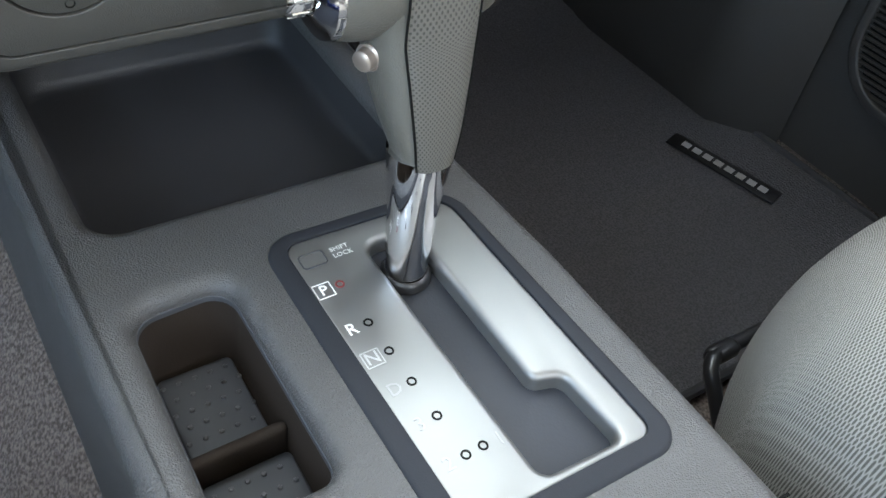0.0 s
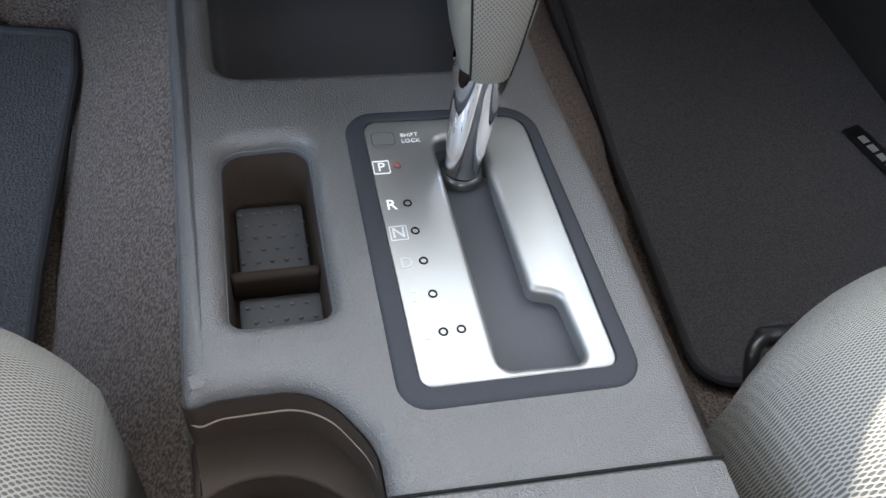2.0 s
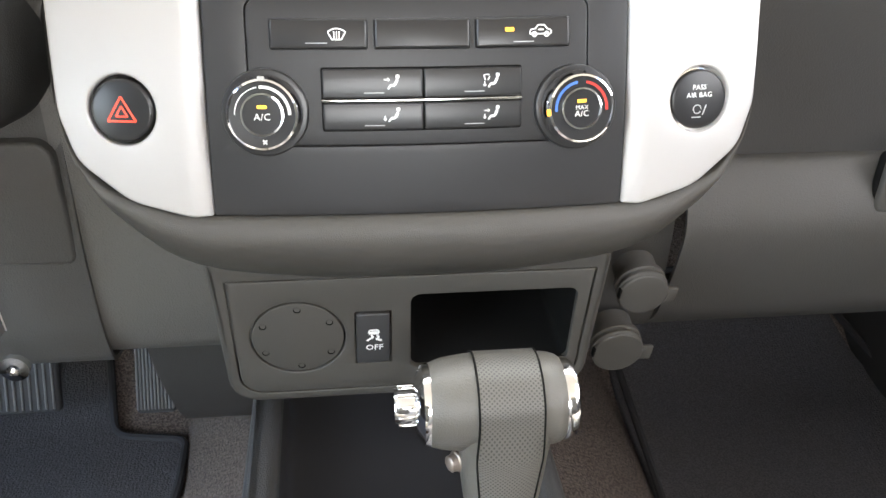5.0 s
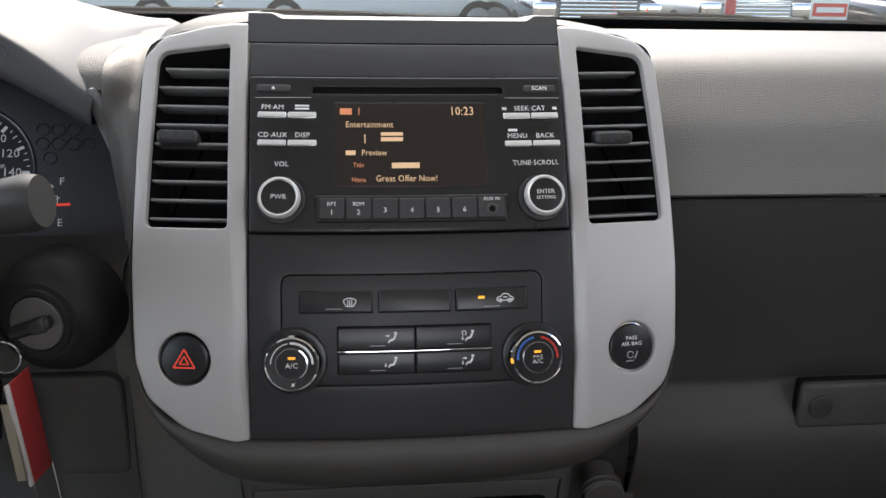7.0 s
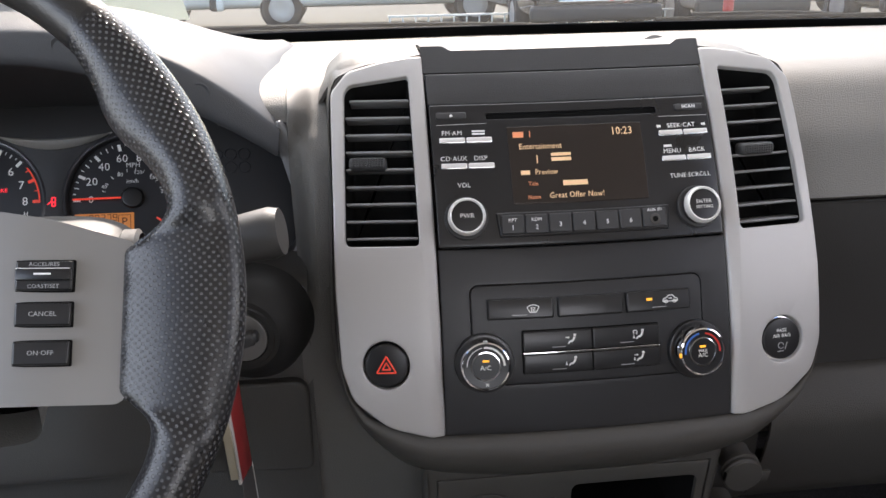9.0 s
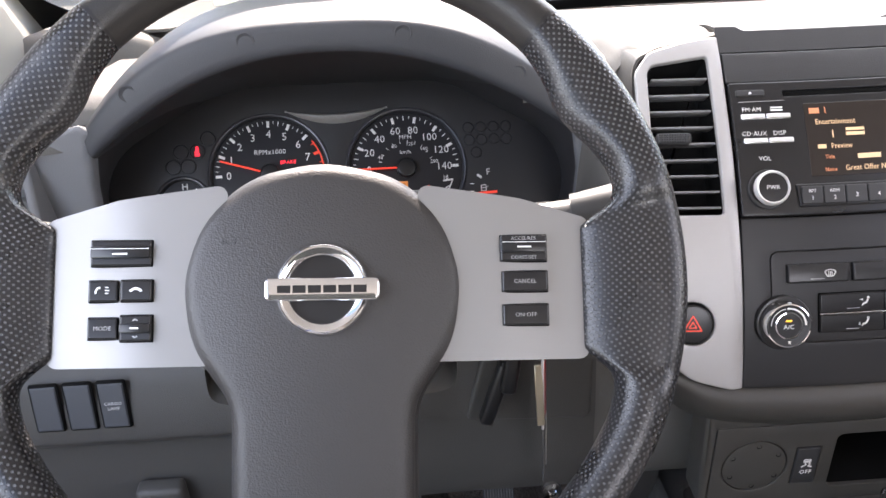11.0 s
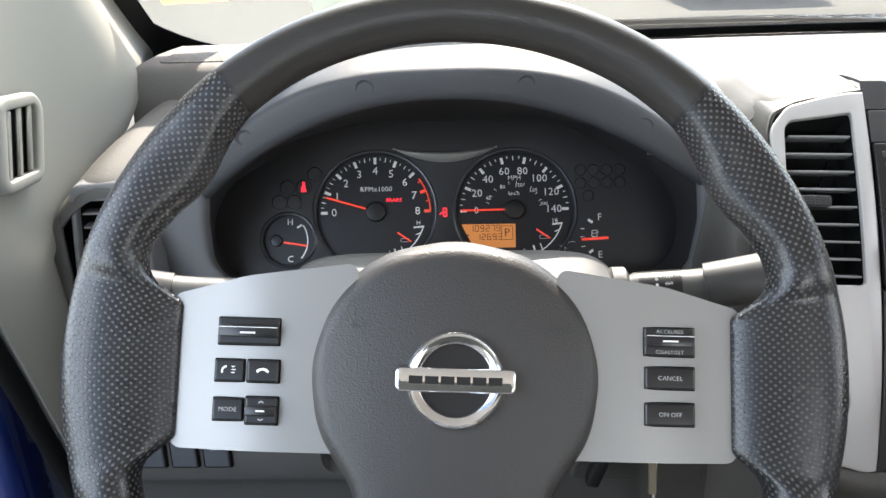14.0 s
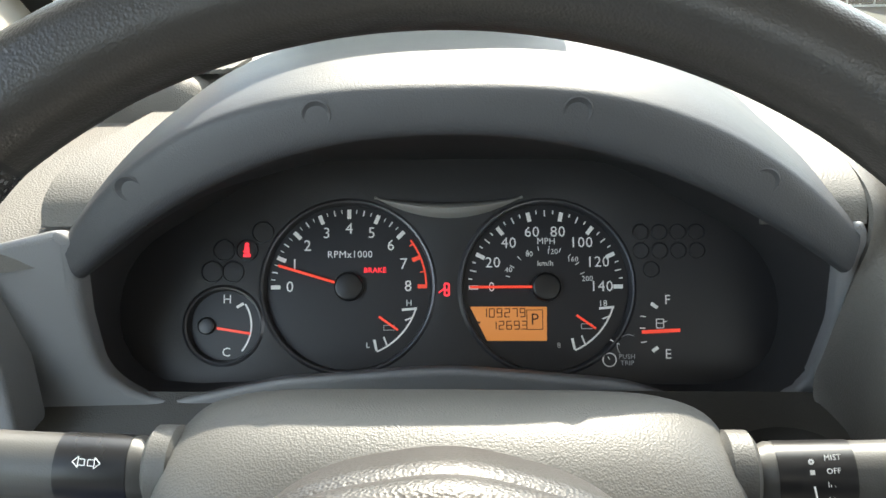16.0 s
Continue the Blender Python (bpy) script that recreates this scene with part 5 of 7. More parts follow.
for k in range(29):
    a = radians(180 - 180 * k / 28)
    big = k % 4 == 0
    r0, r1 = (0.0430, 0.0490) if big else ((0.0452, 0.0494) if k % 2 == 0 else (0.0470, 0.0494))
    rows.append((c_spd[0] + r0 * math.cos(a), c_spd[1] + r0 * math.sin(a), c_spd[0] + r1 * math.cos(a), c_spd[1] + r1 * math.sin(a), 0.0026 if big else 0.0008))
for k in range(1, 11):
    a = radians(180 - 180 * (k * 20 / 1.609) / 140)
    if 15 < math.degrees(a) < 170:
        rows.append((c_spd[0] + 0.0235 * math.cos(a), c_spd[1] + 0.0235 * math.sin(a), c_spd[0] + 0.0265 * math.cos(a), c_spd[1] + 0.0265 * math.sin(a), 0.0005))
bars(rows, TICK, cluster, TZ, "scale")
for k in range(8):
    a = radians(180 - 180 * k / 7)
    words(str(20 * k), 0.0070 if k else 0.0062, TICK, cluster, Matrix.Translation((c_spd[0] + (0.0372 if 0 < k < 7 else 0.0355) * math.cos(a) + (0.001 if k == 0 else 0), c_spd[1] + 0.0360 * math.sin(a), Z)))
words("MPH", 0.0042, TICK, cluster, Matrix.Translation((0.0622, 0.0282, Z)))
words("km/h", 0.0036, TICK, cluster, Matrix.Translation((0.0615, 0.0140, Z)))
for v, x, y in (("40", 0.0380, 0.0100), ("80", 0.0513, 0.0200), ("120", 0.0660, 0.0215), ("160", 0.0790, 0.0165), ("200", 0.0880, 0.0040)):
    words(v, 0.0034, TICK, cluster, Matrix.Translation((x, y, Z)))
# amber odometer panel
lcd = part("odometer", plate(rpoly([(0.0237, -0.0347, 0.0005), (0.0615, -0.0350, 0.0005), (0.0619, -0.0135, 0.0005), (0.0131, -0.0131, 0.0005)], 2), (), 0.0003, None, 0.001), LCD, cluster, "amber lit odometer panel", m=Matrix.Translation((0, 0, Z + 0.0004)))
SEG = {"0": "abcdef", "1": "bc", "2": "abged", "3": "abgcd", "6": "afgedc", "7": "abc", "9": "abcdfg"}


def digits(text, x, y, h, w):
    r = []
    for ch in text:
        for s in SEG.get(ch, ""):
            X0, X1, Y0, Y1, Y2 = x, x + w, y, y + h / 2, y + h
            r.append({"a": (X0, Y2, X1, Y2), "b": (X1, Y1, X1, Y2), "c": (X1, Y0, X1, Y1), "d": (X0, Y0, X1, Y0), "e": (X0, Y0, X0, Y1), "f": (X0, Y1, X0, Y2), "g": (X0, Y1, X1, Y1)}[s] + (0.0006,))
        if ch == ".":
            r.append((x - 0.001, y, x - 0.0004, y, 0.0006))
        else:
            x += w * 1.62
    return r


bars(digits("109279", 0.0205, -0.0198, 0.0052, 0.0030) + digits("1269.3", 0.0265, -0.0275, 0.0050, 0.0030) + [(0.0175, -0.0232, 0.0195, -0.0232, 0.0014), (0.0490, -0.0278, 0.0590, -0.0278, 0.0005), (0.0590, -0.0278, 0.0590, -0.0155, 0.0005), (0.0590, -0.0155, 0.0490, -0.0155, 0.0005), (0.0490, -0.0155, 0.0490, -0.0278, 0.0005)], LCDINK, cluster, Matrix.Translation((0, 0, Z + 0.0006)), "lcd_readout")
words("P", 0.0075, LCDINK, cluster, Matrix.Translation((0.0540, -0.0217, Z + 0.0006)))
# small gauges
for cx in (c_rpm[0], c_spd[0]):
    rows = arc_rows(cx + 0.0005, -0.0005, 0.0440, -67, -17, 0.0011) + [(cx + 0.0175, -0.0405, cx + 0.0160, -0.0335, 0.0016), (cx + 0.0240, -0.0370, cx + 0.0220, -0.0318, 0.0010), (cx + 0.0430, -0.0140, cx + 0.0335, -0.0148, 0.0016), (cx + 0.0405, -0.0195, cx + 0.0355, -0.0215, 0.0010)]
    bars(rows, TICK, cluster, TZ, "small_scale")
    bars([(cx + 0.0190, -0.0190, cx + 0.0310, -0.0275, 0.0014)], NEEDLE, cluster, Matrix.Translation((0, 0, Z + 0.001)), "small_needle")
    bars([(cx + 0.022, -0.0275, cx + 0.029, -0.0275, 0.0005), (cx + 0.022, -0.0245, cx + 0.029, -0.0245, 0.0005), (cx + 0.022, -0.0275, cx + 0.022, -0.0245, 0.0005)], GREYINK, cluster, TZ, "small_symbol")
words("H", 0.0040, TICK, cluster, Matrix.Translation((-0.0255, -0.0107, Z)))
words("L", 0.0036, TICK, cluster, Matrix.Translation((-0.0515, -0.0370, Z)))
words("18", 0.0040, TICK, cluster, Matrix.Translation((0.0975, -0.0118, Z)))
words("8", 0.0036, GREYINK, cluster, Matrix.Translation((0.0690, -0.0380, Z)))
bars(arc_rows(-0.150, -0.0240, 0.0250, 33, -40, 0.0011) + [(-0.1300, -0.0100, -0.1345, -0.0125, 0.0018)], TICK, cluster, TZ, "small_scale")
bars([(-0.1465, -0.0255, -0.1255, -0.0290, 0.0016)], NEEDLE, cluster, Matrix.Translation((0, 0, Z + 0.001)), "small_needle")
words("H", 0.0058, TICK, cluster, Matrix.Translation((-0.1405, -0.0075, Z)))
words("C", 0.0058, TICK, cluster, Matrix.Translation((-0.1405, -0.0408, Z)))
part("needle_cap", cyl(0.0055, 0.004, 28, 0.0012), BLACK, cluster, m=Matrix.Translation((-0.1530, -0.0240, -0.007)))
words("F", 0.0062, TICK, cluster, Matrix.Translation((0.1369, -0.0102, 0.0003)))
words("E", 0.0062, TICK, cluster, Matrix.Translation((0.1362, -0.0440, 0.0003)))
bars([(0.1200, -0.0300, 0.1440, -0.0290, 0.0022)], NEEDLE, cluster, Matrix.Translation((0, 0, 0.0012)), "small_needle")
bars([(0.1265, -0.0120, 0.1305, -0.0150, 0.0022), (0.1265, -0.0420, 0.1300, -0.0395, 0.0022), (0.1195, -0.0200, 0.1230, -0.0205, 0.0006), (0.1190, -0.0275, 0.1225, -0.0275, 0.0006), (0.1195, -0.0365, 0.1230, -0.0360, 0.0006)] + [(0.1295, -0.0275, 0.1295, -0.0220, 0.0006), (0.1295, -0.0220, 0.1340, -0.0220, 0.0006), (0.1340, -0.0220, 0.1340, -0.0275, 0.0006), (0.1340, -0.0275, 0.1295, -0.0275, 0.0006), (0.1295, -0.0245, 0.1340, -0.0245, 0.0005), (0.1340, -0.0240, 0.1360, -0.0232, 0.0005)], TICK, cluster, Matrix.Translation((0, 0, 0.0003)), "fuel_scale")
bars(arc_rows(0.1115, -0.0385, 0.0070, 60, 220, 0.0004, 10), GREYINK, cluster, Matrix.Translation((0, 0, 0.0003)), "trip_arc")
bars(arc_rows(0.0995, -0.0470, 0.0042, 0, 360, 0.0007, 14) + [(0.0995, -0.0470, 0.0985, -0.0450, 0.0005), (0.1000, -0.0345, 0.1060, -0.0375, 0.0006)], TICK, cluster, Matrix.Translation((0, 0, 0.0003)), "trip_symbol")
words("PUSH", 0.0030, GREYINK, cluster, Matrix.Translation((0.1105, -0.0452, 0.0003)))
words("TRIP", 0.0030, GREYINK, cluster, Matrix.Translation((0.1105, -0.0492, 0.0003)))
for x, y, lit in ((-0.1174, 0.0346, 0), (-0.1272, 0.0232, 1), (-0.1417, 0.0233, 0), (-0.1489, 0.0098, 0), (-0.1358, 0.0097, 0)):
    w = part("warning_lamp", lathe([(0, -0.0004), (0.0060, -0.0004), (0.0064, 0.0006), (0.0070, 0.0005), (0.0072, 0)], 28), FACE, cluster, m=Matrix.Translation((x, y, 0.0002)))
    if lit:
        bars(arc_rows(0, 0.0034, 0.0009, 0, 360, 0.0012, 8) + [(0, 0.002, 0, -0.002, 0.0030), (-0.0022, -0.0034, 0.0022, -0.0034, 0.0018), (-0.0026, -0.0005, 0.0026, -0.0030, 0.0007)], REDLAMP, w, Matrix.Translation((0, 0, 0.0002)), "belt_symbol")
bars([(-0.0015, 0.0012, -0.0015, -0.0062, 0.0010), (0.0012, 0.0012, 0.0012, -0.0062, 0.0010), (-0.0015, 0.0012, 0.0012, 0.0012, 0.0010), (-0.0015, -0.0062, 0.0012, -0.0062, 0.0010), (-0.0015, -0.0028, 0.0012, -0.0028, 0.0012), (-0.0018, -0.002, -0.0052, -0.0045, 0.0008)], REDLAMP, cluster, Matrix.Translation((-0.0014, 0.0000, 0.0003)), "door_symbol")
for k in range(9):
    part("warning_lamp", lathe([(0, -0.0004), (0.0044, -0.0004), (0.0048, 0.0006), (0.0053, 0.0005), (0.0055, 0)], 24), FACE, cluster, m=Matrix.Translation((0.1215 + 0.0118 * (k % 4) + (0.006 if k > 7 else 0), 0.0330 - 0.0118 * (k // 4), 0.0002)))
for (cx, cy), ang, ln in ((c_rpm, 163.0, 0.0465), (c_spd, 180.0, 0.0485)):
    a = radians(ang)
    n = part("needle", rbox(ln - 0.009, 0.0017, 0.0010, 0.0004, 1), NEEDLE, cluster, "red needle", m=Matrix.Translation((cx + (ln + 0.009) / 2 * math.cos(a), cy + (ln + 0.009) / 2 * math.sin(a), -0.0015)) @ Matrix.Rotation(a, 4, "Z"))
    part("needle_cap", cyl(0.0092, 0.006, 36, 0.0018), BLACK, cluster, m=Matrix.Translation((cx, cy, -0.0065)))


def eyelid(u, v):
    x = -0.047 + 0.094 * u
    t = (x / 0.047) ** 2
    return Vector((x, 0.0425 + 0.0135 * t + 0.010 * v * (1 - t), 0.0015 + 0.010 * math.sin(math.pi * v) * (1 - t)))


# Pale colour paints the highlight that runs along the bridge's edge.
part("centre_bridge", grid(24, 6, eyelid, 0.001), mat("bridge_highlight_grey", (0.34, 0.33, 0.31), 0.22), cluster, "curved grey bridge between the dials")

# ---------------------------------------------------------------- binnacle hood and fascia
HOOD = mat("hood_vinyl", (0.050, 0.052, 0.057), 0.55, grain=0.28, grain_size=1300, tone=0.05)
FASCIA = mat("fascia_plastic", (0.205, 0.207, 0.216), 0.50, grain=0.3, grain_size=1100, tone=0.05)
hood = thing("instrument_hood", "grey vinyl hood arching over the instruments", "instrument hood")


def hood_at(u, v):
    s = u * 2 - 1
    x = -0.403 + (0.186 if s < 0 else 0.186 + 0.009 * s * s) * s
    zo = 0.2235 - 0.0760 * abs(s) ** 2.9
    zi = 0.1950 - 0.0745 * abs(s) ** 2.2
    rowp = [(0.46, min(0.165, zo - 0.012), 1.10), (0.34, 0.165 + (zo - 0.165) * 0.55 if zo > 0.165 else zo - 0.006, 1.06), (0.22, zo - 0.001, 1.03), (0.165, zo, 1.01), (0.137, zo - 0.0015, 1.005), (0.115, zo - 0.0050, 1.002), (0.1025, zo - 0.0085, 0.999), (0.0985, zo - 0.0120, 0.997), (0.0978, zi + 0.009, 0.994), (0.0985, zi + 0.0035, 0.992), (0.1015, zi + 0.0003, 0.988), (0.110, zi - 0.001, 0.985), (0.16, zi - 0.005, 0.99), (0.215, zi - 0.012 - 0.020 * (1 - s * s), 1.0), (0.26, zi - 0.02 - 0.030 * (1 - s * s), 1.0)]
    c = curve_pts([(y, z, w) for y, z, w in rowp], 48)[round(v * 48)]
    return Vector((-0.403 + (x + 0.403) * c.z, c.x + 0.003 * s + 0.014 * s ** 4, c.y))


part("shell", grid(60, 48, hood_at, 0.002), HOOD, hood)
for x, z in ((-0.457, 0.2045), (-0.3435, 0.2045), (-0.2585, 0.1700), (-0.548, 0.1700)):
    part("dimple", lathe([(0, -0.0014), (0.003, -0.0008), (0.0050, 0.0004), (0.0062, 0.0008), (0.0068, 0.0002)], 24), HOOD, hood, m=Matrix.Translation((x, 0.0962 + 0.016 * (x + 0.403) + 0.014 * ((x + 0.403) / 0.186) ** 4, z)) @ Matrix.Rotation(radians(95), 4, "X"))


def F(x, z, h=0.0):
    return Vector((x, 0.150 - 0.36 * (z - 0.03) - 0.93 * h + 0.03 * (x + 0.403), z + 0.34 * h))


under = [(-0.583, 0.141, 0.004), (-0.594, 0.095, 0.05), (-0.600, 0.050, 0.035), (-0.577, 0.023, 0.035), (-0.500, 0.043, 0.1), (-0.405, 0.051, 0.2), (-0.305, 0.038, 0.1), (-0.245, 0.011, 0.035), (-0.203, 0.028, 0.040), (-0.203, 0.085, 0.05), (-0.214, 0.141, 0.004)]
opening = rpoly(under + [(-0.222, 0.150, 0.004), (-0.262, 0.180, 0.03), (-0.403, 0.2085, 0.1), (-0.545, 0.180, 0.03), (-0.585, 0.150, 0.004)], 7)
fas = rpoly(list(reversed(under)) + [(-0.590, 0.149, 0.004), (-0.655, 0.1330, 0.02), (-0.668, 0.0, 0.01), (-0.190, -0.02, 0.01), (-0.190, 0.120, 0.02), (-0.2075, 0.150, 0.004)], 6)
dash = thing("dashboard", "grey vinyl dashboard with matching lower panels", "dashboard")
part("cluster_fascia", plate(fas, (), 0.006, None, 0.014, None, F, seg=5), FASCIA, dash)


def around(loop, c, n=120):
    """The loop met by n rays from c."""
    out = []
    for k in range(n):
        a = 2 * math.pi * k / n
        d = Vector((math.cos(a), math.sin(a)))
        best = 0.0
        for p, q in zip(loop, loop[1:] + loop[:1]):
            e = q - p
            den = d.x * e.y - d.y * e.x
            if abs(den) > 1e-9:
                w = p - c
                t, s = (w.x * e.y - w.y * e.x) / den, (w.x * d.y - w.y * d.x) / den
                if t > 0 and -1e-6 <= s <= 1 + 1e-6:
                    best = max(best, t)
        out.append(c + d * best)
    return out


mouth = [F(p.x, p.y, -0.010) for p in around(offset(opening, 0.0006), Vector((-0.405, 0.09)))]
mouth = [p + Vector((0, 0.020 * smooth01((p.z - 0.125) / 0.035), 0)) for p in mouth]
back_rim = [GM @ Vector((p.x, p.y, -0.003)) for p in around(offset(cl_out, -0.004), Vector((0, 0)))]


def tunnel(u, v):
    k = round(u * 120) % 120
    return mouth[k].lerp(back_rim[k], v)


part("cluster_tunnel", grid(120, 10, tunnel, closed_u=True), mat("tunnel_plastic", (0.034, 0.033, 0.035), 0.55, grain=0.2, grain_size=1300), dash, "dark inner wall round the dials")

# ---------------------------------------------------------------- dashboard body
def sweep_x(rows_at, x0, x1, nx, n, thick=0.003):
    def f(u, v):
        x = x0 + (x1 - x0) * u
        p = curve_pts([(y, z, 0) for y, z in rows_at(x)], n)[round(v * n)]
        return Vector((x, p.x, p.y))

    return grid(nx, n, f, thick)


part("top_pad", sweep_x(lambda x: [(0.70, 0.138), (0.58, 0.150), (0.45, 0.158), (0.30, 0.164), (0.20, 0.165), (0.166, 0.1625), (0.145, 0.1555), (0.125, 0.139), (0.102, 0.1175), (0.084, 0.097), (0.068, 0.080)], 0.165, 0.80, 24, 40), DASH, dash)
part("top_pad", sweep_x(lambda x: [(0.70, 0.138), (0.58, 0.150), (0.45, 0.158), (0.33, 0.164), (0.22, 0.165), (0.168, 0.157), (0.150, 0.146)], -0.185, 0.175, 20, 24), DASH, dash)
part("top_pad", sweep_x(lambda x: [(0.70, 0.138), (0.58, 0.150), (0.45, 0.158), (0.36, 0.1625), (0.30, 0.1625), (0.285, 0.150)], -0.80, -0.184, 24, 20), DASH, dash)
# Dash plastic in a darker copy that paints the shade on this face.
part("glove_upper", sweep_x(lambda x: [(0.068, 0.0785), (0.070, 0.072), (0.080, 0.03), (0.092, -0.03), (0.096, -0.071)], 0.172, 0.80, 16, 20), mat("glove_face_in_shade", (0.036, 0.035, 0.034), 0.55, grain=0.35, grain_size=1100, tone=0.08), dash)
glove = part("glove_box", sweep_x(lambda x: [(0.105, -0.073), (0.094, -0.0745), (0.086, -0.079), (0.072, -0.105), (0.072, -0.125), (0.082, -0.16), (0.098, -0.195), (0.14, -0.225), (0.22, -0.24)], 0.172, 0.80, 16, 36), LOWDASH, dash, "grey glove box lid")
part("latch", rbox(0.075, 0.012, 0.038, 0.004, 3), LOWDASH, glove, m=Matrix.Translation((0.333, 0.0735, -0.085)))
part("latch_recess", rbox(0.078, 0.008, 0.041, 0.0035, 3), VOID, glove, m=Matrix.Translation((0.333, 0.0758, -0.085)))
part("latch_lock", cyl(0.0095, 0.006, 28, 0.0015), DARK, glove, m=Matrix.Translation((0.311, 0.0715, -0.085)) @ Matrix.Rotation(radians(90), 4, "X"))
part("latch_pull", rbox(0.044, 0.004, 0.032, 0.003, 3), DARK, glove, m=Matrix.Translation((0.347, 0.0700, -0.085)))
part("side_filler", sweep_x(lambda x: [(0.17, 0.16), (0.13, 0.08), (0.095, 0.0), (0.090, -0.08), (0.093, -0.17), (0.12, -0.215), (0.22, -0.24)], 0.105, 0.172, 4, 30), LOWDASH, dash)


def hood_filler(x):
    """The pad between the instrument hood and the stack: it bends back into the fascia."""
    k = smooth01((-x - 0.184) / 0.0185)
    near = [(0.30, 0.1625), (0.20, 0.1635), (0.168, 0.1610), (0.148, 0.1510), (0.132, 0.137), (0.113, 0.116), (0.101, 0.07), (0.098, 0.03), (0.094, 0.0), (0.088, -0.08), (0.092, -0.17), (0.12, -0.215), (0.22, -0.24)]
    far = [(0.30, 0.1625), (0.20, 0.1635), (0.152, 0.161), (0.126, 0.153), (0.1190, 0.138), (0.1250, 0.116), (0.140, 0.07), (0.146, 0.032), (0.094, 0.0), (0.088, -0.08), (0.092, -0.17), (0.12, -0.215), (0.22, -0.24)]
    return [(a[0] * (1 - k) + b[0] * k, a[1] * (1 - k) + b[1] * k) for a, b in zip(near, far)]


part("side_filler", sweep_x(hood_filler, -0.2025, -0.100, 40, 60), DASH, dash)
for x0, x1 in ((-0.252, -0.2026), (-0.606, -0.552)):
    part("hood_base", sweep_x(lambda x: [(0.46, 0.157), (0.34, 0.1610), (0.20, 0.1635), (0.152, 0.161), (0.130, 0.153), (0.1235, 0.142)], x0, x1, 6, 30), DASH, dash)


def hump(side):
    """The padded brow over an air vent, sinking back into the top of the dashboard."""
    def f(u, v):
        x = 0.1040 + 0.080 * u
        brow = float(np.interp(x, (0.104, 0.132, 0.150, 0.160, 0.168, 0.174, 0.184), (0.1880, 0.1855, 0.1825, 0.1788, 0.1710, 0.1620, 0.1440)))
        y0 = float(np.interp(x, (0.104, 0.150, 0.172, 0.184), (0.1250, 0.1270, 0.1400, 0.1520)))
        y = y0 + (0.310 - y0) * v
        lip = 1 - (1 - min(1.0, v / 0.10)) ** 2
        z = brow - 0.0055 * (1 - lip)
        return Vector((side * x, y, z + (0.1615 - z) * smooth01((v - 0.42) / 0.58)))

    return grid(30, 30, f, 0.003)


for side in (-1, 1):
    part("vent_brow", hump(side), DASH, dash, "padded brow over the air vent")


def knee(x):
    s = smooth01((x + 0.37) / 0.06)
    mix = lambda p, q: (p[0] * (1 - s) + q[0] * s, p[1] * (1 - s) + q[1] * s)
    return [mix(p, q) for p, q in zip([(0.155, 0.026), (0.115, -0.01), (0.078, -0.045), (0.068, -0.07), (0.066, -0.104), (0.074, -0.118), (0.09, -0.195), (0.12, -0.215), (0.25, -0.23)], [(0.150, 0.030), (0.105, 0.022), (0.092, 0.0), (0.088, -0.05), (0.084, -0.104), (0.084, -0.13), (0.092, -0.195), (0.12, -0.215), (0.25, -0.23)])]


part("knee_panel", sweep_x(knee, -0.70, -0.1955, 40, 40), LOWDASH, dash, "grey driver knee panel")
part("knee_pocket", plate(rpoly([(-0.309, -0.122, 0.006), (-0.199, -0.127, 0.008), (-0.199, -0.046, 0.012), (-0.290, -0.046, 0.01)], 5), (), 0.003, None, 0.02, None, lambda u, v, h: Vector((u, 0.079 - h - 0.03 * (v + 0.12), v)), seg=4), LOWDASH, dash, "small pocket panel beside the column")
part("tilt_lever", rbox(0.012, 0.014, 0.060, 0.004, 3), BLACK, dash, m=Matrix.Translation((-0.284, 0.060, -0.082)) @ Matrix.Rotation(radians(18), 4, "Y"))
part("hood_release", rbox(0.040, 0.018, 0.032, 0.005, 3), LOWDASH, dash, m=Matrix.Translation((-0.571, 0.070, -0.172)) @ Matrix.Rotation(radians(12), 4, "X"))
for k, x in enumerate((-0.645, -0.6185, -0.592)):
    b = part("blank_switch", plate(rect(-0.0102, -0.0200, 0.0102, 0.0200, 0.001), (), 0.0015, None, 0.006), RUBBER, dash, "small grey push switch", m=Matrix.Translation((x, 0.0600, -0.0712)) @ Matrix.Rotation(radians(87), 4, "X"))
    part("switch_gap", rbox(0.0235, 0.0435, 0.004, 0.0015, 1), VOID, dash, m=Matrix.Translation((x, 0.0630, -0.0712)) @ Matrix.Rotation(radians(87), 4, "X"))
    if k == 2:
        words("CARGO", 0.0028, GREYINK, b, Matrix.Translation((0, 0.002, 0.0001)))
        words("LAMP", 0.0028, GREYINK, b, Matrix.Translation((0, -0.0025, 0.0001)))
# side vent beside the door
SIDE_HOLE = rpoly([(-0.6925, 0.048, 0.006), (-0.639, 0.048, 0.006), (-0.640, 0.131, 0.006), (-0.682, 0.1285, 0.008)], 4)
sv = part("side_vent", plate(rpoly([(-0.700, 0.02, 0.01), (-0.632, 0.02, 0.01), (-0.632, 0.139, 0.005), (-0.6865, 0.1355, 0.010)], 5), [SIDE_HOLE], 0.004, 0.002, 0.03, 0.01, lambda u, v, h: Vector((u, 0.100 - h, v)), seg=4), FASCIA, dash, "black side air vent")
part("vent_box", tub(SIDE_HOLE, 0.03, 0.002, 0.003, lambda u, v, h: Vector((u, 0.109 - h, v))), VOID, sv)
for k in range(7):
    part("louvre", rbox(0.0465 - 0.0012 * k, 0.012, 0.0018, 0.0007, 2), SLAT, sv, m=Matrix.Translation((-0.6645 + 0.0007 * k, 0.110, 0.0555 + 0.0112 * k)))


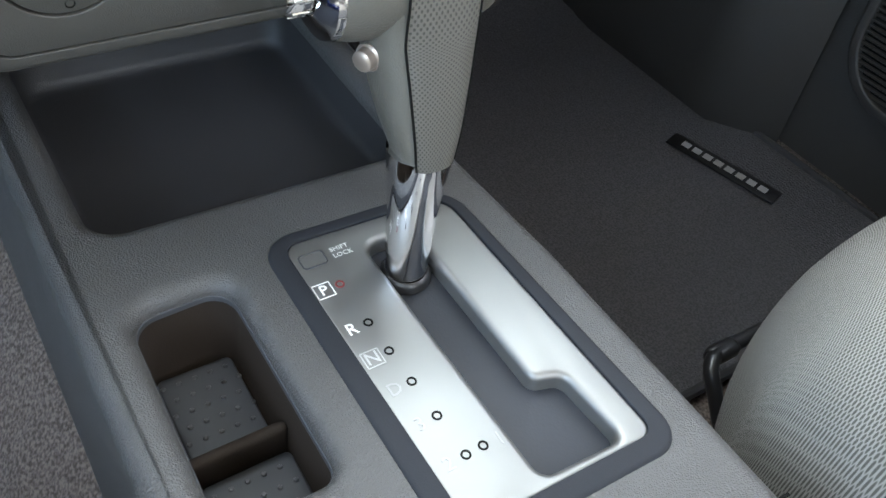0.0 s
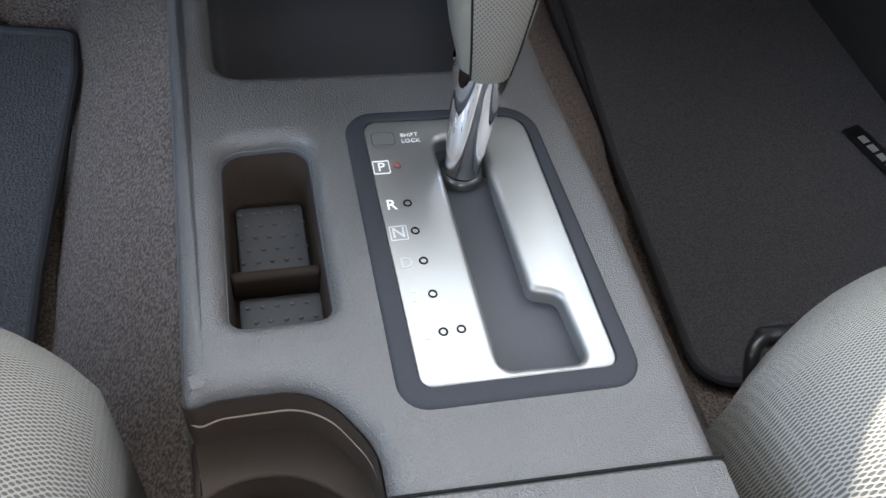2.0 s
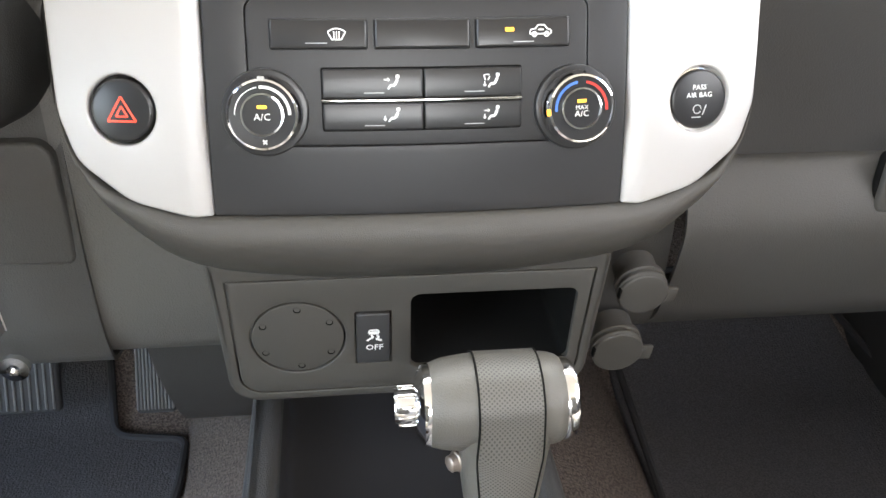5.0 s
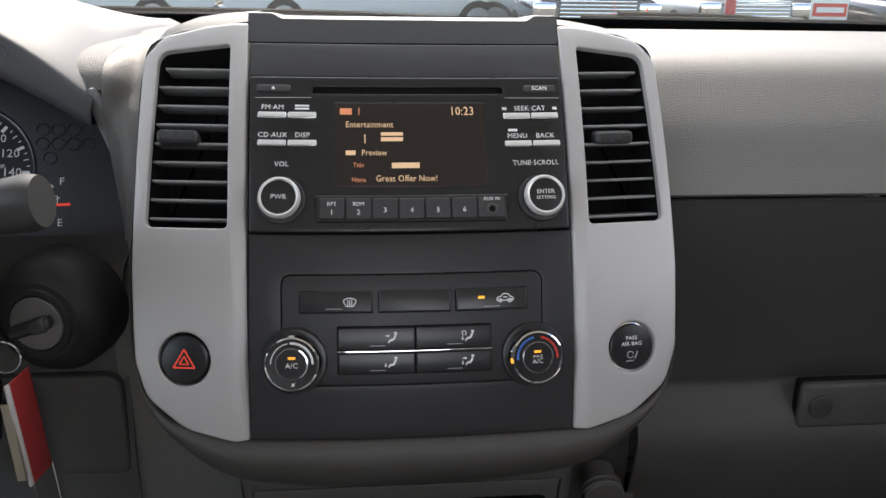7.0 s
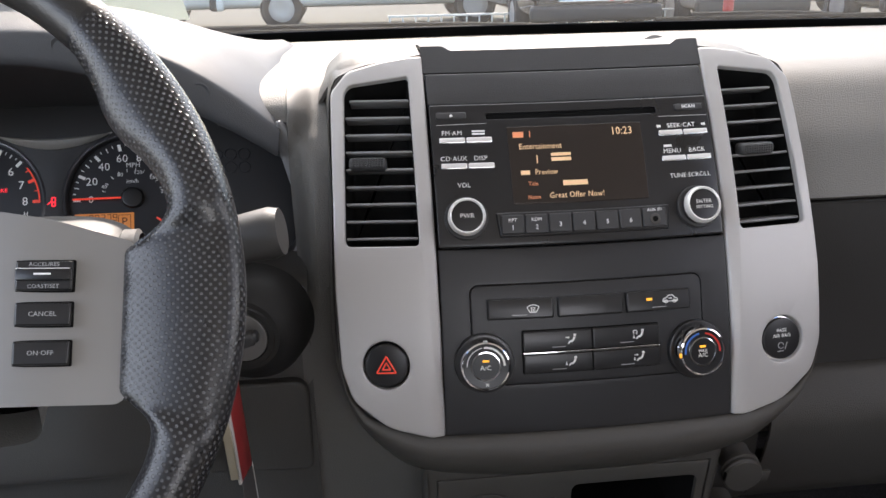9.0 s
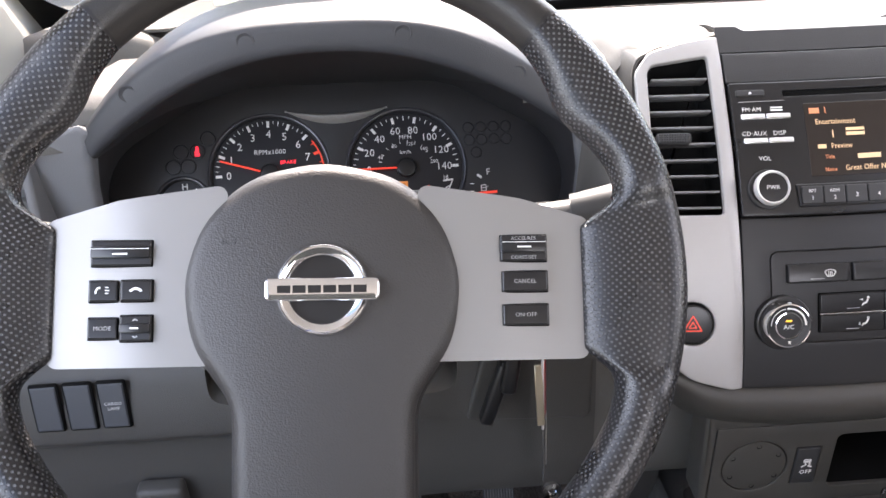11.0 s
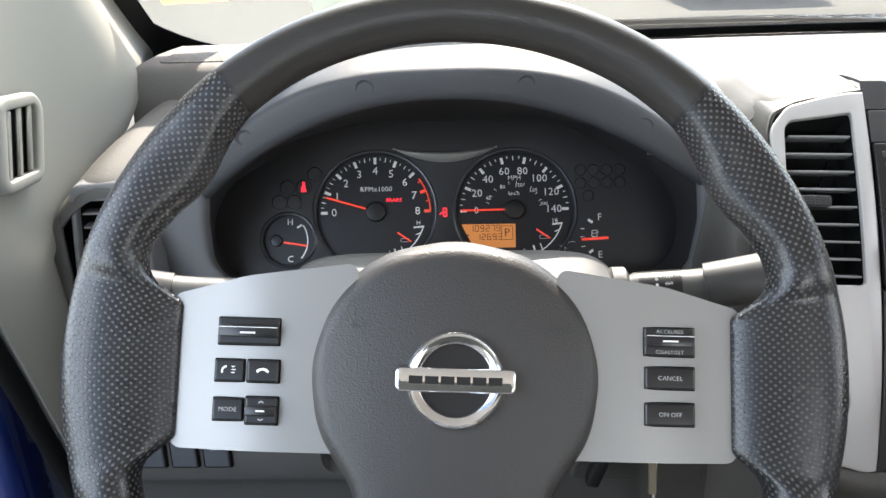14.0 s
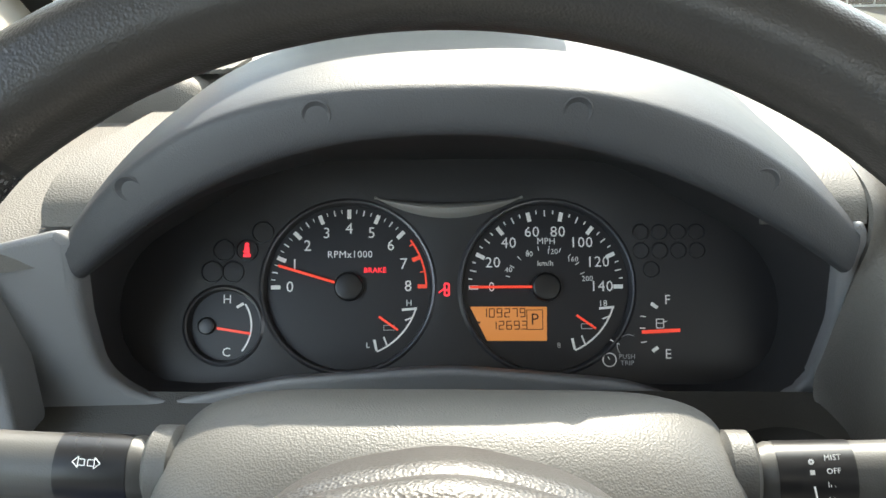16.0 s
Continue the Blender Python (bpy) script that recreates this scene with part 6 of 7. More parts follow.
def side_drop(x):
    return 5.5 * max(0.0, -0.664 - x) ** 1.6


def side_rows(x):
    lean = 0.014 * smooth01((x + 0.640) / 0.045)
    return [(y + lean * smooth01((0.30 - y) / 0.12), z - side_drop(x)) for y, z in ((0.34, 0.156), (0.26, 0.1545), (0.20, 0.1515), (0.16, 0.1480), (0.13, 0.1430), (0.113, 0.1385), (0.1035, 0.1335), (0.1010, 0.1250))]


def end_rows(x):
    return [(0.1038, 0.134 - side_drop(x)), (0.1005, 0.125 - side_drop(x)), (0.1000, 0.06 - 0.3 * side_drop(x)), (0.104, 0.0), (0.112, -0.10)]


part("side_pad", sweep_x(side_rows, -0.757, -0.583, 30, 40), DASH, dash, "grained pad beside the hood")
part("end_cap", sweep_x(end_rows, -0.757, -0.6965, 12, 20), DASH, dash)


def block(u, v):
    x = -0.700 + 0.165 * u
    y, z = [(0.274, 0.120), (0.279, 0.152), (0.286, 0.168), (0.294, 0.180), (0.301, 0.1845), (0.312, 0.186), (0.37, 0.186), (0.44, 0.182), (0.52, 0.165)][round(v * 8)]
    fall = smooth01((u - 0.62) / 0.38)
    return Vector((x, y + 0.03 * fall, z - (z - 0.158) * fall if z > 0.158 else z))


speaker_pad = part("speaker_pad", grid(20, 8, block, 0.003), DASH, dash)
part("speaker_grille", plate(rect(-0.062, -0.034, 0.062, 0.034, 0.012), (), 0.0008, None, 0.003), mat("grille_cloth", (0.12, 0.116, 0.106), 0.7, grain=0.8, grain_size=420), speaker_pad, m=Matrix.Translation((-0.622, 0.348, 0.1872)))

# ---------------------------------------------------------------- steering column, stalks, ignition
COL = mat("column_plastic", (0.088, 0.086, 0.081), 0.5, grain=0.3, grain_size=1200)
column = thing("steering_column", "grey steering column shroud behind the wheel", "steering column")


def shroud(u, v):
    a = 2 * math.pi * u
    k = v
    y = -0.095 + 0.235 * k
    w = 0.074 + 0.040 * smooth01((y + 0.09) / 0.08)
    tops = curve_pts([(-0.095, 0.050, 0), (-0.062, 0.080, 0), (-0.022, 0.1085, 0), (0.012, 0.1100, 0), (0.05, 0.08, 0), (0.10, 0.03, 0), (0.14, 0.0, 0)], 16)[round(k * 16)].y
    ca, sa = math.cos(a), math.sin(a)
    mid = min(0.060 - 0.10 * k, tops - 0.008)
    return Vector((-0.398 + w * math.copysign(abs(ca) ** 0.30, ca), y, mid + ((tops - mid) if sa > 0 else 0.022) * math.copysign(abs(sa) ** 0.36, sa)))


part("shroud", grid(64, 16, shroud, closed_u=True), COL, column)


STALK = mat("stalk_plastic", (0.068, 0.067, 0.064), 0.42, grain=0.1, grain_size=1500)


def stalk(side):
    st = part("stalk", sweep(curve_pts([(-0.398 + side * 0.095, 0.0, 0.088), (-0.398 + side * 0.16, -0.006, 0.094), (-0.398 + side * (0.215 if side < 0 else 0.194), -0.014, 0.104)], 24), [0.0098] * 4 + [0.0125] * 21, 20), STALK, column, "grey control stalk with white markings")
    part("collar", lathe([(0.014, 0), (0.0165, 0.002), (0.0165, 0.010), (0.014, 0.012)], 28), COL, st, m=Matrix.Translation((-0.398 + side * 0.101, -0.0005, 0.089)) @ Matrix.Rotation(radians(90 * side), 4, "Y"))
    part("band", sweep([(-0.398 + side * 0.120, -0.0022, 0.0901), (-0.398 + side * 0.146, -0.0045, 0.0925)], 0.01275, 20), BLACK, st)
    part("knob_end", sweep([(-0.398 + side * (0.178 if side < 0 else 0.160), -0.0085, 0.0968), (-0.398 + side * (0.213 if side < 0 else 0.192), -0.0138, 0.1036), (-0.398 + side * (0.219 if side < 0 else 0.198), -0.0145, 0.1045)], [0.0140, 0.0158, 0.0140], 24), mat("stalk_end", (0.040, 0.039, 0.037), 0.45), st)
    m = Matrix.Translation((-0.398 + side * 0.133, -0.0148, 0.0975)) @ Matrix.Rotation(radians(55), 4, "X") @ Matrix.Rotation(radians(side * 4), 4, "Z")
    if side < 0:
        for s in (-1, 1):
            bars([(s * 0.001, 0.0018, s * 0.001, -0.0018, 0.0005), (s * 0.001, 0.0018, s * 0.005, 0.0018, 0.0005), (s * 0.001, -0.0018, s * 0.005, -0.0018, 0.0005), (s * 0.005, 0.0032, s * 0.005, -0.0032, 0.0005), (s * 0.005, 0.0032, s * 0.0085, 0, 0.0005), (s * 0.005, -0.0032, s * 0.0085, 0, 0.0005)], INK, st, m @ Matrix.Translation((0.001, 0.0035, 0.0012)) @ Matrix.Diagonal((0.62, 0.62, 1, 1)), "arrow_symbol")
        words("OFF", 0.003, INK, st, m @ Matrix.Translation((-0.053, 0.002, 0.0012)))
        bars(arc_rows(0.0, 0, 0.002, -90, 90, 0.0006, 6) + [(-0.001, 0.002, -0.001, -0.002, 0.0006), (-0.002, 0.0015, -0.0045, 0.0015, 0.0005), (-0.002, 0, -0.0045, 0, 0.0005), (-0.002, -0.0015, -0.0045, -0.0015, 0.0005)], INK, st, m @ Matrix.Translation((-0.053, -0.0055, 0.001)), "lamp_symbol")
    else:
        bars([(-0.0040, -0.0016, -0.0036, -0.0075, 0.0006)] + arc_rows(-0.0040, 0.0068, 0.0007, 0, 360, 0.0007, 8) + [(-0.0048, 0.0032, -0.0032, 0.0032, 0.0016)], INK, st, m @ Matrix.Translation((0, 0, 0.0014)), "wiper_marks")
        for i, t in enumerate(("MIST", "OFF", "INT", "LO")):
            words(t, 0.0020, INK, st, m @ Matrix.Translation((0.0035, 0.0078 - 0.0046 * i, 0.0014 - 0.0008 * i * i * 0.5)))
        bars(arc_rows(0.0, -0.004, 0.0055, 50, 130, 0.0006, 8) + [(-0.0035, 0.0002, -0.0018, -0.003, 0.0006), (0.0035, 0.0002, 0.0018, -0.003, 0.0006), (-0.0018, -0.003, 0.0018, -0.003, 0.0006)], INK, st, m @ Matrix.Translation((0.022, 0.001, 0.0014)), "wiper_symbol")


stalk(-1)
stalk(1)
IGN = Matrix.Translation((-0.2404, 0.058, 0.003)) @ Matrix.Rotation(radians(-12), 4, "Z") @ Matrix.Rotation(radians(88), 4, "X")
ign = thing("ignition_lock", "black round ignition lock with key inserted", "ignition switch", IGN)
part("bezel", lathe([(0.0180, -0.002), (0.0182, 0.0002), (0.0190, 0.0012), (0.0222, 0.0008), (0.0230, -0.0010), (0.0262, -0.0014), (0.0276, -0.0030), (0.0310, -0.0055), (0.0370, -0.0095), (0.0410, -0.0180), (0.0420, -0.0400)], 56), mat("lock_surround", (0.020, 0.0195, 0.019), 0.6, grain=0.2, grain_size=1300, spec=0.3), ign, "wide shallow bezel")
part("barrel", cyl(0.0179, 0.005, 44, 0.0006), mat("lock_steel", (0.15, 0.145, 0.138), 0.42, metal=0.35), ign, "grey metal lock face", m=Matrix.Translation((0, 0, -0.0024)))
part("key_slot", rbox(0.0022, 0.011, 0.002, 0.0005, 1), VOID, ign, m=Matrix.Rotation(radians(70), 4, "Z"))
key = thing("car_key", "black-headed car key hanging from the ignition with red and clear tag", "key")
part("key_head", rbox(0.028, 0.012, 0.0075, 0.0025, 3), BLACK, key, m=Matrix.Translation((-0.2420, 0.051, 0.003)) @ Matrix.Rotation(radians(-18), 4, "Y"))
part("key_grip", rbox(0.010, 0.013, 0.0085, 0.0020, 3), DARK, key, m=Matrix.Translation((-0.2360, 0.050, 0.005)) @ Matrix.Rotation(radians(-18), 4, "Y"))
ring = [(-0.262 + 0.011 * math.cos(2 * math.pi * k / 24), 0.050, -0.017 + 0.011 * math.sin(2 * math.pi * k / 24)) for k in range(25)]
part("ring", sweep(ring, 0.0008, 8, caps=False), CHROME, key)
TAG = pose(-0.2486, 0.036, -0.022, 0, 0, 75) @ Matrix.Rotation(radians(-6), 4, "Y")
part("tag", rbox(0.021, 0.0016, 0.078, 0.0007, 2), mat("red_tag", (0.34, 0.035, 0.035), 0.3), key, "translucent red plastic tag", m=TAG @ Matrix.Translation((0, 0, -0.040)))
part("tag_edge", rbox(0.0036, 0.0022, 0.078, 0.0007, 2), mat("tag_white_edge", (0.62, 0.58, 0.55), 0.35), key, m=TAG @ Matrix.Translation((-0.0117, 0, -0.040)))
part("blade", rbox(0.0062, 0.0018, 0.056, 0.0006, 1), mat("worn_brass", (0.52, 0.46, 0.34), 0.34, metal=0.8), key, "worn brass key blade", m=Matrix.Translation((-0.2535, 0.0265, -0.066)) @ Matrix.Rotation(radians(-3), 4, "Y"))
part("fob", rbox(0.013, 0.008, 0.046, 0.0035, 3), BLACK, key, "small black key fob", m=Matrix.Translation((-0.2725, 0.046, -0.052)) @ Matrix.Rotation(radians(8), 4, "Y"))
part("tag_plate", rbox(0.021, 0.001, 0.060, 0.0005, 1), mat("clear_tag", (0.10, 0.097, 0.097), 0.12), key, "clear plastic tag", m=TAG @ Matrix.Translation((0, 0, -0.108)))
part("tag_edge", rbox(0.0012, 0.0016, 0.060, 0.0004, 1), mat("tag_pale_edge", (0.5, 0.48, 0.45), 0.3), key, m=TAG @ Matrix.Translation((0.0109, 0, -0.108)))
part("tag_ring", lathe([(0.004, 0.0), (0.0085, 0.001), (0.0085, 0.005), (0.004, 0.006)], 24), CHROME, key, m=Matrix.Translation((-0.238, 0.053, -0.178)) @ Matrix.Rotation(radians(90), 4, "X"))

# ---------------------------------------------------------------- floor, tunnel, mats, pedals
def carpet_mat(name, colour, size=420.0, rough=0.95, ribs=0.0):
    ma = mat(name, colour, rough, grain=0.9, grain_size=size, tone=0.22 if ribs else 0.42, tone_size=520 if ribs else 430, spec=0.1)
    nt = ma.node_tree
    tone = next(n for n in nt.nodes if n.type == "MIX")
    wide = nt.nodes.new("ShaderNodeMapRange")
    wide.inputs["From Min"].default_value, wide.inputs["From Max"].default_value = 0.38, 0.62
    nt.links.new(tone.inputs[0].links[0].from_socket, wide.inputs["Value"])
    nt.links.new(wide.outputs["Result"], tone.inputs[0])
    if ribs:
        nt = ma.node_tree
        b = nt.nodes["Principled BSDF"]
        tc = nt.nodes["Texture Coordinate"]
        wv = nt.nodes.new("ShaderNodeTexWave")
        wv.inputs["Scale"].default_value = ribs
        wv.inputs["Distortion"].default_value = 9.0
        wv.inputs["Detail"].default_value = 4.0
        nt.links.new(tc.outputs["Object"], wv.inputs["Vector"])
        bu = nt.nodes.new("ShaderNodeBump")
        bu.inputs["Strength"].default_value = 0.3
        bu.inputs["Distance"].default_value = 0.0008
        nt.links.new(wv.outputs["Fac"], bu.inputs["Height"])
        nt.links.new(b.inputs["Normal"].links[0].from_socket, bu.inputs["Normal"])
        nt.links.new(bu.outputs["Normal"], b.inputs["Normal"])
    return ma


CARPET = carpet_mat("brown_grey_carpet", (0.150, 0.124, 0.110))
MATC = carpet_mat("charcoal_mat", (0.088, 0.086, 0.091), 600, ribs=75)


def floor_z(x, y):
    base = -0.525 + 0.30 * smooth01((y - 0.36) / 0.45)
    edge = (0.245 if x > 0 else 0.222) + (0.02 * smooth01(y / 0.2) if x > 0 else 0.0)
    k = (edge - abs(x)) / (edge - 0.115)
    hump = -0.515 + 0.135 * max(0.0, min(1.0, k)) ** 0.85 if k > 0 else -1.0
    return max(base, hump)


floor = part("floor", grid(160, 70, lambda u, v: Vector((-0.80 + 1.6 * u, -1.3 + 2.0 * v, floor_z(-0.80 + 1.6 * u, -1.3 + 2.0 * v))), 0.004), CARPET)
tagged(floor, "brown-grey carpeted floor with raised centre tunnel", "floor", kind="structure")


def floor_mat(pts, label):
    t = thing("floor_mat", label, "floor mat", group="floor mats")
    loop = rpoly(pts, 6)
    xs, yy = [p[0] for p in pts], [p[1] for p in pts]
    part("carpet", plate(loop, (), 0.003, None, 0.008, None, lambda u, v, h: Vector((u, v, max(floor_z(u, v), -0.525) + 0.012 + h)), [(0, min(xs) + (max(xs) - min(xs)) * k / 16) for k in range(1, 16)] + [(1, min(yy) + (max(yy) - min(yy)) * k / 24) for k in range(1, 24)]), MATC, t)
    edge = [Vector((p.x, p.y, floor_z(p.x, p.y) + 0.012)) for p in loop + loop[:1]]
    part("binding", sweep(edge, 0.0045, 8, caps=False), mat("mat_binding", (0.03, 0.03, 0.033), 0.8), t)
    return t


pm = floor_mat([(0.252, -0.112, 0.03), (0.640, -0.112, 0.03), (0.628, 0.30, 0.04), (0.56, 0.52, 0.05), (0.275, 0.52, 0.05), (0.264, 0.12, 0.1)], "charcoal passenger carpet mat with name badge")
BADGE = Matrix.Translation((0.545, 0.083, -0.5095)) @ Matrix.Rotation(radians(-76), 4, "Z") @ Matrix.Rotation(radians(5), 4, "X") @ Matrix.Rotation(radians(180), 4, "Z")
badge = part("badge", rbox(0.130, 0.022, 0.003, 0.002, 2), BLACK, pm, "black badge with plain silver bars", m=BADGE)
for k in range(8):
    bars([(-0.052 + 0.0132 * k, 0, -0.0425 + 0.0132 * k, 0, 0.0085)], SILVER, badge, Matrix.Translation((0, 0, 0.0018)), "name_bar")
floor_mat([(-0.66, -0.25, 0.05), (-0.250, -0.25, 0.04), (-0.240, 0.06, 0.05), (-0.218, 0.27, 0.04), (-0.226, 0.350, 0.016), (-0.305, 0.362, 0.03), (-0.338, 0.54, 0.04), (-0.66, 0.54, 0.05)], "blue-black driver carpet mat with bound edge")


PEDALC = mat("pedal_rubber", (0.05, 0.05, 0.052), 0.7, tone=0.2)
PEDALR = mat("worn_pedal_rib", (0.16, 0.16, 0.16), 0.65, tone=0.2, tone_size=60)


def pedal(name, x, y, z, w, h, tilt, n, label):
    t = thing(name, label, "pedal", Matrix.Translation((x, y, z)) @ Matrix.Rotation(radians(tilt), 4, "X"))
    part("pad", rbox(w, h, 0.014, 0.005, 3), PEDALC, t)
    for k in range(n):
        if w > h:
            part("rib", rbox(0.0028, h * 0.86, 0.004, 0.001, 1), PEDALR, t, m=Matrix.Translation((-w / 2 + w * (k + 0.7) / (n + 0.4), 0, 0.0075)))
        else:
            part("rib", rbox(0.0026, h * 0.92, 0.004, 0.001, 1), PEDALR, t, m=Matrix.Translation((-w / 2 + w * (k + 0.7) / (n + 0.4), 0, 0.0075)))
    part("arm", rbox(0.016, 0.018, 0.16, 0.004, 2), BLACK, t, m=Matrix.Translation((0, h * 0.3, -0.085)))
    return t


pedal("brake_pedal", -0.402, 0.362, -0.432, 0.112, 0.066, 68, 14, "black rubber brake pedal with ribs")
pedal("accelerator_pedal", -0.2490, 0.372, -0.419, 0.041, 0.112, 62, 11, "black ribbed accelerator pedal")
part("kick_panel", sweep_x(lambda x: [(0.14, -0.215), (0.165, -0.28), (0.225, -0.372), (0.30, -0.40)], -0.188, -0.112, 4, 16), LOWDASH, dash)

# ---------------------------------------------------------------- seats
def cloth_mat(name, colour, nu):
    ma = mat(name, colour, 0.9, grain=1.0, grain_size=nu, tone=0.10, tone_size=60, spec=0.15)
    return ma


SEATC = dotted("light_grey_seat_cloth", (0.23, 0.225, 0.205), (0.07, 0.068, 0.060), 210, 300, rough=0.9, radius=0.34)
LACE = dotted("laced_seat_insert", (0.25, 0.245, 0.24), (0.02, 0.02, 0.021), 20, 56, rough=0.9, radius=0.30)


def cushion(u, v, side):
    """A seat cushion: u across with its side walls, v from the floor side up over the front and back."""
    s = (u * 2 - 1) * 1.12
    x = max(-1.0, min(1.0, s))
    bol = smooth01((abs(x) - 0.50) / 0.25) * 0.004 - 0.085 * (1 - math.sqrt(1 - min(1.0, max(0.0, abs(x) - 0.62) / 0.385) ** 2)) - 0.24 * max(0.0, (abs(s) - 1) / 0.12)
    q = curve_pts([(-0.215, -0.47, 0), (-0.175, -0.43, 0), (-0.153, -0.36, 0), (-0.158, -0.295, 0), (-0.188, -0.240, 0), (-0.235, -0.212, 0), (-0.32, -0.198, 0), (-0.50, -0.21, 0), (-0.70, -0.215, 0)], 40)[round(v * 40)]
    front = 1 - smooth01((v - 0.30) / 0.35)
    y = q.x - 0.050 * abs(x) ** 5 * front - 0.015 * x * x * front + (0.04 if side < 0 else 0)
    z = q.y + bol * smooth01((v - 0.30) / 0.2)
    return Vector((side * 0.386 + 0.238 * x * (1 - 0.03 * front), y, z))


def seat(side, label):
    t = thing("front_seat", label, "car seat", group="front seats")
    part("cushion", grid(72, 40, lambda u, v: cushion(u, v, side), 0.004, uv=True), SEATC, t)
    part("seat_insert", grid(24, 36, lambda u, v: cushion(0.082 + 0.836 * u, 0.1 + 0.9 * v, side) + Vector((0, -0.003 * (1 - v), 0.0045 * min(1.0, 9 * min(u, 1 - u)) - 0.0002)), 0.002, uv=True), LACE, t, "grey laced knit insert")
    x = side * 0.375 - side * 0.168
    seam = [cushion(0.5 - side * 0.422, k / 40, side) + Vector((0, -0.0012, 0.001)) for k in range(6, 41)]
    part("seam", sweep(seam, 0.0016, 8), mat("seam_thread", (0.18, 0.17, 0.155), 0.9), t)
    part("backrest", rbox(0.48, 0.14, 0.62, 0.06, 5), SEATC, t, m=Matrix.Translation((side * 0.375, -0.80, 0.08)) @ Matrix.Rotation(radians(-14), 4, "X"))
    part("base", rbox(0.40, 0.46, 0.10, 0.01, 2), VOID, t, m=Matrix.Translation((side * 0.375, -0.42, -0.46)))
    return t


seat(1, "light grey cloth passenger seat in a sun patch")
seat(-1, "light grey cloth driver seat")
bar = thing("seat_adjuster_bar", "black steel seat slide bar under the cushion", "seat lever")
part("rod", sweep(curve_pts([(0.205, -0.245, -0.455), (0.205, -0.20, -0.415), (0.208, -0.166, -0.378), (0.213, -0.155, -0.370), (0.225, -0.150, -0.370), (0.25, -0.149, -0.372), (0.36, -0.149, -0.375), (0.55, -0.15, -0.375)], 40), 0.0048, 12), BLACK, bar)
part("bracket", rbox(0.024, 0.012, 0.011, 0.004, 3), BLACK, bar, m=Matrix.Translation((0.228, -0.150, -0.371)))

# ---------------------------------------------------------------- cabin shell
PILLAR = mat("pillar_trim", (0.27, 0.268, 0.242), 0.6, grain=0.14, grain_size=1500, tone=0.04)
LINER = mat("headliner", (0.45, 0.43, 0.40), 0.9, grain=0.4, grain_size=500)
GLASS = bpy.data.materials.new("windshield_glass")
GLASS.use_nodes = True
nt = GLASS.node_tree
nt.nodes.remove(nt.nodes["Principled BSDF"])
tr, gl, mixs, fr = nt.nodes.new("ShaderNodeBsdfTransparent"), nt.nodes.new("ShaderNodeBsdfGlossy"), nt.nodes.new("ShaderNodeMixShader"), nt.nodes.new("ShaderNodeFresnel")
tr.inputs["Color"].default_value = (0.86, 0.90, 0.87, 1)
gl.inputs["Roughness"].default_value = 0.02
nt.links.new(fr.outputs["Fac"], mixs.inputs["Fac"])
nt.links.new(tr.outputs["BSDF"], mixs.inputs[1])
nt.links.new(gl.outputs["BSDF"], mixs.inputs[2])
dust, dmix, dn, dr = nt.nodes.new("ShaderNodeBsdfTranslucent"), nt.nodes.new("ShaderNodeMixShader"), nt.nodes.new("ShaderNodeTexNoise"), nt.nodes.new("ShaderNodeMapRange")
dust.inputs["Color"].default_value = (0.95, 0.93, 0.84, 1)
dn.inputs["Scale"].default_value = 7.0
dn.inputs["Detail"].default_value = 8
dr.inputs["To Min"].default_value, dr.inputs["To Max"].default_value = 0.012, 0.030
nt.links.new(dn.outputs["Fac"], dr.inputs["Value"])
nt.links.new(dr.outputs["Result"], dmix.inputs["Fac"])
nt.links.new(mixs.outputs["Shader"], dmix.inputs[1])
nt.links.new(dust.outputs["BSDF"], dmix.inputs[2])
nt.links.new(dmix.outputs["Shader"], nt.nodes["Material Output"].inputs["Surface"])


def ws(u, v):
    x = (u * 2 - 1) * 0.752
    bow = 1 - (u * 2 - 1) ** 2
    return Vector((x, 0.50 + 0.10 * bow - 0.43 * v - 0.04 * bow * v, 0.150 + 0.46 * (0.595 * v + 0.405 * v * v)))


glass = part("windshield", grid(24, 12, ws, 0.0), GLASS)
glass.visible_shadow = False
tagged(glass, "clear sloping windshield with black edge band", "windshield", kind="structure")
FRIT = mat("black_frit", (0.006, 0.006, 0.006), 0.4)
band = part("windshield_edge", join([grid(120, 2, lambda u, v: ws(u, (0.048 + 0.26 * max(0.0, 1 - min(u, 1 - u) / 0.095) ** 2.6) * v) + Vector((0, -0.006, 0.002)), 0.001), grid(4, 20, lambda u, v: ws(0.021 * u, 0.08 + 0.9 * v) + Vector((0.0, -0.006, 0.002)), 0.001), grid(4, 20, lambda u, v: ws(1 - 0.021 * u, 0.08 + 0.9 * v) + Vector((0.0, -0.006, 0.002)), 0.001)]), FRIT)
tagged(band, "black ceramic edge band of the windshield", "trim", kind="structure")
# Roof is out of view; its front edge is shaped to place sunlight.
def roof_at(u, v):
    s = u * 2 - 1
    front = 0.130 + 0.050 * smooth01((abs(s) - 0.45) / 0.4)
    return Vector((s * 0.68, front + (-1.40 - front) * v, 0.61 + 0.05 * math.sin(math.pi * v) * (1 - s ** 4)))


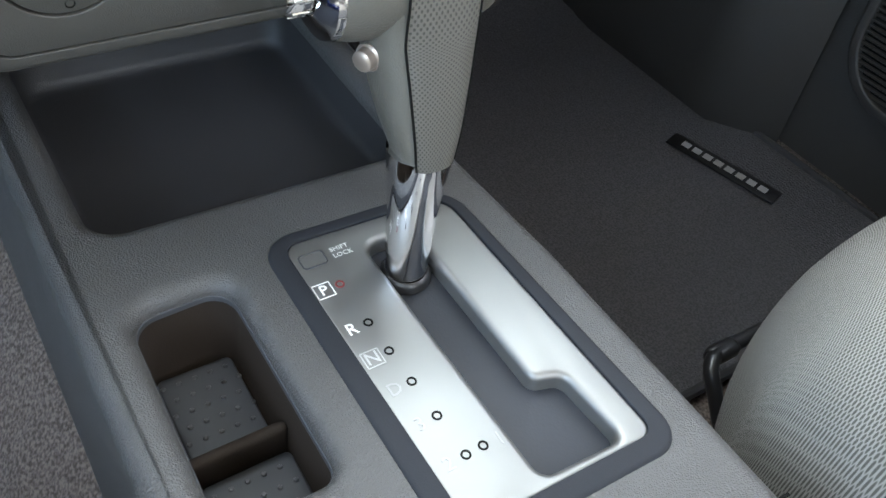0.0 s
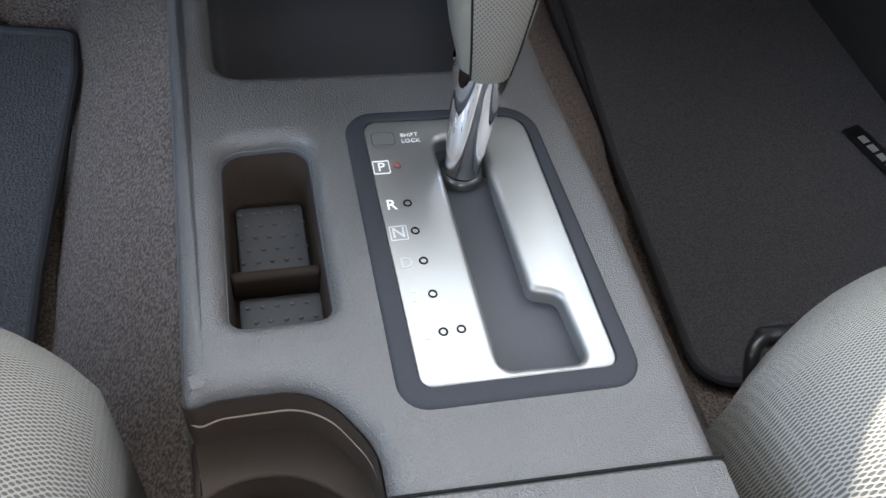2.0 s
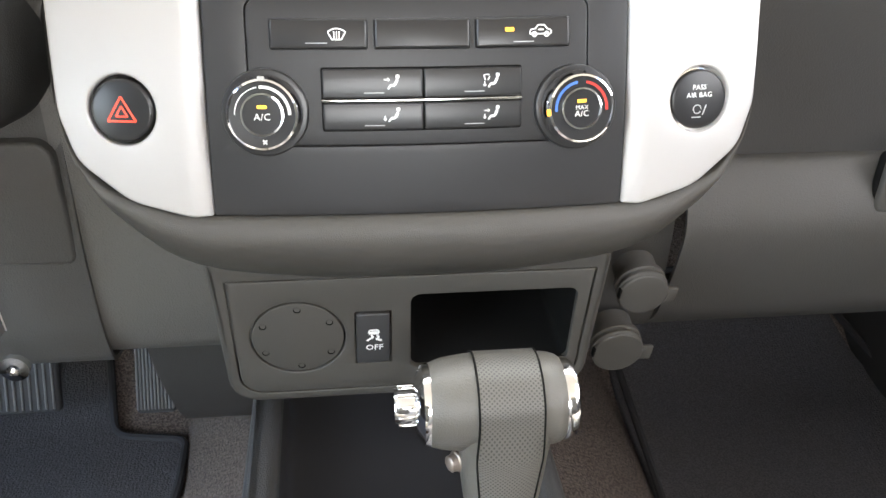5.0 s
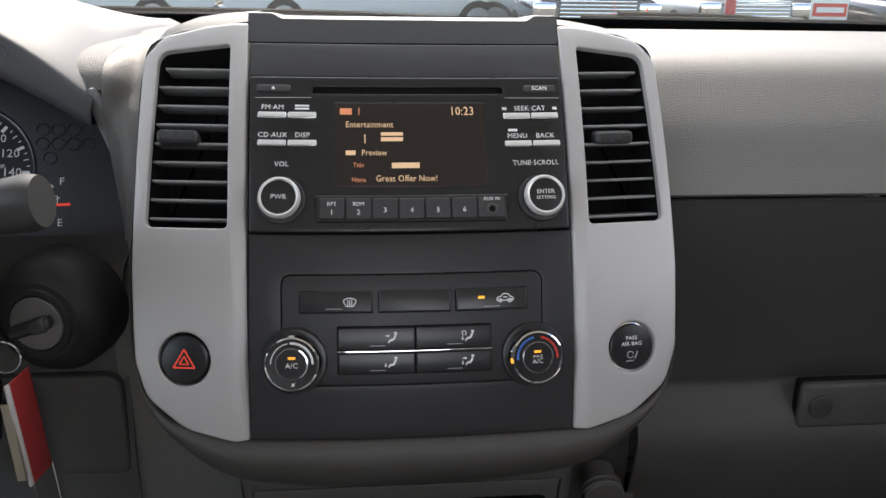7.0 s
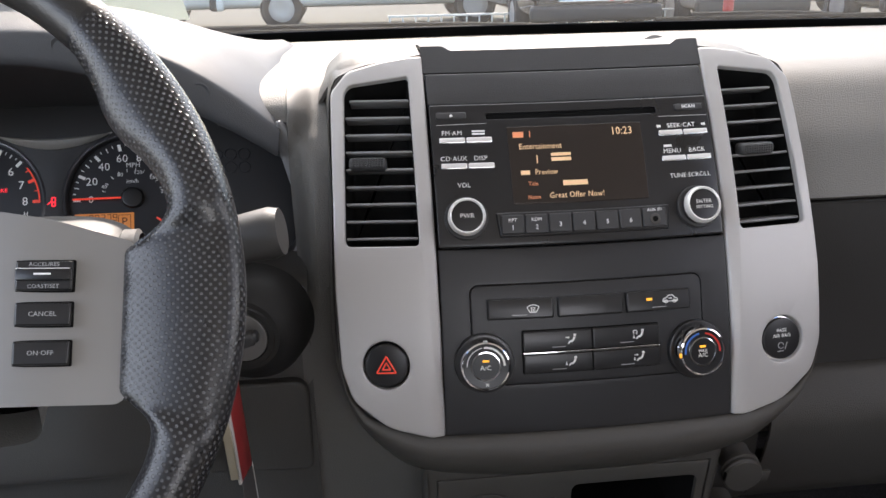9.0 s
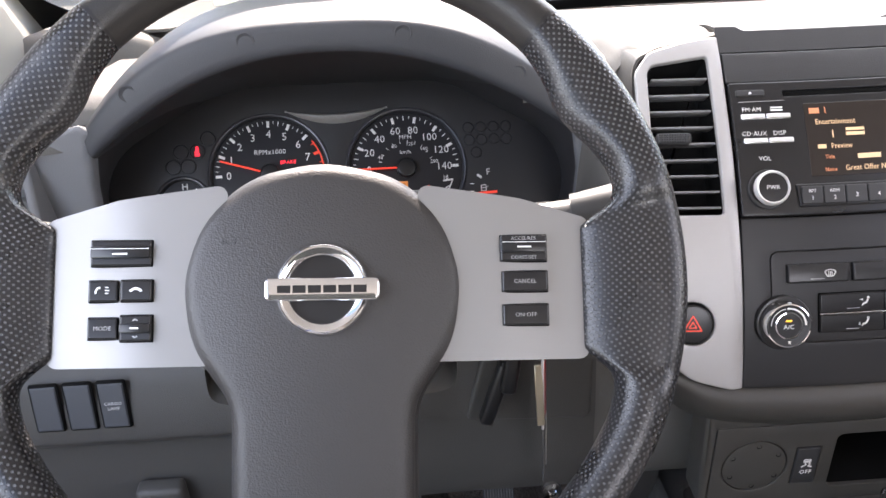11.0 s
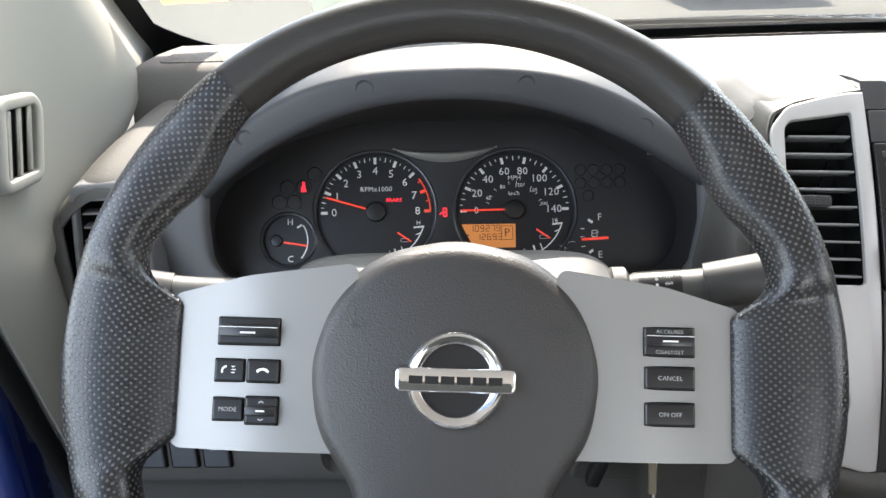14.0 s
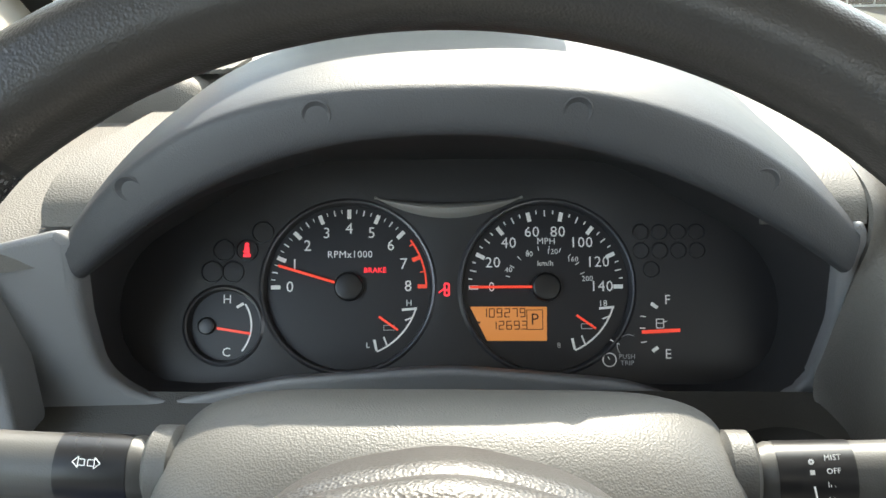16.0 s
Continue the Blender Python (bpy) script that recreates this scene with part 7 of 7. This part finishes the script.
roof = part("ceiling", grid(24, 12, roof_at, 0.02), LINER)
tagged(roof, "pale fabric headliner", "ceiling", kind="structure")
def pillar_sheet(side):
    def f(u, v):
        z = -0.26 + 0.88 * v
        # Right pillar widens out of view to keep sun off the footwell.
        y0 = 0.033 - 0.33 * (z - 0.019) if z < 0.10 else 0.006 - 0.33 * (z - 0.10) - 0.06 * max(0.0, z - 0.22) - (0.06 * smooth01((0.42 - z) / 0.1) * smooth01((z - 0.1) / 0.08) if side > 0 else 0.0)
        glass_y = 0.515 - 0.43 * (-0.595 + math.sqrt(max(0.0, 0.354 + 1.62 * (z - 0.15) / 0.46))) / 0.81
        y1 = 0.145 + (glass_y - 0.145) * smooth01((z - 0.08) / 0.10) if z < 0.18 else glass_y
        y = y0 + (max(y1, y0 + 0.03) - y0) * u
        x = 0.702 - 0.012 * smooth01((y - 0.12) / 0.12) + 0.054 * smooth01((u - 0.55) / 0.45) - 0.050 * smooth01((z - 0.40) / 0.22) + 0.010 * (1 - u) ** 3
        return Vector((side * x, y, z))

    return f


for side in (-1, 1):
    p = part("a_pillar", grid(20, 44, pillar_sheet(side), 0.006), PILLAR)
    tagged(p, "beige-grey plastic windshield pillar trim", "pillar trim", kind="structure")
    line = [pillar_sheet(side)(0, k / 44) + Vector((side * 0.012, -0.004, 0)) for k in range(45)]
    sl = part("door_seal", sweep(line, 0.008, 10), VOID)
    tagged(sl, "black rubber door seal along the pillar", "trim", kind="structure")
grab = thing("pillar_vent", "beige pillar vent with dark upright slots", "air vent")
gl_ = rpoly([(0.030, 0.150, 0.012), (0.088, 0.145, 0.012), (0.113, 0.206, 0.014), (0.052, 0.213, 0.014)], 5)
part("frame", plate(gl_, [offset(gl_, -0.009)], 0.003, 0.002, 0.008, 0.008, lambda u, v, h: Vector((-0.694 + h, u, v))), PILLAR, grab)
part("slot_back", plate(offset(gl_, -0.004), (), 0.001, None, 0.002, None, lambda u, v, h: Vector((-0.7005 + h, u, v))), VOID, grab)
for k in range(3):
    part("slat", rbox(0.003, 0.0055, 0.050, 0.0012, 1), PILLAR, grab, m=Matrix.Translation((-0.6975, 0.056 + 0.0145 * k, 0.179)) @ Matrix.Rotation(radians(-21), 4, "X"))
back = part("wall_rear", rbox(1.5, 0.04, 0.68, 0.01, 2, Matrix.Translation((0, -1.35, -0.20))), LINER)
tagged(back, "rear cab wall trim", "wall", kind="structure")
fire = part("wall_front", rbox(1.6, 0.03, 0.66, 0.005, 1, Matrix.Translation((0, 0.690, -0.202))), CARPET)
tagged(fire, "carpeted firewall under the dashboard", "wall", kind="structure")
DOORT = mat("door_trim", (0.030, 0.0285, 0.027), 0.6, grain=0.4, grain_size=900)
door_r = part("wall_right", grid(40, 24, lambda u, v: Vector((0.66 + 0.03 * math.sin(v * 3.1) + 0.06 * smooth01((v - 0.8) / 0.2), 0.16 - 1.5 * u, -0.52 + 0.70 * v)), 0.02), DOORT)
tagged(door_r, "dark grey passenger door trim", "door trim", kind="structure")
kick = part("wall_kick", grid(16, 16, lambda u, v: Vector((0.605 + 0.05 * smooth01((0.16 - (0.10 + 0.5 * u)) / 0.06), 0.10 + 0.5 * u, -0.53 + 0.40 * v)), 0.01), DOORT)
tagged(kick, "dark plastic kick panel at the passenger footwell", "wall trim", kind="structure")
kick2 = part("wall_kick", grid(16, 16, lambda u, v: Vector((-0.690, 0.12 + 0.5 * u, -0.53 + 0.40 * v)), 0.01), DOORT)
tagged(kick2, "dark plastic kick panel at the driver footwell", "wall trim", kind="structure")
speaker = thing("door_speaker", "dark ribbed loudspeaker grille in the passenger door", "loudspeaker")
sp_loop = rpoly([(-0.16, -0.43, 0.07), (0.075, -0.43, 0.07), (0.075, -0.20, 0.07), (-0.16, -0.20, 0.07)], 8)
part("frame", plate(sp_loop, [offset(sp_loop, -0.012)], 0.004, 0.003, 0.02, 0.012, lambda u, v, h: Vector((0.648 - h, u, v))), DOORT, speaker)
part("cloth", plate(offset(sp_loop, -0.010), (), 0.001, None, 0.004, None, lambda u, v, h: Vector((0.655 - h, u, v))), VOID, speaker)
for k in range(34):
    z = -0.412 + 0.006 * k
    d_ = min(z + 0.43, -0.20 - z)
    inset = 0.012 + (0.058 - math.sqrt(max(0.0, 0.058**2 - max(0.0, 0.058 - d_ + 0.012) ** 2)) if d_ < 0.07 else 0.0)
    part("rib", rbox(0.004, 0.235 - 2 * inset, 0.0026, 0.0008, 1), DOORT, speaker, m=Matrix.Translation((0.651, -0.0425, z)))

# Unseen side panels added to stop sunlight leaking onto the floor.
for side in (-1, 1):
    w = part("side_light_block", rbox(0.02, 0.56, 0.60, 0.004, 1, Matrix.Translation((side * 0.728, 0.37, -0.20))), DOORT)
    tagged(w, "unseen dark panel blocking light beside the dashboard", "wall", kind="structure")

# the truck outside the cab: sill, open driver door, cowl and bonnet
BLUE = mat("blue_metallic_paint", (0.012, 0.03, 0.16), 0.25, metal=0.4, coat=1.0, tone=0.04)
sill = part("door_sill", rbox(0.09, 1.3, 0.10, 0.02, 3, Matrix.Translation((-0.765, -0.55, -0.53))), BLUE)
tagged(sill, "blue painted door sill", "sill", kind="structure")
hinge = part("door_frame", rbox(0.05, 0.10, 0.62, 0.015, 3, Matrix.Translation((-0.785, 0.105, -0.26))), BLUE)
tagged(hinge, "blue painted front door frame", "door frame", kind="structure")
door = thing("driver_door", "open blue driver door with black inner trim", "car door", Matrix.Translation((-0.84, 0.13, -0.30)) @ Matrix.Rotation(radians(-62), 4, "Z"))
part("skin", rbox(0.03, 1.05, 0.72, 0.012, 3), BLUE, door, m=Matrix.Translation((-0.03, -0.54, 0.02)))
part("inner_trim", rbox(0.05, 0.96, 0.64, 0.02, 3), mat("black_door_trim", (0.012, 0.012, 0.013), 0.5, grain=0.3, grain_size=700), door, m=Matrix.Translation((0.012, -0.53, 0.02)))
part("armrest", rbox(0.06, 0.34, 0.05, 0.015, 3), BLACK, door, m=Matrix.Translation((0.05, -0.55, 0.06)))
bonnet = thing("bonnet", "blue truck bonnet beyond the windshield", "car bonnet")
part("panel", grid(24, 16, lambda u, v: Vector(((u * 2 - 1) * 0.76, 0.86 + 1.0 * v, 0.106 + 0.012 * (1 - (u * 2 - 1) ** 2) - 0.13 * v ** 1.3)), 0.01), BLUE, bonnet)
part("cowl", grid(24, 6, lambda u, v: Vector(((u * 2 - 1) * 0.78, 0.52 + 0.10 * (1 - (u * 2 - 1) ** 2) + 0.34 * v, 0.147 - 0.045 * v)), 0.01), VOID, bonnet, "black plastic cowl")
for side in (-1, 1):
    part("wing", rbox(0.06, 1.1, 0.5, 0.02, 3), BLUE, bonnet, m=Matrix.Translation((side * 0.79, 1.30, -0.25)))
for x0, x1, yo in ((-0.40, 0.42, 0.655), (0.30, 0.70, 0.665)):
    w = thing("wiper", "black windshield wiper resting on the glass base", "wiper", group="wipers")
    part("arm", sweep(curve_pts([(x1, yo + 0.03, 0.132), ((x0 + x1) / 2, yo - 0.02, 0.160), (x0, yo - 0.045, 0.166)], 16), 0.006, 8), VOID, w)
    part("blade", sweep([(x0 - 0.05, yo - 0.052, 0.163), (x0 + 0.42, yo - 0.035, 0.159)], 0.004, 8), VOID, w)
# ---------------------------------------------------------------- things on the glass
PAPER = mat("sheet_paper", (0.80, 0.80, 0.74), 0.8, tone=0.03)
PAPER.node_tree.nodes["Principled BSDF"].inputs["Transmission Weight"].default_value = 0.0


def on_glass(u0, v0, u1, v1, inset):
    return grid(6, 6, lambda a, b: ws(u0 + (u1 - u0) * a, v0 + (v1 - v0) * b) + Vector((0, -inset, -inset)), 0.0004)


def thin(name, colour, through_):
    ma = mat(name, colour, 0.8, tone=0.03)
    nt = ma.node_tree
    t, m = nt.nodes.new("ShaderNodeBsdfTranslucent"), nt.nodes.new("ShaderNodeMixShader")
    t.inputs["Color"].default_value = (*colour, 1)
    m.inputs["Fac"].default_value = through_
    nt.links.new(nt.nodes["Principled BSDF"].outputs["BSDF"], m.inputs[1])
    nt.links.new(t.outputs["BSDF"], m.inputs[2])
    nt.links.new(m.outputs["Shader"], nt.nodes["Material Output"].inputs["Surface"])
    return ma


sheet = thing("paper_sheet", "white paper sheet taped inside the windshield", "paper")
part("page", on_glass(0.133, 0.14, 0.280, 0.60, 0.004), thin("white_paper", (0.76, 0.80, 0.76), 0.35), sheet)
stick = thing("windshield_sticker", "faded orange and red sticker on the windshield", "sticker")
part("backing", on_glass(0.0355, 0.260, 0.0610, 0.42, 0.003), thin("orange_paper", (0.74, 0.62, 0.46), 0.7), stick)
part("red_patch", on_glass(0.0612, 0.260, 0.079, 0.42, 0.003), thin("red_paper", (0.76, 0.55, 0.48), 0.7), stick)
for k in range(5):
    part("text_bar", on_glass(0.039, 0.278 + 0.025 * k, 0.057, 0.282 + 0.025 * k, 0.0048), thin("dull_print", (0.92, 0.80, 0.64), 0.9), stick)

# ---------------------------------------------------------------- parking lot
GZ = -1.12
ASPHALT = mat("sunlit_asphalt", (0.108, 0.102, 0.086), 0.95, grain=0.6, grain_size=60, tone=0.15, tone_size=1.5)
ground = part("ground", grid(20, 20, lambda u, v: Vector(((u - 0.5) * 800, (v - 0.5) * 800, GZ))), ASPHALT)
tagged(ground, "sunlit grey asphalt of a parking lot", "ground", kind="structure")
TYRE = mat("tyre_rubber", (0.02, 0.02, 0.02), 0.85)
CARGLASS = mat("dark_car_glass", (0.01, 0.012, 0.014), 0.05)
LINE = mat("white_road_paint", (0.65, 0.65, 0.62), 0.8, tone=0.15, tone_size=6)
for k in range(9):
    ln = part("parking_line", rbox(0.10, 4.6, 0.006, 0.002, 1, Matrix.Translation((-11.3 + 2.75 * k, 4.6, GZ + 0.002))), LINE)
    tagged(ln, "worn white parking bay line on asphalt", "road marking", group="parking lines")


def vehicle(x, y, turn, paint, label, pickup=False):
    t = thing("parked_truck" if pickup else "parked_car", label, "truck" if pickup else "car", Matrix.Translation((x, y, GZ)) @ Matrix.Rotation(radians(turn), 4, "Z"))
    ln, wd, ht = (5.4, 1.9, 1.0) if pickup else (4.6, 1.8, 0.92)

    def body(u, v):
        a = 2 * math.pi * v
        s = u * 2 - 1
        ca, sa = math.cos(a), math.sin(a)
        end = 1 - 0.10 * abs(s) ** 6
        top = ht * (0.92 + 0.08 * (1 - s * s))
        z = 0.36 + (top - 0.36) * (0.5 + 0.5 * math.copysign(abs(sa) ** 0.4, sa))
        return Vector((s * ln / 2, wd / 2 * end * math.copysign(abs(ca) ** 0.35, ca), z))

    part("body", join([grid(40, 36, lambda u, v: body(u, v))] + [plate(rect(-wd * 0.42, 0.40, wd * 0.42, ht * 0.90, 0.1), (), 0.03, None, 0.1, None, lambda p, q, h, s=s: Vector((s * (ln / 2 + h - 0.01), p, q))) for s in (-1, 1)]), paint, t)
    c0, c1 = (-0.7, 1.1) if pickup else (-1.6, 1.0)
    part("cabin", grid(20, 24, lambda u, v: Vector((c0 + (c1 - c0) * u * (1 - 0) + 0.0, wd * (0.47 - 0.09 * math.sin(math.pi * v)) * math.cos(math.pi * v), ht * 0.9 + (0.72 if pickup else 0.56) * math.sin(math.pi * u) ** 0.4 * math.sin(math.pi * v) ** 0.4))), CARGLASS, t, "dark window glass")
    part("roof", rbox((c1 - c0) * 0.66, wd * 0.70, 0.05, 0.02, 3), paint, t, m=Matrix.Translation(((c0 + c1) / 2, 0, ht * 0.9 + (0.71 if pickup else 0.55))))
    for s in (-1, 1):
        part("bumper", rbox(0.16, wd * 0.96, 0.22, 0.06, 4), DARK if s > 0 else paint, t, m=Matrix.Translation((s * (ln / 2 + 0.02), 0, 0.46)))
    for k in range(6):
        part("grille_bar", rbox(0.03, wd * 0.55, 0.030, 0.008, 2), CHROME, t, m=Matrix.Translation((ln / 2 + 0.03, 0, 0.62 + 0.05 * k)))
    for s in (-1, 1):
        part("headlight", rbox(0.10, 0.32, 0.20, 0.04, 3), CHROME, t, m=Matrix.Translation((ln / 2 - 0.01, s * wd * 0.38, 0.76)))
        for q in (-1, 1):
            w = part("wheel", lathe([(0.14, -0.11), (0.33, -0.10), (0.37, -0.05), (0.37, 0.05), (0.33, 0.10), (0.22, 0.11)], 36), TYRE, t, m=Matrix.Translation((q * ln * 0.31, s * (wd / 2 - 0.10), 0.37)) @ Matrix.Rotation(radians(-90 * s), 4, "X"))
            part("rim", lathe([(0, 0.07), (0.10, 0.09), (0.21, 0.10), (0.235, 0.085)], 28), SILVER, w)
    return t


WHITEP = mat("white_car_paint", (0.75, 0.75, 0.72), 0.25, coat=1.0, tone=0.02)
BLACKP = mat("black_car_paint", (0.02, 0.021, 0.023), 0.22, coat=1.0)
GREYP = mat("silver_car_paint", (0.35, 0.35, 0.35), 0.3, metal=0.5, coat=1.0)
vehicle(-5.1, 15.6, 0, WHITEP, "white pickup parked side-on across the lot", True)
vehicle(0.43, 15.6, 0, WHITEP, "white pickup parked side-on across the lot", True)
vehicle(3.2, 13.7, -90, BLACKP, "black pickup parked nose-on across the lot", True)
vehicle(5.7, 13.9, -90, GREYP, "silver car parked nose-on across the lot")
vehicle(8.2, 13.7, -90, BLACKP, "black pickup parked nose-on across the lot", True)
post = thing("bollard", "red steel bollard standing on asphalt", "bollard", (4.25, 9.2, GZ))
part("post", cyl(0.06, 1.0, 24, 0.03), mat("red_paint", (0.5, 0.03, 0.03), 0.5), post)
sign = thing("lot_sign", "white and red sign board with plain bars", "sign", (5.5, 9.3, GZ))
part("board", rbox(0.46, 0.03, 0.32, 0.01, 2), WHITEP, sign, m=Matrix.Translation((0, 0, 0.90)))
part("red_band", rbox(0.42, 0.01, 0.15, 0.004, 1), REDINK, sign, m=Matrix.Translation((0, -0.018, 0.88)))
part("name_bar", rbox(0.34, 0.006, 0.06, 0.002, 1), WHITEP, sign, m=Matrix.Translation((0, -0.024, 0.88)))
part("leg", cyl(0.02, 0.76, 12), RUBBER, sign)
fence = thing("low_fence", "low white metal fence with thin upright bars", "fence", (2.95, 12.3, GZ))
FENCEW = mat("white_fence_paint", (0.72, 0.72, 0.69), 0.5, tone=0.08)
for z in (0.02, 0.38):
    part("rail", rbox(5.0, 0.03, 0.03, 0.006, 2), FENCEW, fence, m=Matrix.Translation((0, 0, z)))
for k in range(27):
    part("upright", rbox(0.022, 0.022, 0.36, 0.004, 1), FENCEW, fence, m=Matrix.Translation((-2.47 + 0.19 * k, 0, 0.20)))
